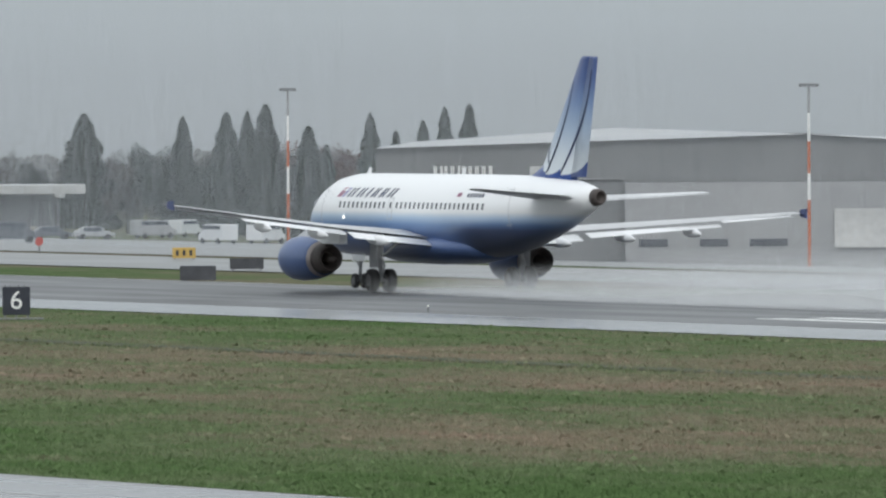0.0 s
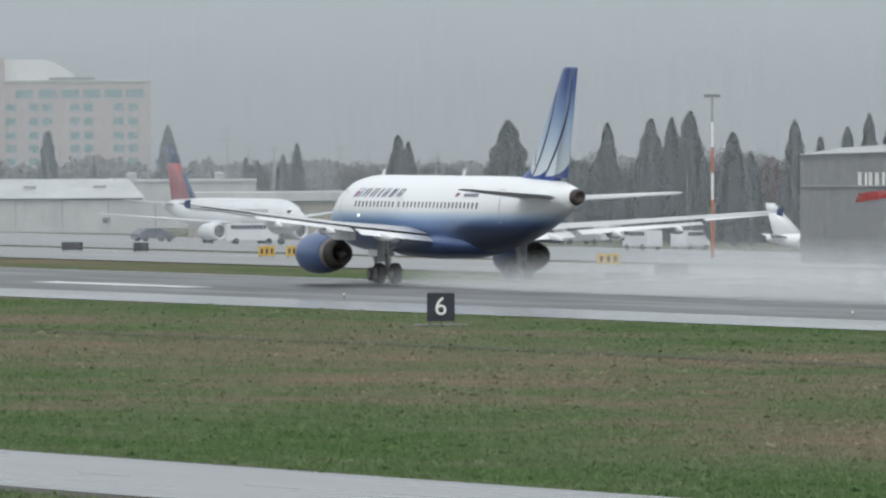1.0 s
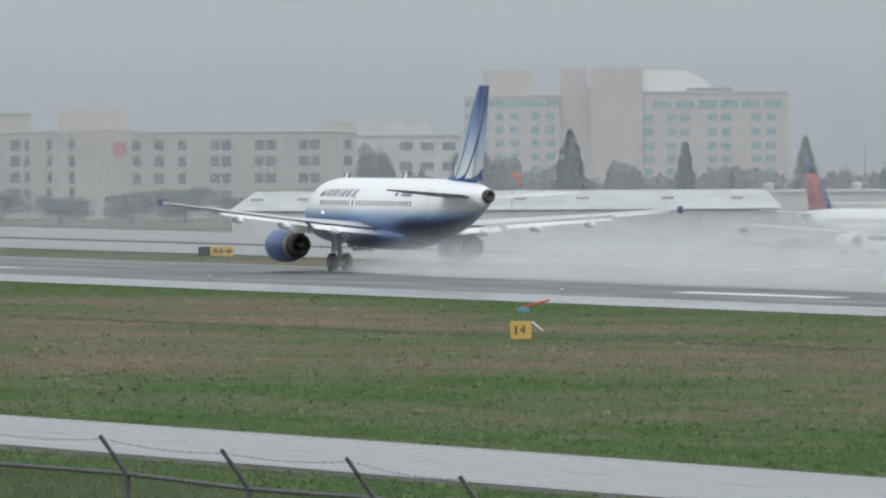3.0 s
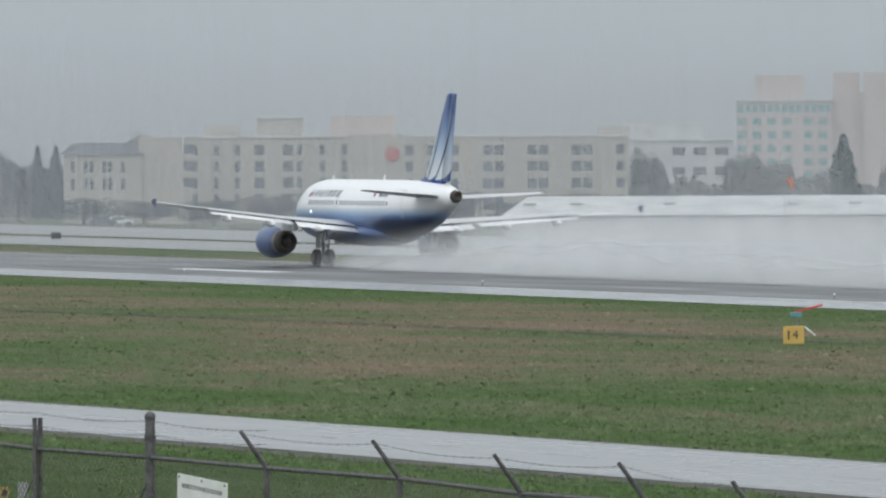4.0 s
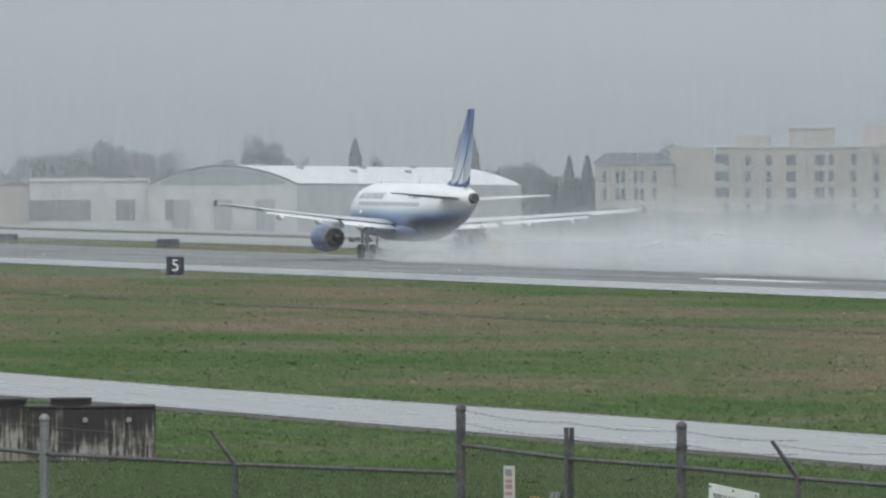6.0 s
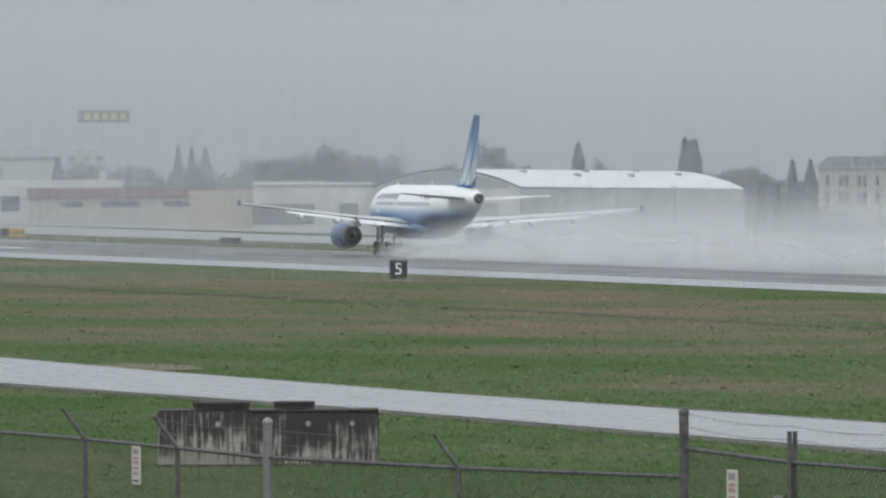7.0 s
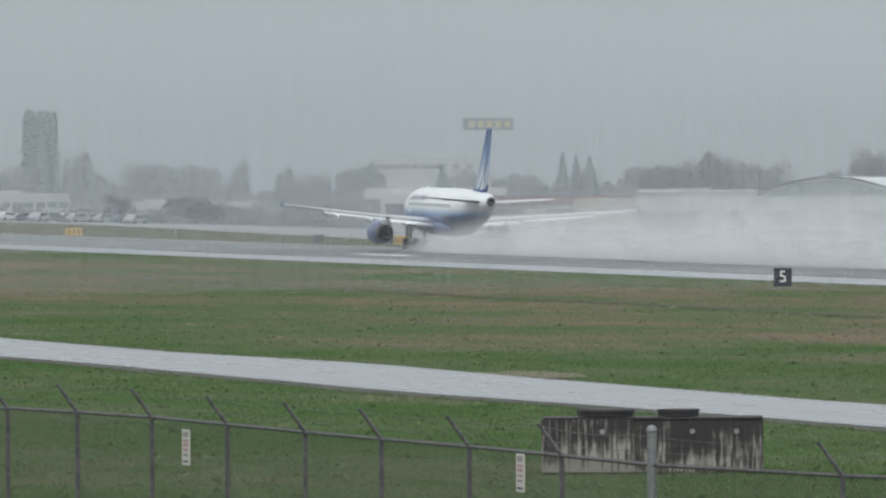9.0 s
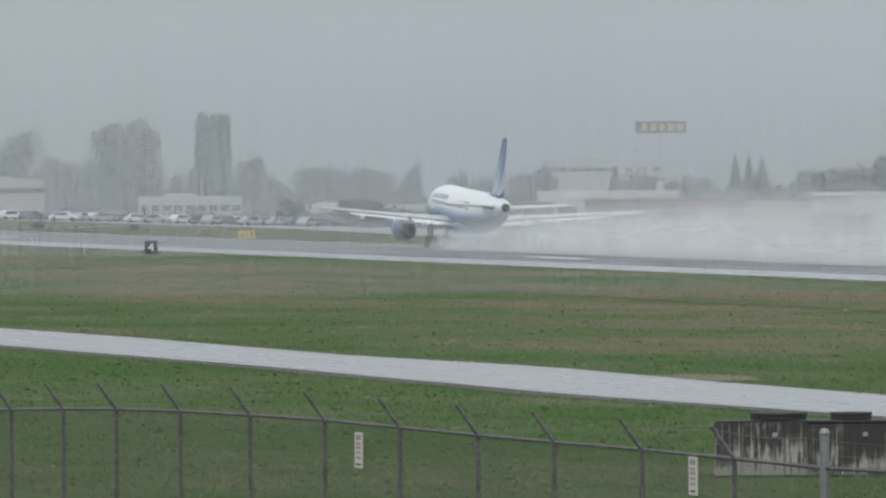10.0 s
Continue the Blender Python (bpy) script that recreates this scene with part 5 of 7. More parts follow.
def mid_woods():
    """Leafless hedgerows and scrub between the apron and the hills."""
    rng = np.random.default_rng(21)
    v = []
    for i in range(36000):
        b = rng.uniform(8.4, 27.3)
        r = 2250 + rng.uniform(-40, 40) - (60 if b > 18.5 else 0)
        p = polar(b, r)
        top = -2.6 + 1.8 * noise.noise(Vector((b * 3.2, 8.1, 0))) + 1.6 * noise.noise(Vector((b * 14.0, 2.7, 0))) + 0.9 * noise.noise(Vector((b * 50.0, 1.2, 0)))
        g = lift(p.x) - 1
        z = g + (top - g) * rng.random() ** 0.75
        c = np.array((p.x, p.y, z))
        n1, n2 = rng.normal(size=3) * 0.55, rng.normal(size=3) * 0.5
        v += [c - n1, c + n2, c + n1, c - n2]
    me = bpy.data.meshes.new("hedgerow")
    me.from_pydata([tuple(p) for p in v], [], [(4 * i, 4 * i + 1, 4 * i + 2, 4 * i + 3) for i in range(36000)])
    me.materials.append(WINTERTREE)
    tagged(new("hedgerow", me), "grey leafless hedgerow and scrub behind the apron", "hedgerow", kind="stuff")


mid_woods()

# ---- buildings beyond the apron ----
PALEWALL = surface("pale_painted_wall", (0.38, 0.385, 0.38), (0.57, 0.57, 0.56), 0.3, 0.7, 0.3)
BEIGE = surface("beige_stucco", (0.33, 0.305, 0.265), (0.42, 0.39, 0.34), 0.12, 0.8, 0.2)
ROSE = surface("rose_beige_stucco", (0.43, 0.365, 0.345), (0.50, 0.43, 0.405), 0.1, 0.8, 0.2)
GREYWALL = surface("grey_metal_cladding", (0.16, 0.165, 0.17), (0.21, 0.215, 0.22), 0.12, 0.5, 0.4)
MIDWALL = surface("mid_grey_cladding", (0.27, 0.275, 0.28), (0.34, 0.345, 0.35), 0.12, 0.5, 0.4)
PALEROOF = surface("pale_metal_roof", (0.36, 0.37, 0.37), (0.58, 0.59, 0.59), 0.22, 0.4, 0.5)
WHITEROOF = surface("white_metal_roof", (0.70, 0.71, 0.72), (0.80, 0.81, 0.82), 0.1, 0.3, 0.5)
DARKROOF = surface("dark_shingle_roof", (0.085, 0.085, 0.095), (0.13, 0.13, 0.14), 0.3, 0.7, 0.3)
TAN = surface("tan_ribbed_cladding", (0.30, 0.27, 0.215), (0.38, 0.345, 0.28), 0.2, 0.7, 0.3)
TEALGLASS = plain("teal_window_glass", (0.16, 0.30, 0.31), 0.08, 0.9)
GREYGLASS = plain("grey_window_glass", (0.085, 0.095, 0.11), 0.08, 0.9)
REDBAND = surface("brown_red_fascia", (0.165, 0.095, 0.085), (0.215, 0.13, 0.115), 0.3, 0.7)


def building(name, bearing, r, label, category="building"):
    p = polar(bearing, r)
    b = thing(name, facing((p.x, p.y, 0)), label, category)
    b["base"] = lift(p.x) - 0.8
    return b


def block(b, name, x0, x1, z1, depth=18.0, mat=None, z0=None, y0=0.0, label="", bevel=0.0):
    bm = bmesh.new()
    z0 = b["base"] if z0 is None else z0
    box(bm, ((x0 + x1) / 2, y0 + depth / 2, (z0 + z1) / 2), (x1 - x0, depth, z1 - z0), None, bevel)
    return part(name, bm, mat or PALEWALL, b, label)


def windows(b, parent, xs, zs, w, h, y=0.0, mat=None, mullion=True):
    """One recessed-looking window unit, repeated: glass set in a frame that stands proud of the wall."""
    bm = bmesh.new()
    box(bm, (0, 0.02, 0), (w, 0.06, h))
    g0 = None
    for x in xs:
        for z in zs:
            m = Matrix.Translation((x, y - 0.02, z))
            if g0 is None:
                g0 = part("window", bm, mat or GREYGLASS, b)
                g0.matrix_basis = m
            else:
                share(g0, "window", m, b)
    bm = bmesh.new()
    box(bm, (0, 0, -h / 2 - 0.06), (w + 0.3, 0.26, 0.12))
    s0 = None
    for x in xs:
        for z in zs:
            m = Matrix.Translation((x, y - 0.05, z))
            if s0 is None:
                s0 = part("sill", bm, PALEWALL, b)
                s0.matrix_basis = m
            else:
                share(s0, "sill", m, b)


# dark hangar with a pale roof
hangar = building("maintenance_hangar", 25.164, 900, "dark grey metal hangar with a pale low-pitched roof", "hangar")
bm = bmesh.new()
g = hangar["base"]
prof = [(-16.41, 5.42), (15.95, 6.35), (24.24, 5.88), (30.19, 5.46)]
lo = [bm.verts.new((x, yy, g)) for yy in (0, 45) for x, z in prof]
hi = [bm.verts.new((x, yy, z)) for yy in (0, 45) for x, z in prof]
for i in range(3):
    bm.faces.new((lo[i], lo[i + 1], hi[i + 1], hi[i]))
    bm.faces.new((lo[i + 4], hi[i + 4], hi[i + 5], lo[i + 5]))
bm.faces.new((lo[0], hi[0], hi[4], lo[4]))
bm.faces.new((lo[3], lo[7], hi[7], hi[3]))
part("wall", bm, GREYWALL, hangar)
bm = bmesh.new()
front = [(-16.58, -0.4, 5.50), (15.95, -0.4, 6.41), (30.40, -0.4, 5.50)]
back = [(-14.03, 30, 5.84), (1.70, 30, 6.86), (30.40, 30, 5.76)]
va, vb = [bm.verts.new(p) for p in front], [bm.verts.new(p) for p in back]
bm.faces.new((va[0], va[1], vb[1], vb[0]))
bm.faces.new((va[1], va[2], vb[2], vb[1]))
bmesh.ops.solidify(bm, geom=bm.faces[:], thickness=0.12)
part("roof", bm, WHITEROOF, hangar, "white metal roof")
block(hangar, "lean_to_wall", 2.34, 30.19, 2.82, 1.0, MIDWALL, None, -1.2, "lighter grey lower wall")
block(hangar, "door_panel", 18.07, 30.19, 0.82, 0.2, PALEWALL, -2.11, -1.45, "pale sliding door")
for a, b_ in ((3.40, 5.53), (7.95, 10.08), (11.69, 14.54)):
    block(hangar, "vent_opening", a, b_, -1.43, 0.08, GREYGLASS, -1.98, -1.27)
block(hangar, "pale_panel", -4.80, -3.83, 4.10, 0.1, PALEWALL, 3.33, -0.12)
block(hangar, "gutter", -16.41, 2.30, 3.16, 0.2, MIDWALL, 3.08, -0.22)
x = -11.99
for wd in (0.36, 0.16, 0.34, 0.40, 0.16, 0.36, 0.36, 0.38, 0.38, 0.34):
    bm = bmesh.new()
    for sgn in (0, 1):
        box(bm, (x + wd * 0.5 * sgn * 0.8, -0.06, 3.63), (0.10, 0.08, 1.02), Matrix.Identity(4))
    part("name_bar", bm, SIGNWHITE, hangar, "white bar of the hangar name")
    x += wd + 0.14
bm = bmesh.new()
vs = [bm.verts.new((xx, -0.06, zz)) for xx, zz in ((-12.25, 1.89), (-11.99, 2.57), (-10.63, 2.74), (-7.23, 2.91), (-9.78, 2.23))]
bm.faces.new(vs)
bmesh.ops.solidify(bm, geom=bm.faces[:], thickness=0.03)
part("swoosh_mark", bm, RED, hangar, "red swoosh under the name")

# low terminal with a white fascia and a tan ribbed wall
term = building("low_terminal", 22.093, 1420, "low apron building with a white fascia and tan ribbed wall", "building")
block(term, "wall", -22.41, 5.37, -2.49, 20, TAN)
bm = bmesh.new()
box(bm, (0, 0, 0), (0.14, 0.12, 5.64))
rib = None
for i in range(40):
    m = Matrix.Translation((-22.14 + i * 0.68, -0.06, -5.31))
    if rib is None:
        rib = part("rib", bm, TAN, term)
        rib.matrix_basis = m
    else:
        share(rib, "rib", m, term)
block(term, "wall", 5.37, 12.75, -2.49, 14, GREYWALL, None, 3.0, "shaded recess wall")
block(term, "fascia", -22.68, 15.77, -1.35, 20, PALEWALL, -2.36, -0.6, "white fascia")
block(term, "fascia_step", 12.08, 13.28, -2.36, 0.5, PALEWALL, -2.82, -0.6)
block(term, "wall", 7.38, 10.06, -6.25, 4, BEIGE, None, -2.0)

# long pale storage shed
shed = building("storage_shed", 19.652, 1540, "long pale metal storage shed with a low gabled roof", "shed")
block(shed, "wall", -35.14, 35.51, -3.14, 24, PALEWALL)
bm = bmesh.new()
e, rz = -2.93, -0.52
pts = [(-35.65, -0.6, e), (35.80, -0.6, e), (33.83, 12, rz), (-32.30, 12, rz), (-35.65, 24.6, e), (35.80, 24.6, e)]
vs = [bm.verts.new(p) for p in pts]
for fc in ((0, 1, 2, 3), (3, 2, 5, 4), (0, 3, 4), (1, 5, 2)):
    bm.faces.new([vs[i] for i in fc])
part("roof", bm, PALEROOF, shed, "pale metal roof")
bm = bmesh.new()
box(bm, (0, 0, 0), (0.16, 0.14, 3.78))
rib = None
for i in range(13):
    m = Matrix.Translation((-28.96 + i * 6.0, -0.07, -4.96))
    if rib is None:
        rib = part("pilaster", bm, MIDWALL, shed)
        rib.matrix_basis = m
    else:
        share(rib, "pilaster", m, shed)
for x in (-32, -26, -14, 2, 10, 21, 30):
    bm = bmesh.new()
    box(bm, (x, 6, (e + rz) / 2 + 0.25), (1.6, 0.4, 0.25), Matrix.Identity(4))
    part("roof_vent", bm, MIDWALL, shed)
block(shed, "door", 30.27, 31.29, -5.47, 0.1, GREYGLASS, -6.13, -0.12)

# white warehouse behind, with three roof cowls
ware = building("warehouse", 20.980, 1700, "low white warehouse with three roof cowls", "warehouse")
block(ware, "wall", -15.66, 15.82, -2.00, 20, PALEWALL)
block(ware, "roof_edge", -15.82, 15.98, -1.76, 20.6, PALEROOF, -2.08, -0.3)
for x in (-1.85, 4.58, 10.68):
    bm = bmesh.new()
    rod(bm, (x, 5, -2.00), (x, 5, -0.95), 0.7, 0.8, 14)
    bmesh.ops.create_cone(bm, cap_ends=True, segments=14, radius1=0.95, radius2=0.3, depth=0.35, matrix=Matrix.Translation((x, 5, -0.79)))
    part("roof_cowl", bm, PALEWALL, ware, "white roof cowl")

# hotel
hotel = building("hotel", 20.234, 2500, "rose-beige eight-storey hotel with teal windows and a white domed roof", "hotel")
block(hotel, "wing", -33.90, -13.94, 12.77, 16, ROSE, None, 2.0)
block(hotel, "wing", -13.94, -7.09, 14.54, 16, ROSE, None, 4.0)
block(hotel, "penthouse", -30.00, -19.84, 18.09, 10, ROSE, 12.65, 6.0)
block(hotel, "penthouse", -13.70, -8.27, 18.56, 10, ROSE, 14.31, 6.0)
block(hotel, "lift_tower", -7.32, 3.43, 18.56, 16, ROSE, None, 0.0)
block(hotel, "wing", 3.19, 33.90, 13.25, 16, ROSE, None, 1.0)
block(hotel, "cornice", 3.19, 34.13, 13.60, 17, PALEWALL, 13.13, 0.7)
block(hotel, "cornice", -34.13, -13.82, 13.01, 17, PALEWALL, 12.54, 1.7)
block(hotel, "roof_sign", 12.64, 22.32, 14.19, 0.4, GREYWALL, 13.36, 2.0)
bm = bmesh.new()
arc = [(3.43 + (19.02 - 3.43) * s, 13.60 + (17.97 - 13.60) * (1 - max(0, (s - 0.45) / 0.55) ** 2.0)) for s in [i / 14 for i in range(15)]]
fr = [bm.verts.new((x, 3, z)) for x, z in arc] + [bm.verts.new((x, 3, 13.60)) for x, z in arc[::-1]]
bk = [bm.verts.new((v.co.x, 14, v.co.z)) for v in fr]
for i in range(len(fr)):
    j = (i + 1) % len(fr)
    if (fr[i].co - fr[j].co).length > 1e-4:
        bm.faces.new((fr[i], fr[j], bk[j], bk[i]))
bm.faces.new(fr)
part("dome", bm, SIGNWHITE, hotel, "white curved roof")
windows(hotel, hotel, [7.44, 12.40, 17.13, 21.61, 26.10, 30.59], [10.77], 3.66, 1.77, 1.0, TEALGLASS)
windows(hotel, hotel, [4.72, 9.45, 12.28, 18.07, 20.91, 27.17, 30.24], [7.93, 4.98, 2.02, -0.69, -3.41], 2.01, 1.54, 1.0, TEALGLASS)
windows(hotel, hotel, [-33.07, -31.54, -30.00, -28.46, -26.93, -25.39, -23.86, -22.32, -20.79, -19.25, -17.72, -16.18, -14.88], [11.12], 1.18, 1.65, 2.0, TEALGLASS)
windows(hotel, hotel, [-32.84, -29.65, -26.58, -23.39, -18.90, -15.83], [8.40, 5.57, 2.73, -0.10, -2.70], 1.77, 1.54, 2.0, TEALGLASS)

# white block between hotel and lodging house
office = building("office_block", 19.191, 2200, "white flat-roofed office block with dark windows", "office block")
block(office, "wall", -9.87, 9.67, 5.29, 14, PALEWALL)
block(office, "penthouse", -9.46, 4.37, 8.30, 9, PALEWALL, 5.18, 4.0)
block(office, "roof_edge", -10.08, 9.87, 5.49, 14.6, PALEROOF, 5.08, -0.3)
windows(office, office, [-0.42, 3.43, 7.48], [3.21, -0.43], 2.39, 1.46)

# lodging house: beige, four rows of windows, red disc
lodge = building("lodging_house", 17.745, 2080, "long beige four-storey lodging house with a red disc", "apartment building")
block(lodge, "wall", -33.90, -4.72, 6.41, 16, BEIGE, None, 0.6)
block(lodge, "wall", -5.40, 4.42, 6.81, 16, BEIGE, None, 0.0)
block(lodge, "wall", 4.42, 43.43, 6.31, 16, BEIGE, None, 0.5)
block(lodge, "parapet", 4.32, 43.63, 6.51, 16.6, PALEWALL, 6.22, 0.2)
block(lodge, "parapet", -34.10, -5.31, 6.61, 16.6, PALEWALL, 6.31, 0.3)
block(lodge, "penthouse", -21.23, -13.17, 9.75, 9, BEIGE, 6.41, 4.0)
block(lodge, "penthouse_roof", -21.42, -12.97, 9.95, 9.6, PALEROOF, 9.65, 3.7)
block(lodge, "penthouse", -8.45, 2.95, 10.15, 9, ROSE, 6.41, 5.0)
block(lodge, "penthouse", -30.46, -24.57, 8.48, 9, BEIGE, 6.41, 6.0)
block(lodge, "penthouse", 38.32, 43.73, 7.98, 8, BEIGE, 6.22, 4.0)
for a, b_ in ((-30.46, -29.28), (-26.93, -25.55), (-19.65, -18.08), (-12.19, -10.81), (-8.35, -6.68)):
    block(lodge, "pilaster", a, b_, 6.22, 0.5, BEIGE, None, 0.1)
windows(lodge, lodge, [-32.04, -28.30, -24.67, -21.23, -20.44, -16.31, -15.43, -13.86, -9.93, -5.99], [4.15, 1.30, -1.55, -4.40], 0.88, 1.87, 0.6)
for x in (7.15, 11.1, 15.9, 23.7, 31.4, 38.6):
    block(lodge, "pilaster", x - 0.75, x + 0.75, 6.15, 0.4, BEIGE, None, 0.15)
windows(lodge, lodge, [5.21, 13.17, 41.96], [3.96, 1.11, -1.84, -4.79], 1.38, 1.77, 0.5)
windows(lodge, lodge, [9.14, 18.87, 20.83, 26.63, 28.60, 34.30, 36.26], [3.96, 1.11, -1.84, -4.79], 1.67, 1.77, 0.5)
bm = bmesh.new()
rod(bm, (2.26, 0.05, 3.37), (2.26, -0.25, 3.37), 1.33, None, 32)
part("disc_sign", bm, plain("faded_red_sign", (0.42, 0.09, 0.08)), lodge, "red round sign on the blank wall")
annex = building("lodge_annex", 16.527, 2050, "beige annex with a dark hipped roof", "apartment building")
block(annex, "wall", -10.46, 2.91, 3.59, 16, BEIGE)
block(annex, "wall", 1.94, 10.27, 3.88, 16, BEIGE, None, 1.0)
block(annex, "penthouse", 2.42, 9.88, 6.50, 8, BEIGE, 3.79, 3.0)
bm = bmesh.new()
pts = [(-11.04, -0.5, 3.69), (3.10, -0.5, 3.69), (1.74, 4, 5.63), (-8.91, 4, 5.63), (-11.04, 16.5, 3.69), (3.10, 16.5, 3.69), (1.74, 12, 5.63), (-8.91, 12, 5.63)]
vs = [bm.verts.new(p) for p in pts]
for fc in ((0, 1, 2, 3), (1, 5, 6, 2), (5, 4, 7, 6), (4, 0, 3, 7), (3, 2, 6, 7)):
    bm.faces.new([vs[i] for i in fc])
part("roof", bm, DARKROOF, annex, "dark hipped roof")
windows(annex, annex, [-8.91, -6.68, -5.71, -3.49, -2.52, -0.39], [1.46, -1.44], 0.68, 2.03)
windows(annex, annex, [10.85], [4.46, 1.56, -1.25], 1.55, 1.65, 1.0)

# arched hangar
arch = building("arched_hangar", 15.008, 1750, "pale arched-roof hangar with a glazed end wall", "hangar")
ax0, ax1, az, at_ = -27.95, -6.20, 1.87, 4.60
curve = [(ax0 + (ax1 - ax0) * s, az + (at_ - az) * math.sin(math.pi * s) ** 0.85) for s in [i / 24 for i in range(25)]]
bm = bmesh.new()
fr = [bm.verts.new((x, 0, z)) for x, z in curve]
lo = [bm.verts.new((x, 0, arch["base"])) for x, z in curve]
for i in range(24):
    bm.faces.new((lo[i], lo[i + 1], fr[i + 1], fr[i]))
part("end_wall", bm, PALEWALL, arch, "pale end wall")
bm = bmesh.new()
far_x = 27.70 - ax1
fr = [bm.verts.new((x, -0.5, z + 0.25)) for x, z in curve]
bk = [bm.verts.new((x + far_x, 70, z + 0.25 - 0.8)) for x, z in curve]
for i in range(24):
    bm.faces.new((fr[i], fr[i + 1], bk[i + 1], bk[i]))
part("roof", bm, WHITEROOF, arch, "white curved metal roof", True)
for i, t in ((14, 0.12), (17, 0.2), (19, 0.38), (16, 0.5), (19, 0.62), (15, 0.75), (18, 0.86)):
    bm = bmesh.new()
    box(bm, (curve[i][0] + far_x * t, -0.5 + 70.5 * t, curve[i][1] + 0.35 - 0.8 * t), (1.1, 0.8, 0.5), None, 0.05)
    part("roof_vent", bm, MIDWALL, arch)
bm = bmesh.new()
vs = [bm.verts.new(p) for p in ((ax1, 0, arch["base"]), (27.70, 70, arch["base"]), (27.70, 70, az - 0.6), (ax1, 0, az))]
bm.faces.new(vs)
part("side_wall", bm, PALEWALL, arch)
for i in range(1, 24):
    if i % 3:
        continue
    x, z = curve[i]
    bm = bmesh.new()
    box(bm, (x, -0.1, (z + az) / 2 - 0.1), (0.18, 0.2, max(0.3, z - az)))
    part("end_mullion", bm, MIDWALL, arch)
bm = bmesh.new()
vs = [bm.verts.new((x, -0.06, z - 0.35)) for x, z in curve[2:-2]] + [bm.verts.new((x, -0.06, az + 0.1)) for x in (curve[-3][0], curve[2][0])]
bm.faces.new(vs)
part("glazing", bm, plain("hazy_glazing", (0.30, 0.33, 0.34), 0.15, 0.7), arch, "hazy grey glazing")
for i in range(7):
    x = ax0 + (ax1 - ax0) * (i + 0.5) / 7
    block(arch, "hangar_door", x - 1.35, x + 1.35, -0.28, 0.15, MIDWALL if i % 2 else PALEWALL, None, -0.2)
block(arch, "side_block", -45.31, -27.95, 2.70, 14, PALEWALL, None, 1.0)
block(arch, "side_roof_edge", -45.47, -27.86, 2.86, 14.6, PALEROOF, 2.53, 0.7)
for a, b_ in ((-45.47, -36.38), (-32.74, -29.93), (-25.46, -24.31)):
    block(arch, "dark_bay", a, b_, -0.19, 0.1, GREYWALL, -3.17, 0.85 if a < ax0 else -0.4)
block(arch, "side_block", -54.57, -45.31, 1.71, 14, BEIGE, None, 2.0)

# low office with a brown-red fascia
low = building("low_office", 12.796, 2000, "low grey office with a brown-red fascia", "building")
block(low, "wall", -12.09, 25.70, 1.15, 16, BEIGE)
block(low, "fascia", -12.28, 26.08, 1.15, 17, REDBAND, -0.46, -0.5, "brown-red fascia")
block(low, "upper_wall", -20.22, 3.59, 2.47, 10, PALEWALL, None, 6.0)
block(low, "wall", -24.57, -17.58, 0.68, 12, GREYWALL, None, 1.0, "darker side wing")
block(low, "wall", -19.84, -12.09, 1.43, 12, PALEWALL, None, 2.0)
block(low, "porch_opening", -16.63, -13.61, -0.17, 0.1, GREYGLASS, -2.63, 1.85)
block(low, "stack", -0.28, 0.94, 3.98, 2, PALEWALL, 2.38, 7.0, "white roof stack")
block(low, "wall", 25.51, 37.80, 2.09, 14, BEIGE, None, 3.0)
for a, b_ in ((-6.61, -2.83), (0.00, 6.61), (10.39, 18.90)):
    block(low, "window_band", a, b_, -1.12, 0.06, GREYGLASS, -2.06, -0.08)

# far pale rooflines in the mist
for lab, spec in (("pale distant commercial building in the mist", (12.607, 2850, -18.85, 10.77, 6.53, -12.12, -4.04, 7.20)),
                  ("pale distant commercial building in the mist", (12.435, 2850, -9.43, 8.08, 6.53, -4.04, 2.02, 7.34)),
                  ("low white distant building beside the car park", (10.554, 2250, -9.67, 9.89, 0.87, -4.78, 1.06, 1.41)),
                  ("low reddish-roofed distant house row", (9.729, 2350, -7.77, 5.33, 3.97, -5.55, -1.11, 4.52)),
                  ("low distant depot behind trees", (11.325, 2400, -13.61, 15.87, -1.60, -6.80, -2.27, -1.1))):
    b = building("distant_building", spec[0], spec[1], lab)
    block(b, "wall", spec[2], spec[3], spec[4], 14, PALEWALL if "red" not in lab else ROSE)
    block(b, "roof_block", spec[5], spec[6], spec[7], 6, PALEROOF, spec[4], 3.0)
    windows(b, b, [spec[2] + (spec[3] - spec[2]) * (i + 0.5) / 9 for i in range(9)], [spec[4] - 2.2], 1.6, 1.1, 0.0, GREYGLASS)

# roadside billboard on a mast
bb = building("billboard", 12.810, 2700, "dark billboard with yellow bars on a tall pole", "billboard")
block(bb, "panel", -5.74, 5.87, 15.47, 0.6, surface("billboard_face", (0.06, 0.06, 0.055), (0.10, 0.10, 0.09), 0.5), 12.79, 0)
for i in range(5):
    x = -4.21 + i * 2.0
    block(bb, "letter_bar", x, x + 1.3, 14.84, 0.1, plain("dull_yellow", (0.60, 0.48, 0.12)) if i == 0 else bpy.data.materials["dull_yellow"], 13.43, -0.12)
bm = bmesh.new()
rod(bm, (0, 0.4, bb["base"]), (0, 0.4, 12.79), 0.12, None, 10)
part("pole", bm, MIDWALL, bb)

# ---- masts and lamp posts ----
ORANGE = plain("orange_red_band", (0.50, 0.16, 0.08), 0.5)


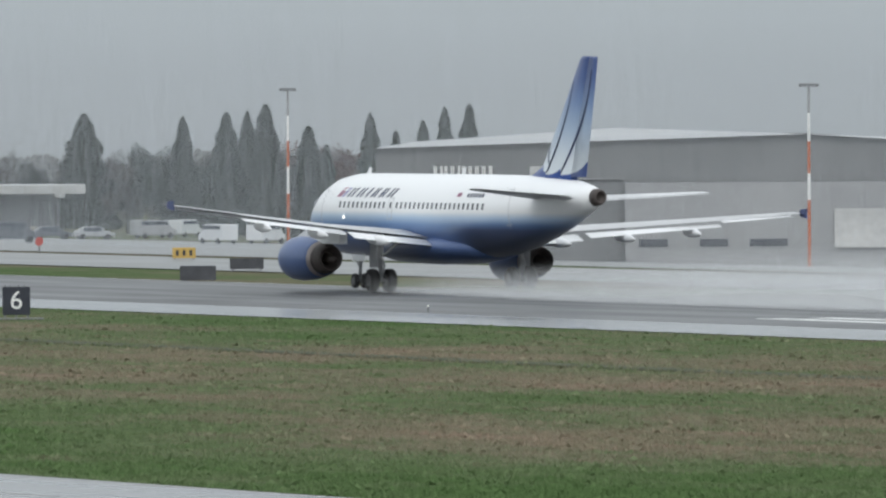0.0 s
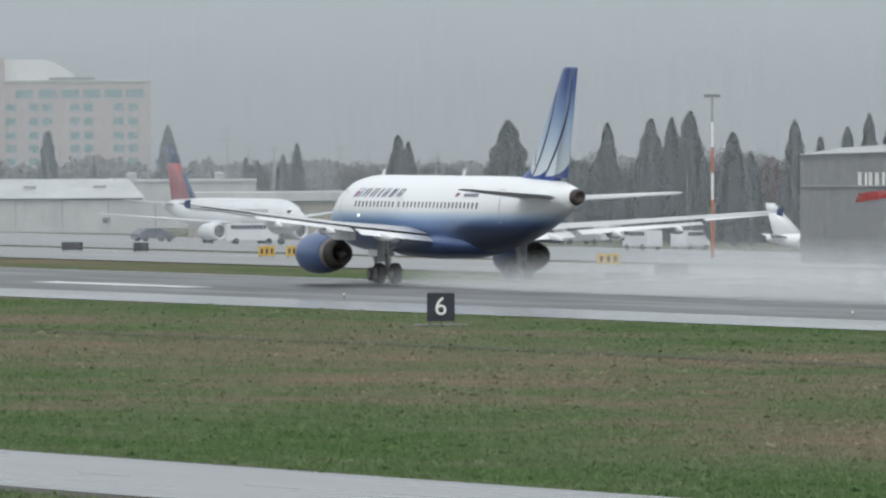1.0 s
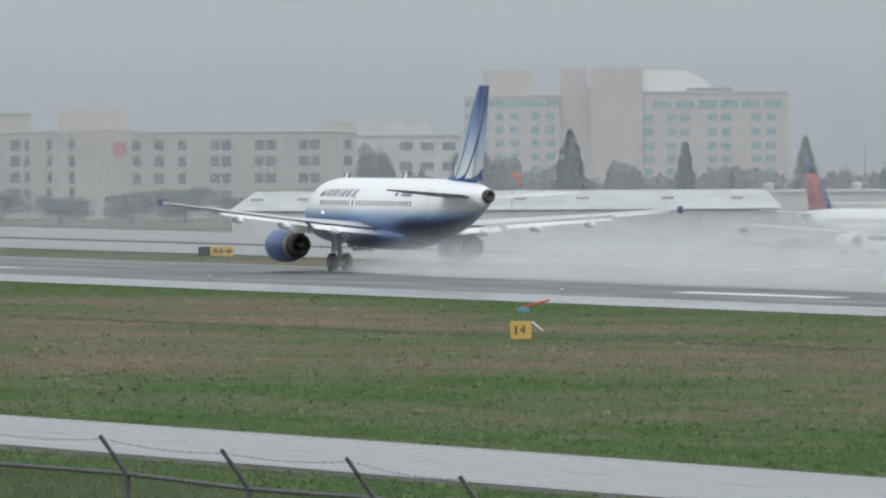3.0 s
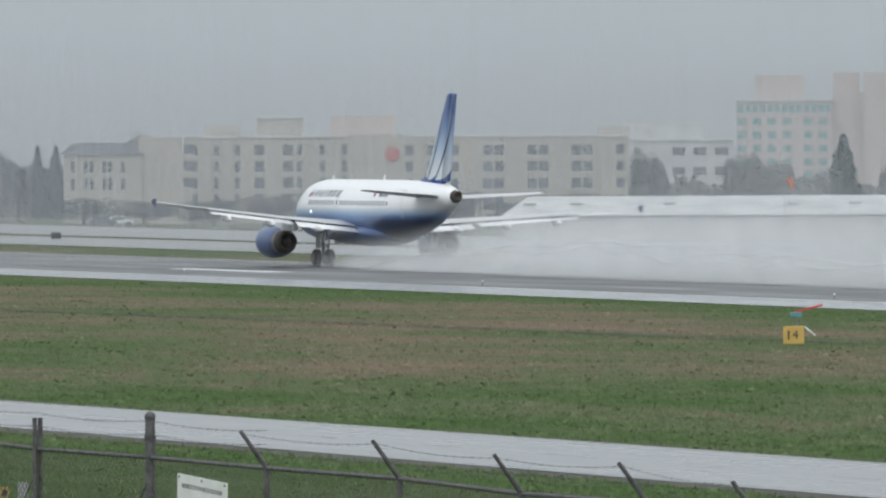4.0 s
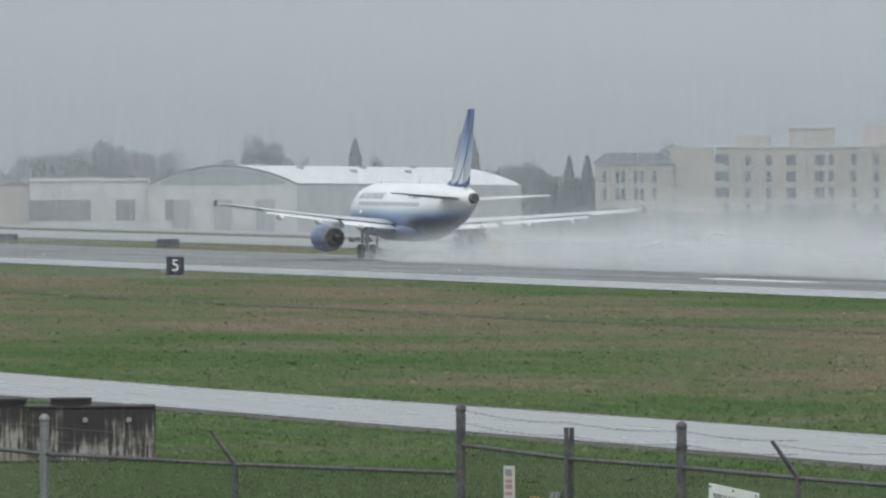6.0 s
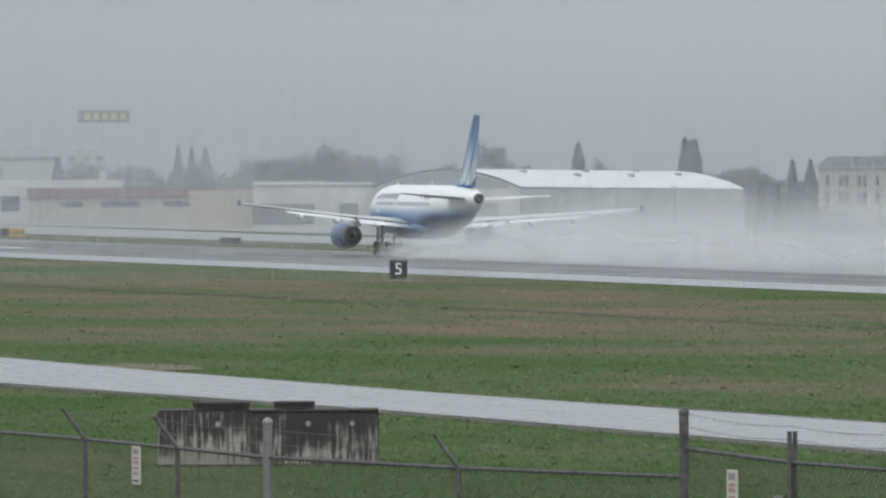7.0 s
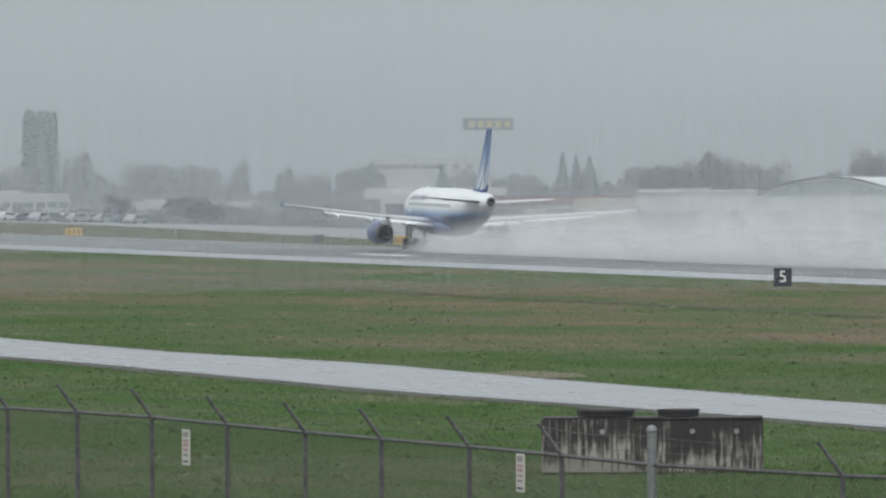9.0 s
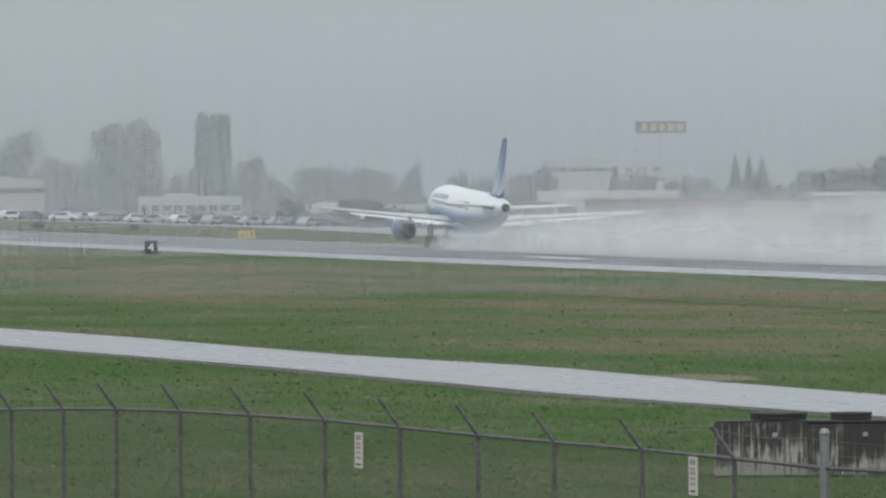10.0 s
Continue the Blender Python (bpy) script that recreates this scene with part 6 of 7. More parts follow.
def striped_mast(bearing, r, top, bands, half):
    p = polar(bearing, r)
    m = thing("flood_mast", facing((p.x, p.y, 0)), "tall red and white banded floodlight mast", "light mast", "apron floodlight masts")
    zs = [lift(p.x)] + bands + [top]
    for i, (a, b) in enumerate(zip(zs, zs[1:])):
        bm = bmesh.new()
        rod(bm, (0, 0, a), (0, 0, b), 0.13 - 0.006 * i, 0.125 - 0.006 * i, 10)
        part("mast_band", bm, ORANGE if i % 2 == 0 and i < len(zs) - 2 else SIGNWHITE if i < len(zs) - 2 else MIDWALL, m)
    bm = bmesh.new()
    box(bm, (0, 0, top), (2 * half, 0.5, 0.14), None, 0.03)
    part("lamp_bar", bm, GREYWALL, m, "dark floodlight crossbar")
    for x in (-0.8, -0.4, 0, 0.4, 0.8):
        bm = bmesh.new()
        box(bm, (x * half, -0.2, top - 0.12), (0.22, 0.25, 0.14), None, 0.02)
        part("floodlight", bm, GREYWALL, m)


striped_mast(23.700, 1000, 9.98, [1.24, 3.51, 5.64, 7.76], 0.71)
striped_mast(26.195, 880, 10.14, [1.65, 3.61, 5.98, 8.06], 0.75)


def lamp_post(bearing, r, top, half, double=False):
    p = polar(bearing, r)
    m = thing("lamp_post", facing((p.x, p.y, 0)), "slim grey car-park lamp post with twin heads", "lamp post", "distant lamp posts")
    bm = bmesh.new()
    rod(bm, (0, 0, lift(p.x)), (0, 0, top), 0.12, 0.07, 8)
    part("pole", bm, MIDWALL, m)
    for z in ((top, top - 1.6) if double else (top,)):
        bm = bmesh.new()
        box(bm, (0, 0, z), (2 * half, 0.1, 0.1))
        part("arm", bm, MIDWALL, m)
        for s in (-1, 1):
            bm = bmesh.new()
            box(bm, (s * half * 0.8, 0, z - 0.06), (half * 0.5, 0.35, 0.16), None, 0.02)
            part("lamp_head", bm, MIDWALL, m)


lamp_post(21.921, 1800, 2.24, 0.85, False)
lamp_post(21.377, 1800, 5.05, 1.11, True)
lamp_post(21.480, 1900, 2.05, 0.81, False)
lamp_post(22.387, 1800, 1.91, 1.02, False)
lamp_post(22.530, 1900, 1.15, 0.54, False)
lamp_post(22.054, 1800, 2.05, 0.34, False)
lamp_post(21.602, 1900, 1.85, 0.54, False)
lamp_post(20.574, 2000, 1.79, 0.94, False)
lamp_post(20.999, 2000, 1.90, 0.57, False)
lamp_post(20.152, 2000, 2.53, 0.76, False)
lamp_post(19.719, 2000, 2.80, 0.76, False)
lamp_post(20.883, 2000, 2.02, 0.76, False)
lamp_post(21.600, 1900, 1.76, 0.36, False)
lamp_post(15.273, 1750, 1.94, 0.50, False)
lamp_post(15.544, 1750, 2.06, 0.41, False)
lamp_post(16.440, 2000, 6.51, 0.57, False)
lamp_post(16.310, 1800, 2.22, 0.34, False)

# limp orange windsock on a slim pole
sock = thing("windsock", facing(polar(19.686, 1420, 0)), "limp orange windsock on a slim pole behind the sheds", "windsock")
bm = bmesh.new()
rod(bm, (0, 0, lift(polar(19.686, 1420).x)), (0, 0, 2.58), 0.06, 0.04, 8)
part("pole", bm, MIDWALL, sock)
bm = bmesh.new()
bmesh.ops.create_circle(bm, segments=16, radius=0.34, matrix=Matrix.Translation((0.40, 0, 2.45)) @ Matrix.Rotation(radians(35), 4, "Y"))
bmesh.ops.create_cone(bm, segments=16, radius1=0.36, radius2=0.34, depth=0.06, matrix=Matrix.Translation((0.40, 0, 2.45)) @ Matrix.Rotation(radians(35), 4, "Y"))
part("hoop", bm, MIDWALL, sock)
bm = bmesh.new()
loft(bm, [[(x + r * math.cos(a), r * math.sin(a), z + 0.4 * r * math.cos(a)) for a in [i * math.pi / 6 for i in range(12)]] for x, z, r in ((0.40, 2.38, 0.36), (0.74, 1.98, 0.30), (0.87, 1.44, 0.24), (0.81, 0.84, 0.16))])
part("sock", bm, plain("orange_fabric", (0.62, 0.17, 0.07), 0.8), sock, "orange fabric sock", True)


# ---- parked aircraft and vehicles on the apron ----
TAILNAVY = plain("navy_tail_paint", (0.05, 0.08, 0.16), 0.4)


def parked_jet(name, p, heading, s, label, fin_a, fin_b, twin_under_wing):
    """A small airliner or business jet; heading in degrees clockwise from +Y, s its scale."""
    jet = thing(name, Matrix.Translation(p) @ Matrix.Rotation(radians(-heading), 4, "Z") @ Matrix.Diagonal((s, s, s, 1)), label, "aircraft", "parked aircraft")
    bm = bmesh.new()
    loft(bm, [ring(y, z - 0.3, rx, rz, 24) for y, z, rx, rz in FUSE])
    part("fuselage", bm, WHITE, jet, "white fuselage", True)

    def fin_slice(z, le, te, t):
        pts = [(t * w, le - q * (le - te), z) for q, w in ((0, 0), (0.25, 1), (1, 0.1))]
        return pts + [(-x, y, zz) for x, y, zz in pts[:0:-1]]
    bm = bmesh.new()
    loft(bm, [fin_slice(5.0, -9.0, -15.3, 0.3), fin_slice(9.7, -13.4, -16.5, 0.16)])
    part("fin", bm, fin_a, jet, "", True)
    bm = bmesh.new()
    loft(bm, [fin_slice(9.7, -13.4, -16.5, 0.16), fin_slice(11.6, -15.0, -17.0, 0.1)])
    part("fin_tip", bm, fin_b, jet, "", True)
    if fin_a is not fin_b:
        bm = bmesh.new()
        loft(bm, [fin_slice(5.0, -8.95, -12.9, 0.31), fin_slice(8.7, -12.42, -13.5, 0.19)])
        part("fin_flash", bm, fin_b, jet, "navy flash on the fin", True)
    for side in (-1, 1):
        bm = bmesh.new()
        loft(bm, [section(side * x, le, te, z, 0.1) for x, le, te, z in ((0.5, -12.4, -16.0, 4.7), (6.1, -15.6, -17.0, 5.3))])
        part("tailplane", bm, WHITE, jet, "", True)
        bm = bmesh.new()
        loft(bm, [section(side * x, wing_line(x)[0], wing_line(x)[1], wing_line(x)[2] - 0.3, 0.12) for x in (1.0, 6.4, 16.5)])
        part("wing", bm, WINGGREY, jet, "", True)
        x, y, z = (side * 5.6, 4.0, 1.6) if twin_under_wing else (side * 2.7, -8.2, 4.3)
        bm = bmesh.new()
        loft(bm, [[(x + r * math.cos(a), yy, z + r * math.sin(a)) for a in [i * math.pi / 10 for i in range(20)]] for yy, r in ((y + 1.2, 0.78), (y + 2.1, 0.8), (y + 2.2, 0.95), (y + 1, 1.12), (y - 1.2, 1.0), (y - 2.2, 0.7))])
        part("engine", bm, WHITE, jet, "", True)
        bm = bmesh.new()
        rod(bm, (x, y + 1.7, z), (x, y + 1.75, z), 0.79, None, 20)
        part("fan", bm, GREYGLASS, jet, "dark fan face")
        bm = bmesh.new()
        rod(bm, (side * 3.8, 0, 0.55), (side * 3.8, 0, 2.8), 0.14, None, 8)
        rod(bm, (side * 3.8 - 0.5, 0, 0.55), (side * 3.8 + 0.5, 0, 0.55), 0.55, None, 16)
        part("main_gear", bm, DARK, jet)
    bm = bmesh.new()
    rod(bm, (0, 11, 0.4), (0, 11, 2.2), 0.1, None, 8)
    rod(bm, (-0.3, 11, 0.4), (0.3, 11, 0.4), 0.38, None, 14)
    part("nose_gear", bm, DARK, jet)
    bm = bmesh.new()
    for side in (-1, 1):
        box(bm, (side * 0.62, 14.35, 3.95), (0.9, 0.5, 0.4), Matrix.Identity(4), 0.05)
    part("flight_deck_window", bm, GLASS_DARK, jet)
    for side in (-1, 1):
        bm = bmesh.new()
        box(bm, (0, 0, 0), (0.05, 0.26, 0.34))
        g0 = None
        for i in range(30):
            y = 10.8 - i * 0.62
            zc, hw, hz = body_half(y)
            m = Matrix.Translation((side * (hw * 0.965 + 0.01), y, 4.05))
            if g0 is None:
                g0 = part("cabin_window", bm, GREYMET, jet)
                g0.matrix_basis = m
            else:
                share(g0, "cabin_window", m, jet)
    return jet


parked_jet("parked_airliner", (446.5, 1138.6, -4.99), 171.4, 0.85, "white parked airliner with a navy and red tail", plain("dull_red_tail", (0.40, 0.07, 0.07), 0.4), TAILNAVY, True)
parked_jet("parked_business_jet", (441.2, 892.9, -4.84), 101.3, 0.32, "small white parked business jet", WHITE, WHITE, False)
parked_jet("parked_business_jet", (449.8, 994.0, -5.09), 104.3, 0.45, "white parked business jet beside the hangar", WHITE, WHITE, False)

CARWHITE = surface("white_car_paint", (0.62, 0.63, 0.64), (0.72, 0.73, 0.74), 0.5, 0.3)
CARGREY = surface("silver_car_paint", (0.30, 0.31, 0.33), (0.40, 0.41, 0.42), 0.5, 0.3)
CARDARK = surface("dark_car_paint", (0.06, 0.07, 0.09), (0.10, 0.11, 0.13), 0.5, 0.3)


def vehicle(kind, p, heading, paint, label):
    L, W, H = {"van": (5.2, 2.0, 2.1), "car": (4.5, 1.8, 1.45), "truck": (7.5, 2.4, 3.0)}[kind]
    v = thing("parked_" + kind, Matrix.Translation(p) @ Matrix.Rotation(radians(-heading), 4, "Z"), label, "van" if kind == "van" else kind, "parked vehicles")
    bm = bmesh.new()
    if kind == "car":
        prof = [(-L / 2, 0.35), (L / 2, 0.35), (L / 2, 0.75), (L * 0.27, 0.9), (L * 0.12, H), (-L * 0.25, H), (-L * 0.42, 0.95), (-L / 2, 0.85)]
    elif kind == "van":
        prof = [(-L / 2, 0.4), (L / 2, 0.4), (L / 2, 0.95), (L * 0.36, 1.15), (L * 0.24, H), (-L / 2, H)]
    else:
        prof = [(-L / 2, 0.6), (L / 2, 0.6), (L / 2, 1.5), (L * 0.42, 2.4), (L * 0.22, 2.4), (L * 0.2, H), (-L / 2, H)]
    lo = [bm.verts.new((-W / 2, y, z)) for y, z in prof]
    hi = [bm.verts.new((W / 2, y, z)) for y, z in prof]
    k = len(prof)
    for i in range(k):
        bm.faces.new((lo[i], lo[(i + 1) % k], hi[(i + 1) % k], hi[i]))
    bm.faces.new(lo[::-1])
    bm.faces.new(hi)
    bmesh.ops.bevel(bm, geom=bm.edges[:], offset=0.06, segments=1, affect="EDGES")
    part("body", bm, paint, v)
    for side in (-1, 1):
        bm = bmesh.new()
        zc = H - 0.33 if kind != "truck" else 1.95
        y0, y1 = (-L * 0.3, L * 0.14) if kind == "car" else (-L * 0.42, L * 0.27) if kind == "van" else (L * 0.24, L * 0.4)
        box(bm, (side * W / 2, (y0 + y1) / 2, zc), (0.04, y1 - y0, 0.42))
        part("side_window", bm, GLASS_DARK, v)
        for y in (-L * 0.32, L * 0.32):
            bm = bmesh.new()
            rod(bm, (side * (W / 2 - 0.2), y, 0.33), (side * (W / 2 + 0.01), y, 0.33), 0.33, None, 14)
            part("wheel", bm, DARK, v)
    return v


for kind, p, turn, paint, label in (
    ("van", (565.0, 1318.0, -7.77), 51.2, CARWHITE, "white van parked on the apron edge"),
    ("van", (506.4, 1172.3, -6.55), -6.6, CARWHITE, "white service van parked on the apron"),
    ("van", (517.1, 1184.0, -6.77), 53.6, CARWHITE, "white service van parked on the apron"),
    ("van", (545.1, 1280.8, -7.36), 83.1, CARGREY, "silver van parked on the apron edge"),
    ("car", (509.6, 1226.3, -6.62), 102.6, CARDARK, "dark car parked on the apron edge"),
    ("car", (519.4, 1237.4, -6.82), 102.8, CARGREY, "silver car parked on the apron edge"),
    ("van", (451.9, 1097.6, -5.16), 107.4, CARDARK, "dark van parked on the apron edge"),
    ("van", (443.3, 1125.9, -4.90), 106.5, CARWHITE, "white baggage van beside the airliner"),
    ("car", (449.1, 1168.7, -5.07), 81.0, CARDARK, "dark car beside the shed"),
    ("car", (542.4, 1840.8, -7.30), 96.4, CARDARK, "dark car parked by the taxiway"),
    ("car", (548.4, 1851.5, -7.43), 96.5, CARWHITE, "white car parked by the taxiway"),
    ("truck", (585.4, 3150.1, -8.19), 95.5, CARWHITE, "white trailer truck in the car park"),
    ("truck", (621.6, 3555.1, -8.61), 94.9, CARWHITE, "white trailer truck in the car park"),
):
    vehicle(kind, p, turn, paint, label)

# car park far down the field
protos = [vehicle("car", (0, 0, -60), 0, c, l) for c, l in ((CARWHITE, "white car in the distant car park"), (CARGREY, "silver car in the distant car park"), (CARDARK, "dark car in the distant car park"))]
rng = random.Random(5)
n = 0
for row, r in enumerate((1840, 1960, 2090, 2230)):
    for i in range(20):
        if rng.random() < 0.3:
            continue
        b = 9.45 + i * 0.088 + rng.uniform(-0.035, 0.035) + row * 0.03
        p = polar(b, r + rng.uniform(-30, 30))
        m = Matrix.Translation((p.x, p.y, lift(p.x))) @ Matrix.Rotation(radians(-b - 80 + rng.uniform(-35, 60)), 4, "Z")
        if n < 3:
            protos[n].matrix_world = m
        else:
            copy_thing(protos[rng.choice((0, 1, 1, 2, 2))], m)
        n += 1

FADEDRED = plain("faded_red_board", (0.46, 0.12, 0.11), 0.5)
# round red apron markers on short posts
for p in ((307.0, 740.9, -0.81), (298.2, 719.7, -0.60)):
    s = thing("round_marker", facing(p), "round red marker board on a short post", "marker")
    bm = bmesh.new()
    rod(bm, (0, 0, 0), (0, 0, 0.5), 0.04, None, 8)
    part("post", bm, STEEL, s)
    bm = bmesh.new()
    rod(bm, (0, -0.03, 0.75), (0, 0.03, 0.75), 0.26, None, 20)
    part("disc", bm, FADEDRED, s)


# ---- spray thrown up behind the wheels and engines ----
def spray_mat():
    m, n, l, bsdf = nodes_of("water_spray")
    co, g = n.new("ShaderNodeTexCoord"), n.new("ShaderNodeNewGeometry")
    sp = n.new("ShaderNodeSeparateXYZ")
    l.new(co.outputs["Object"], sp.inputs[0])

    def math_node(op, a, b=None, clamp=False):
        q = n.new("ShaderNodeMath")
        q.operation, q.use_clamp = op, clamp
        for i, v in enumerate((a, b)):
            if v is None:
                continue
            if isinstance(v, (int, float)):
                q.inputs[i].default_value = v
            else:
                l.new(v, q.inputs[i])
        return q.outputs[0]

    back = math_node("MULTIPLY", sp.outputs["Y"], -1.0)
    # height of the plume: quick rise, then slow growth
    rise = math_node("SUBTRACT", 1.0, math_node("POWER", 2.718, math_node("MULTIPLY", back, -1 / 50.0)))
    top = math_node("ADD", math_node("MULTIPLY", rise, 6.0), 0.7)
    # the water stands deeper farther down the runway, and the plume grows with it
    wp, deep = n.new("ShaderNodeSeparateXYZ"), n.new("ShaderNodeMapRange")
    l.new(g.outputs["Position"], wp.inputs[0])
    deep.inputs["From Min"].default_value, deep.inputs["From Max"].default_value = 430, 700
    deep.inputs["To Min"].default_value, deep.inputs["To Max"].default_value = 0.45, 1.05
    l.new(wp.outputs["Y"], deep.inputs["Value"])
    rel = math_node("DIVIDE", sp.outputs["Z"], math_node("MULTIPLY", top, deep.outputs[0]))
    noise1 = n.new("ShaderNodeTexNoise")
    mp = n.new("ShaderNodeMapping")
    mp.inputs["Scale"].default_value = (0.22, 0.035, 0.16)
    l.new(g.outputs["Position"], mp.inputs["Vector"])
    l.new(mp.outputs[0], noise1.inputs["Vector"])
    noise1.inputs["Scale"].default_value, noise1.inputs["Detail"].default_value, noise1.inputs["Roughness"].default_value = 1.0, 3, 0.5
    wob = math_node("MULTIPLY", math_node("SUBTRACT", noise1.outputs["Fac"], 0.5), 0.75)
    fall = math_node("SUBTRACT", 1.0, math_node("ADD", rel, wob), True)
    fall = math_node("POWER", fall, 1.25)
    start = math_node("POWER", math_node("DIVIDE", back, 14.0, True), 0.65)
    end = math_node("SUBTRACT", 1.0, math_node("DIVIDE", back, 520.0), True)
    thick = n.new("ShaderNodeMapRange")
    thick.inputs["From Min"].default_value, thick.inputs["From Max"].default_value = 520, 980
    thick.inputs["To Min"].default_value, thick.inputs["To Max"].default_value = 0.40, 0.58
    l.new(wp.outputs["Y"], thick.inputs["Value"])
    alpha = math_node("MULTIPLY", math_node("MULTIPLY", fall, start), math_node("MULTIPLY", end, thick.outputs[0]), True)
    tr, df, tl, mx, mm = (n.new("ShaderNode" + k) for k in ("BsdfTransparent", "BsdfDiffuse", "BsdfTranslucent", "MixShader", "MixShader"))
    df.inputs["Color"].default_value = tl.inputs["Color"].default_value = (0.93, 0.94, 0.95, 1)
    l.new(df.outputs[0], mx.inputs[1]), l.new(tl.outputs[0], mx.inputs[2])
    mx.inputs["Fac"].default_value = 0.45
    l.new(alpha, mm.inputs["Fac"]), l.new(tr.outputs[0], mm.inputs[1]), l.new(mx.outputs[0], mm.inputs[2])
    l.new(mm.outputs[0], n["Material Output"].inputs["Surface"])
    return m


SPRAY = spray_mat()
spray = thing("water_spray", Matrix(), "pale water spray thrown up behind the airliner's wheels", "spray")
for x, y0 in ((-7.5, -15.0), (-5.5, 1.8), (-4.95, 1.0), (-4.0, -1.5), (1.0, -1.0), (4.6, -1.0), (9.5, -6.0)):
    bm = bmesh.new()
    prev = None
    for i in range(53):
        back = 260 * (i / 52) ** 1.6
        hgt = 1.2 + 10.5 * (1 - math.exp(-back / 45.0))
        lean = x + 0.03 * back * (1 if x > 0 else -1) * 0.4 + 0.5 * math.sin(back * 0.11 + x)
        now = (bm.verts.new((lean, -back, 0.02)), bm.verts.new((lean + 0.25 * math.sin(back * 0.2), -back, hgt)))
        if prev:
            bm.faces.new((prev[0], now[0], now[1], prev[1]))
        prev = now
    sh = part("spray_curtain", bm, SPRAY, spray)
    sh.matrix_basis = Matrix.Translation((0, y0, 0))


# ---- haze: added veils of tall thin slivers that imitate rain mist over what stands behind them ----
def haze_mat():
    m, n, l, bsdf = nodes_of("haze_slivers")
    df, tl, mx = (n.new("ShaderNode" + k) for k in ("BsdfDiffuse", "BsdfTranslucent", "MixShader"))
    df.inputs["Color"].default_value = tl.inputs["Color"].default_value = (0.60, 0.637, 0.675, 1)
    mx.inputs["Fac"].default_value = 0.5
    l.new(df.outputs[0], mx.inputs[1]), l.new(tl.outputs[0], mx.inputs[2])
    l.new(mx.outputs[0], n["Material Output"].inputs["Surface"])
    return m


HAZE = haze_mat()


def haze_veil(r, cover, seed, thin=1.0, count=52000, b0=8.6, b1=28.0):
    """Slivers at distance r, standing in for haze, that hide the share cover of what lies low beyond, thin times that
    beyond bearing 16.
    """
    rng = np.random.default_rng(seed)
    step = radians(b1 - b0) / count
    b = radians(b0) + (np.arange(count) + rng.uniform(0, 1, count)) * step
    d = r + rng.uniform(-25, 25, count)
    share_here = cover * np.interp(np.degrees(b), (12.5, 16.0), (1.0, thin))
    half = 0.5 * d * step * share_here * rng.uniform(0.8, 1.2, count) * 1.15
    x, y = d * np.sin(b), d * np.cos(b)
    base = np.interp(x, [q[0] for q in FALL], [q[1] for q in FALL]) - 0.2
    top = rng.uniform(95, 125, count)
    lean = rng.uniform(-22, 22, count)
    v = np.zeros((count, 3, 3))
    for i, (sg, z, off) in enumerate(((-1, base, 0), (1, base, 0), (0, top, lean))):
        v[:, i] = np.stack((x + (sg * half + off) * np.cos(b), y - (sg * half + off) * np.sin(b), z), 1)
    me = bpy.data.meshes.new("rain")
    me.from_pydata(v.reshape(-1, 3).tolist(), [], np.arange(3 * count).reshape(-1, 3).tolist())
    me.materials.append(HAZE)
    tagged(new("rain", me), "fine grey slivers standing in for rain haze over the airfield", "rain", kind="stuff")


for seed, (r, cover, thin) in enumerate(((820, 0.11, 1.0), (1130, 0.21, 1.0), (1600, 0.15, 0.9), (1860, 0.15, 0.8), (2160, 0.24, 0.35), (2430, 0.26, 0.2))):
    haze_veil(r, cover, 50 + seed, thin)


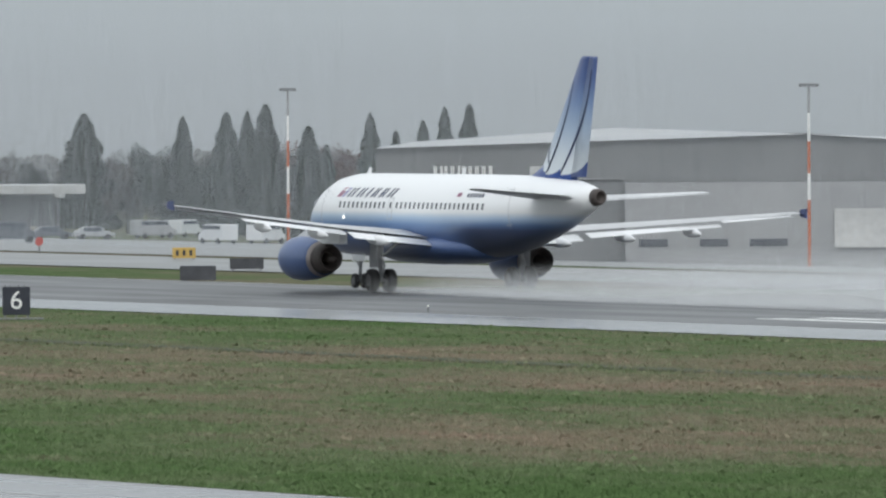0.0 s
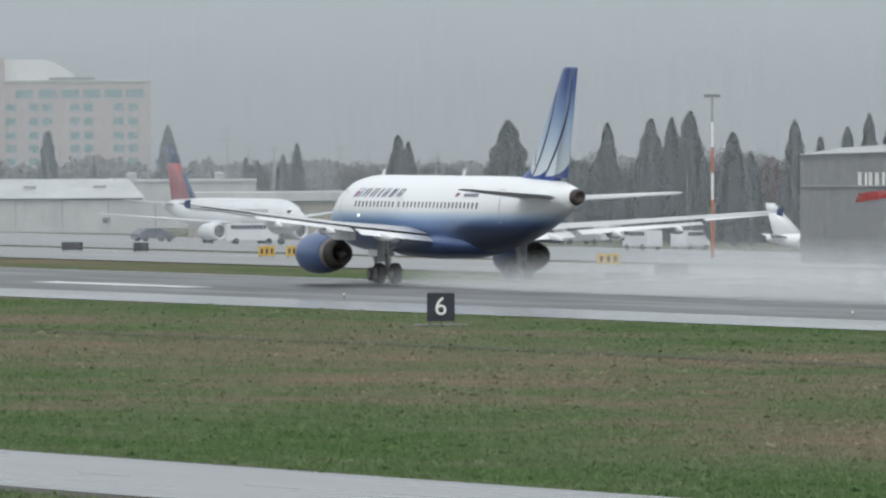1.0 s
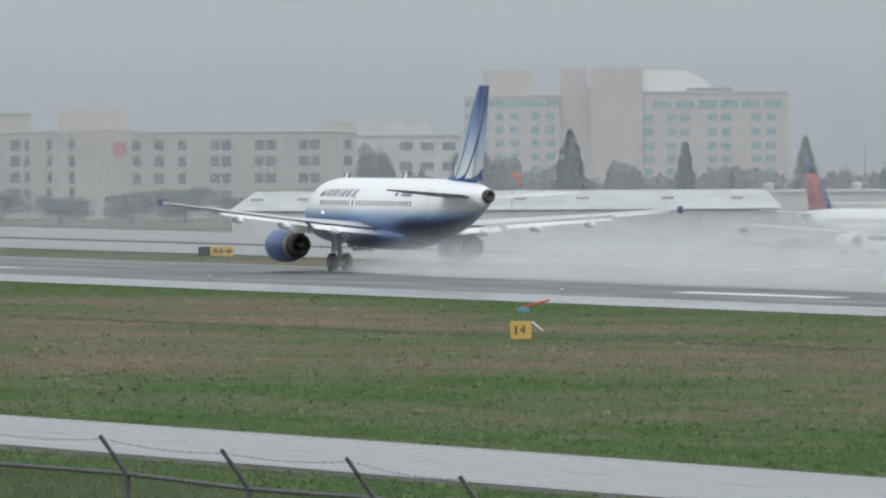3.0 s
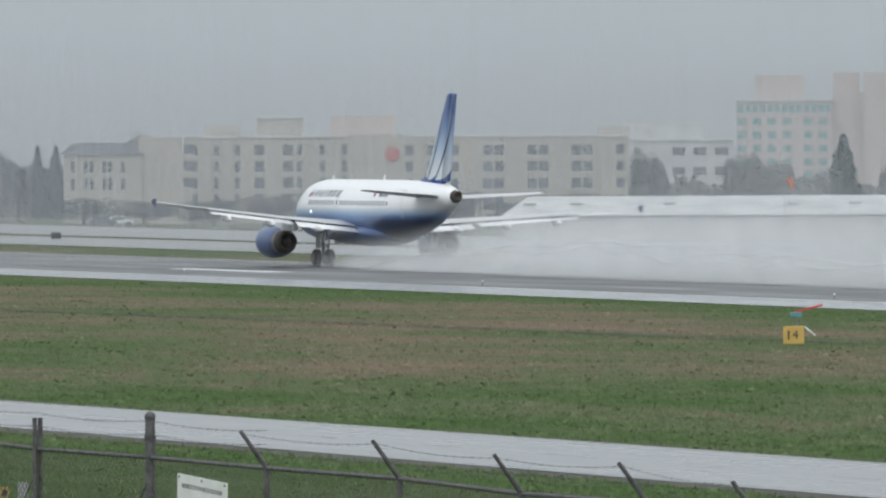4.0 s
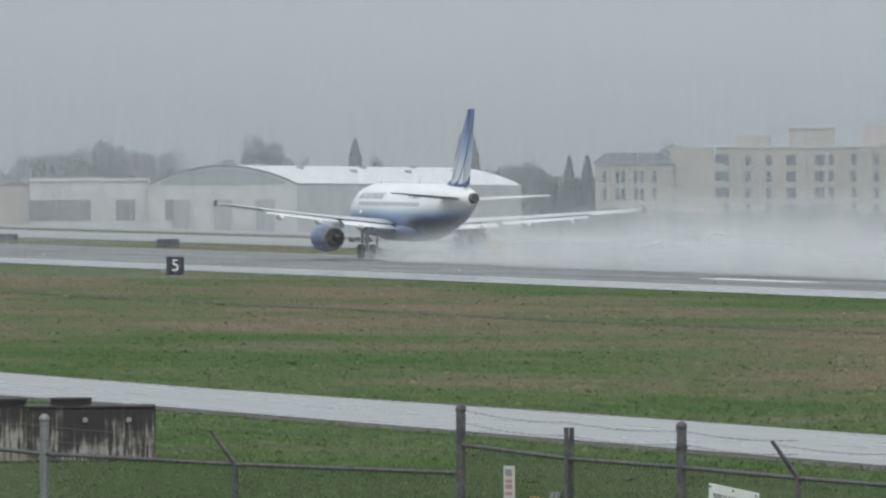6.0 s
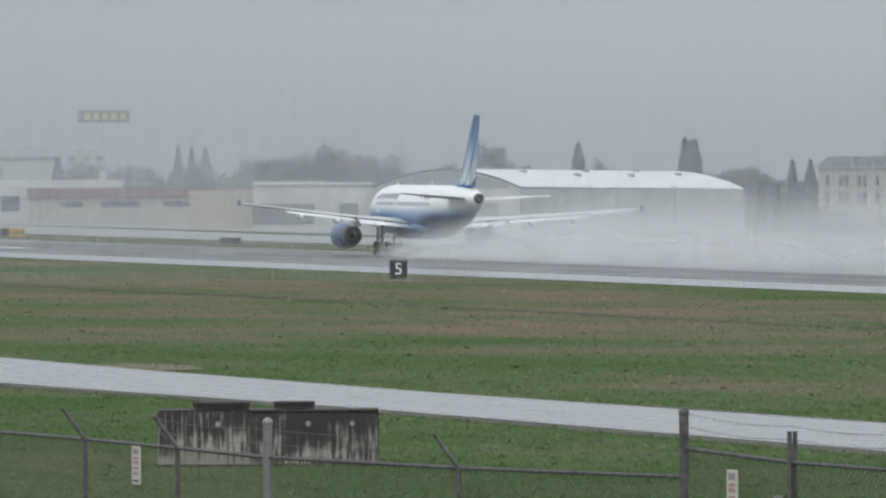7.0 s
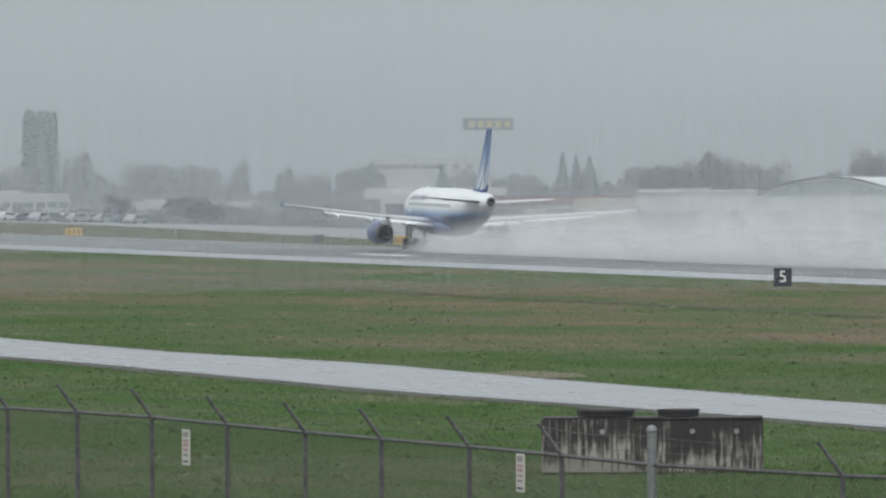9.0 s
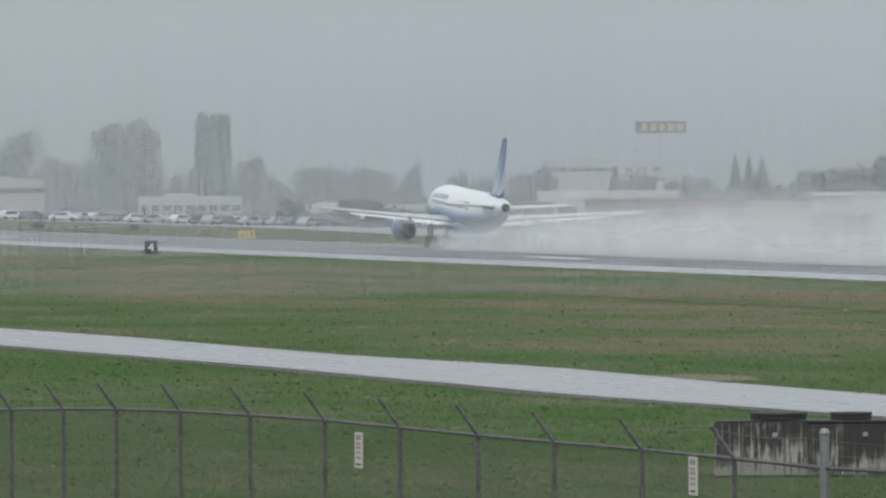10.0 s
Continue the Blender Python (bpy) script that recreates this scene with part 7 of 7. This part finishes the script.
# ---- grass tufts over the infield and the near verge ----
def grass_tufts(name, count, seed, h0, h1, w0, w1):
    rng = np.random.default_rng(seed)
    b = np.radians(rng.uniform(9.4, 26.8, count * 2))
    inv = rng.uniform(1 / 900.0, 1 / 235.0, count * 2)
    r = 1 / inv
    x, y = r * np.sin(b), r * np.cos(b)
    ok = (x > 60) & (x < 211) & ((x > road_x(y, 0) + 0.3) | (x < road_x(y, 1) - 0.9))
    x, y = x[ok][:count], y[ok][:count]
    k = len(x)
    blades = 3
    v = np.zeros((k, blades, 3, 3))
    for j in range(blades):
        a = rng.uniform(0, 2 * np.pi, k)
        w = rng.uniform(w0, w1, k)
        h = rng.uniform(h0, h1, k)
        ox, oy = rng.normal(0, w1, k), rng.normal(0, w1 * 2, k)
        lx, ly = rng.normal(0, 0.5, k) * h, rng.normal(0, 0.5, k) * h
        v[:, j, 0] = np.stack((x + ox - w * np.cos(a), y + oy - w * np.sin(a), np.full(k, -0.04)), 1)
        v[:, j, 1] = np.stack((x + ox + w * np.cos(a), y + oy + w * np.sin(a), np.full(k, -0.04)), 1)
        v[:, j, 2] = np.stack((x + ox + lx, y + oy + ly, h), 1)
    v = v.reshape(-1, 3)
    me = bpy.data.meshes.new(name)
    nf = len(v) // 3
    me.vertices.add(len(v))
    me.vertices.foreach_set("co", v.ravel())
    me.loops.add(len(v))
    me.loops.foreach_set("vertex_index", np.arange(len(v), dtype=np.int32))
    me.polygons.add(nf)
    me.polygons.foreach_set("loop_start", np.arange(0, len(v), 3, dtype=np.int32))
    me.update(calc_edges=True)
    me.validate()
    me.materials.append(BLADES)
    return tagged(new(name, me), "short uneven tufts of wet winter grass", "grass", kind="stuff")


grass_tufts("grass_tufts", 210000, 31, 0.03, 0.11, 0.010, 0.034)
grass_tufts("weed_clumps", 9000, 32, 0.03, 0.10, 0.08, 0.26)


# ---- what moves ----
def motions():
    # seconds, metres by which the roll runs ahead of an even acceleration, nose-up degrees
    times = (0, 0.5, 1, 1.5, 2, 2.5, 3, 4.5, 5, 5.5, 6, 7.5, 8, 8.5, 9, 9.5, 10)
    ahead = (4.6, 5.02, 5.35, 5.05, 4.82, 4.95, 5.5, 6.6, 6.8, 7.2, 7.8, 9.4, 9.8, 10.3, 10.6, 11.0, 10.4)
    nose_up = (0, 0, 0, 0, 0, 0, 0, 0, 0, 0, 0, 0, 0, 0.05, 0.5, 1.32, 2.45)
    rows, wash = [], []
    for i in range(41):
        t = i * 0.25
        y = 533.25 + 53.0 * t + 0.89 * t * t + float(np.interp(t, times, ahead))
        rows.append((t, pose(244.85, y, 0.012, float(np.interp(t, times, nose_up)), BANK, 0)))
        wash.append((t, pose(244.85, y, 0.012)))
    walk(airliner, rows)
    walk(spray, wash)


motions()
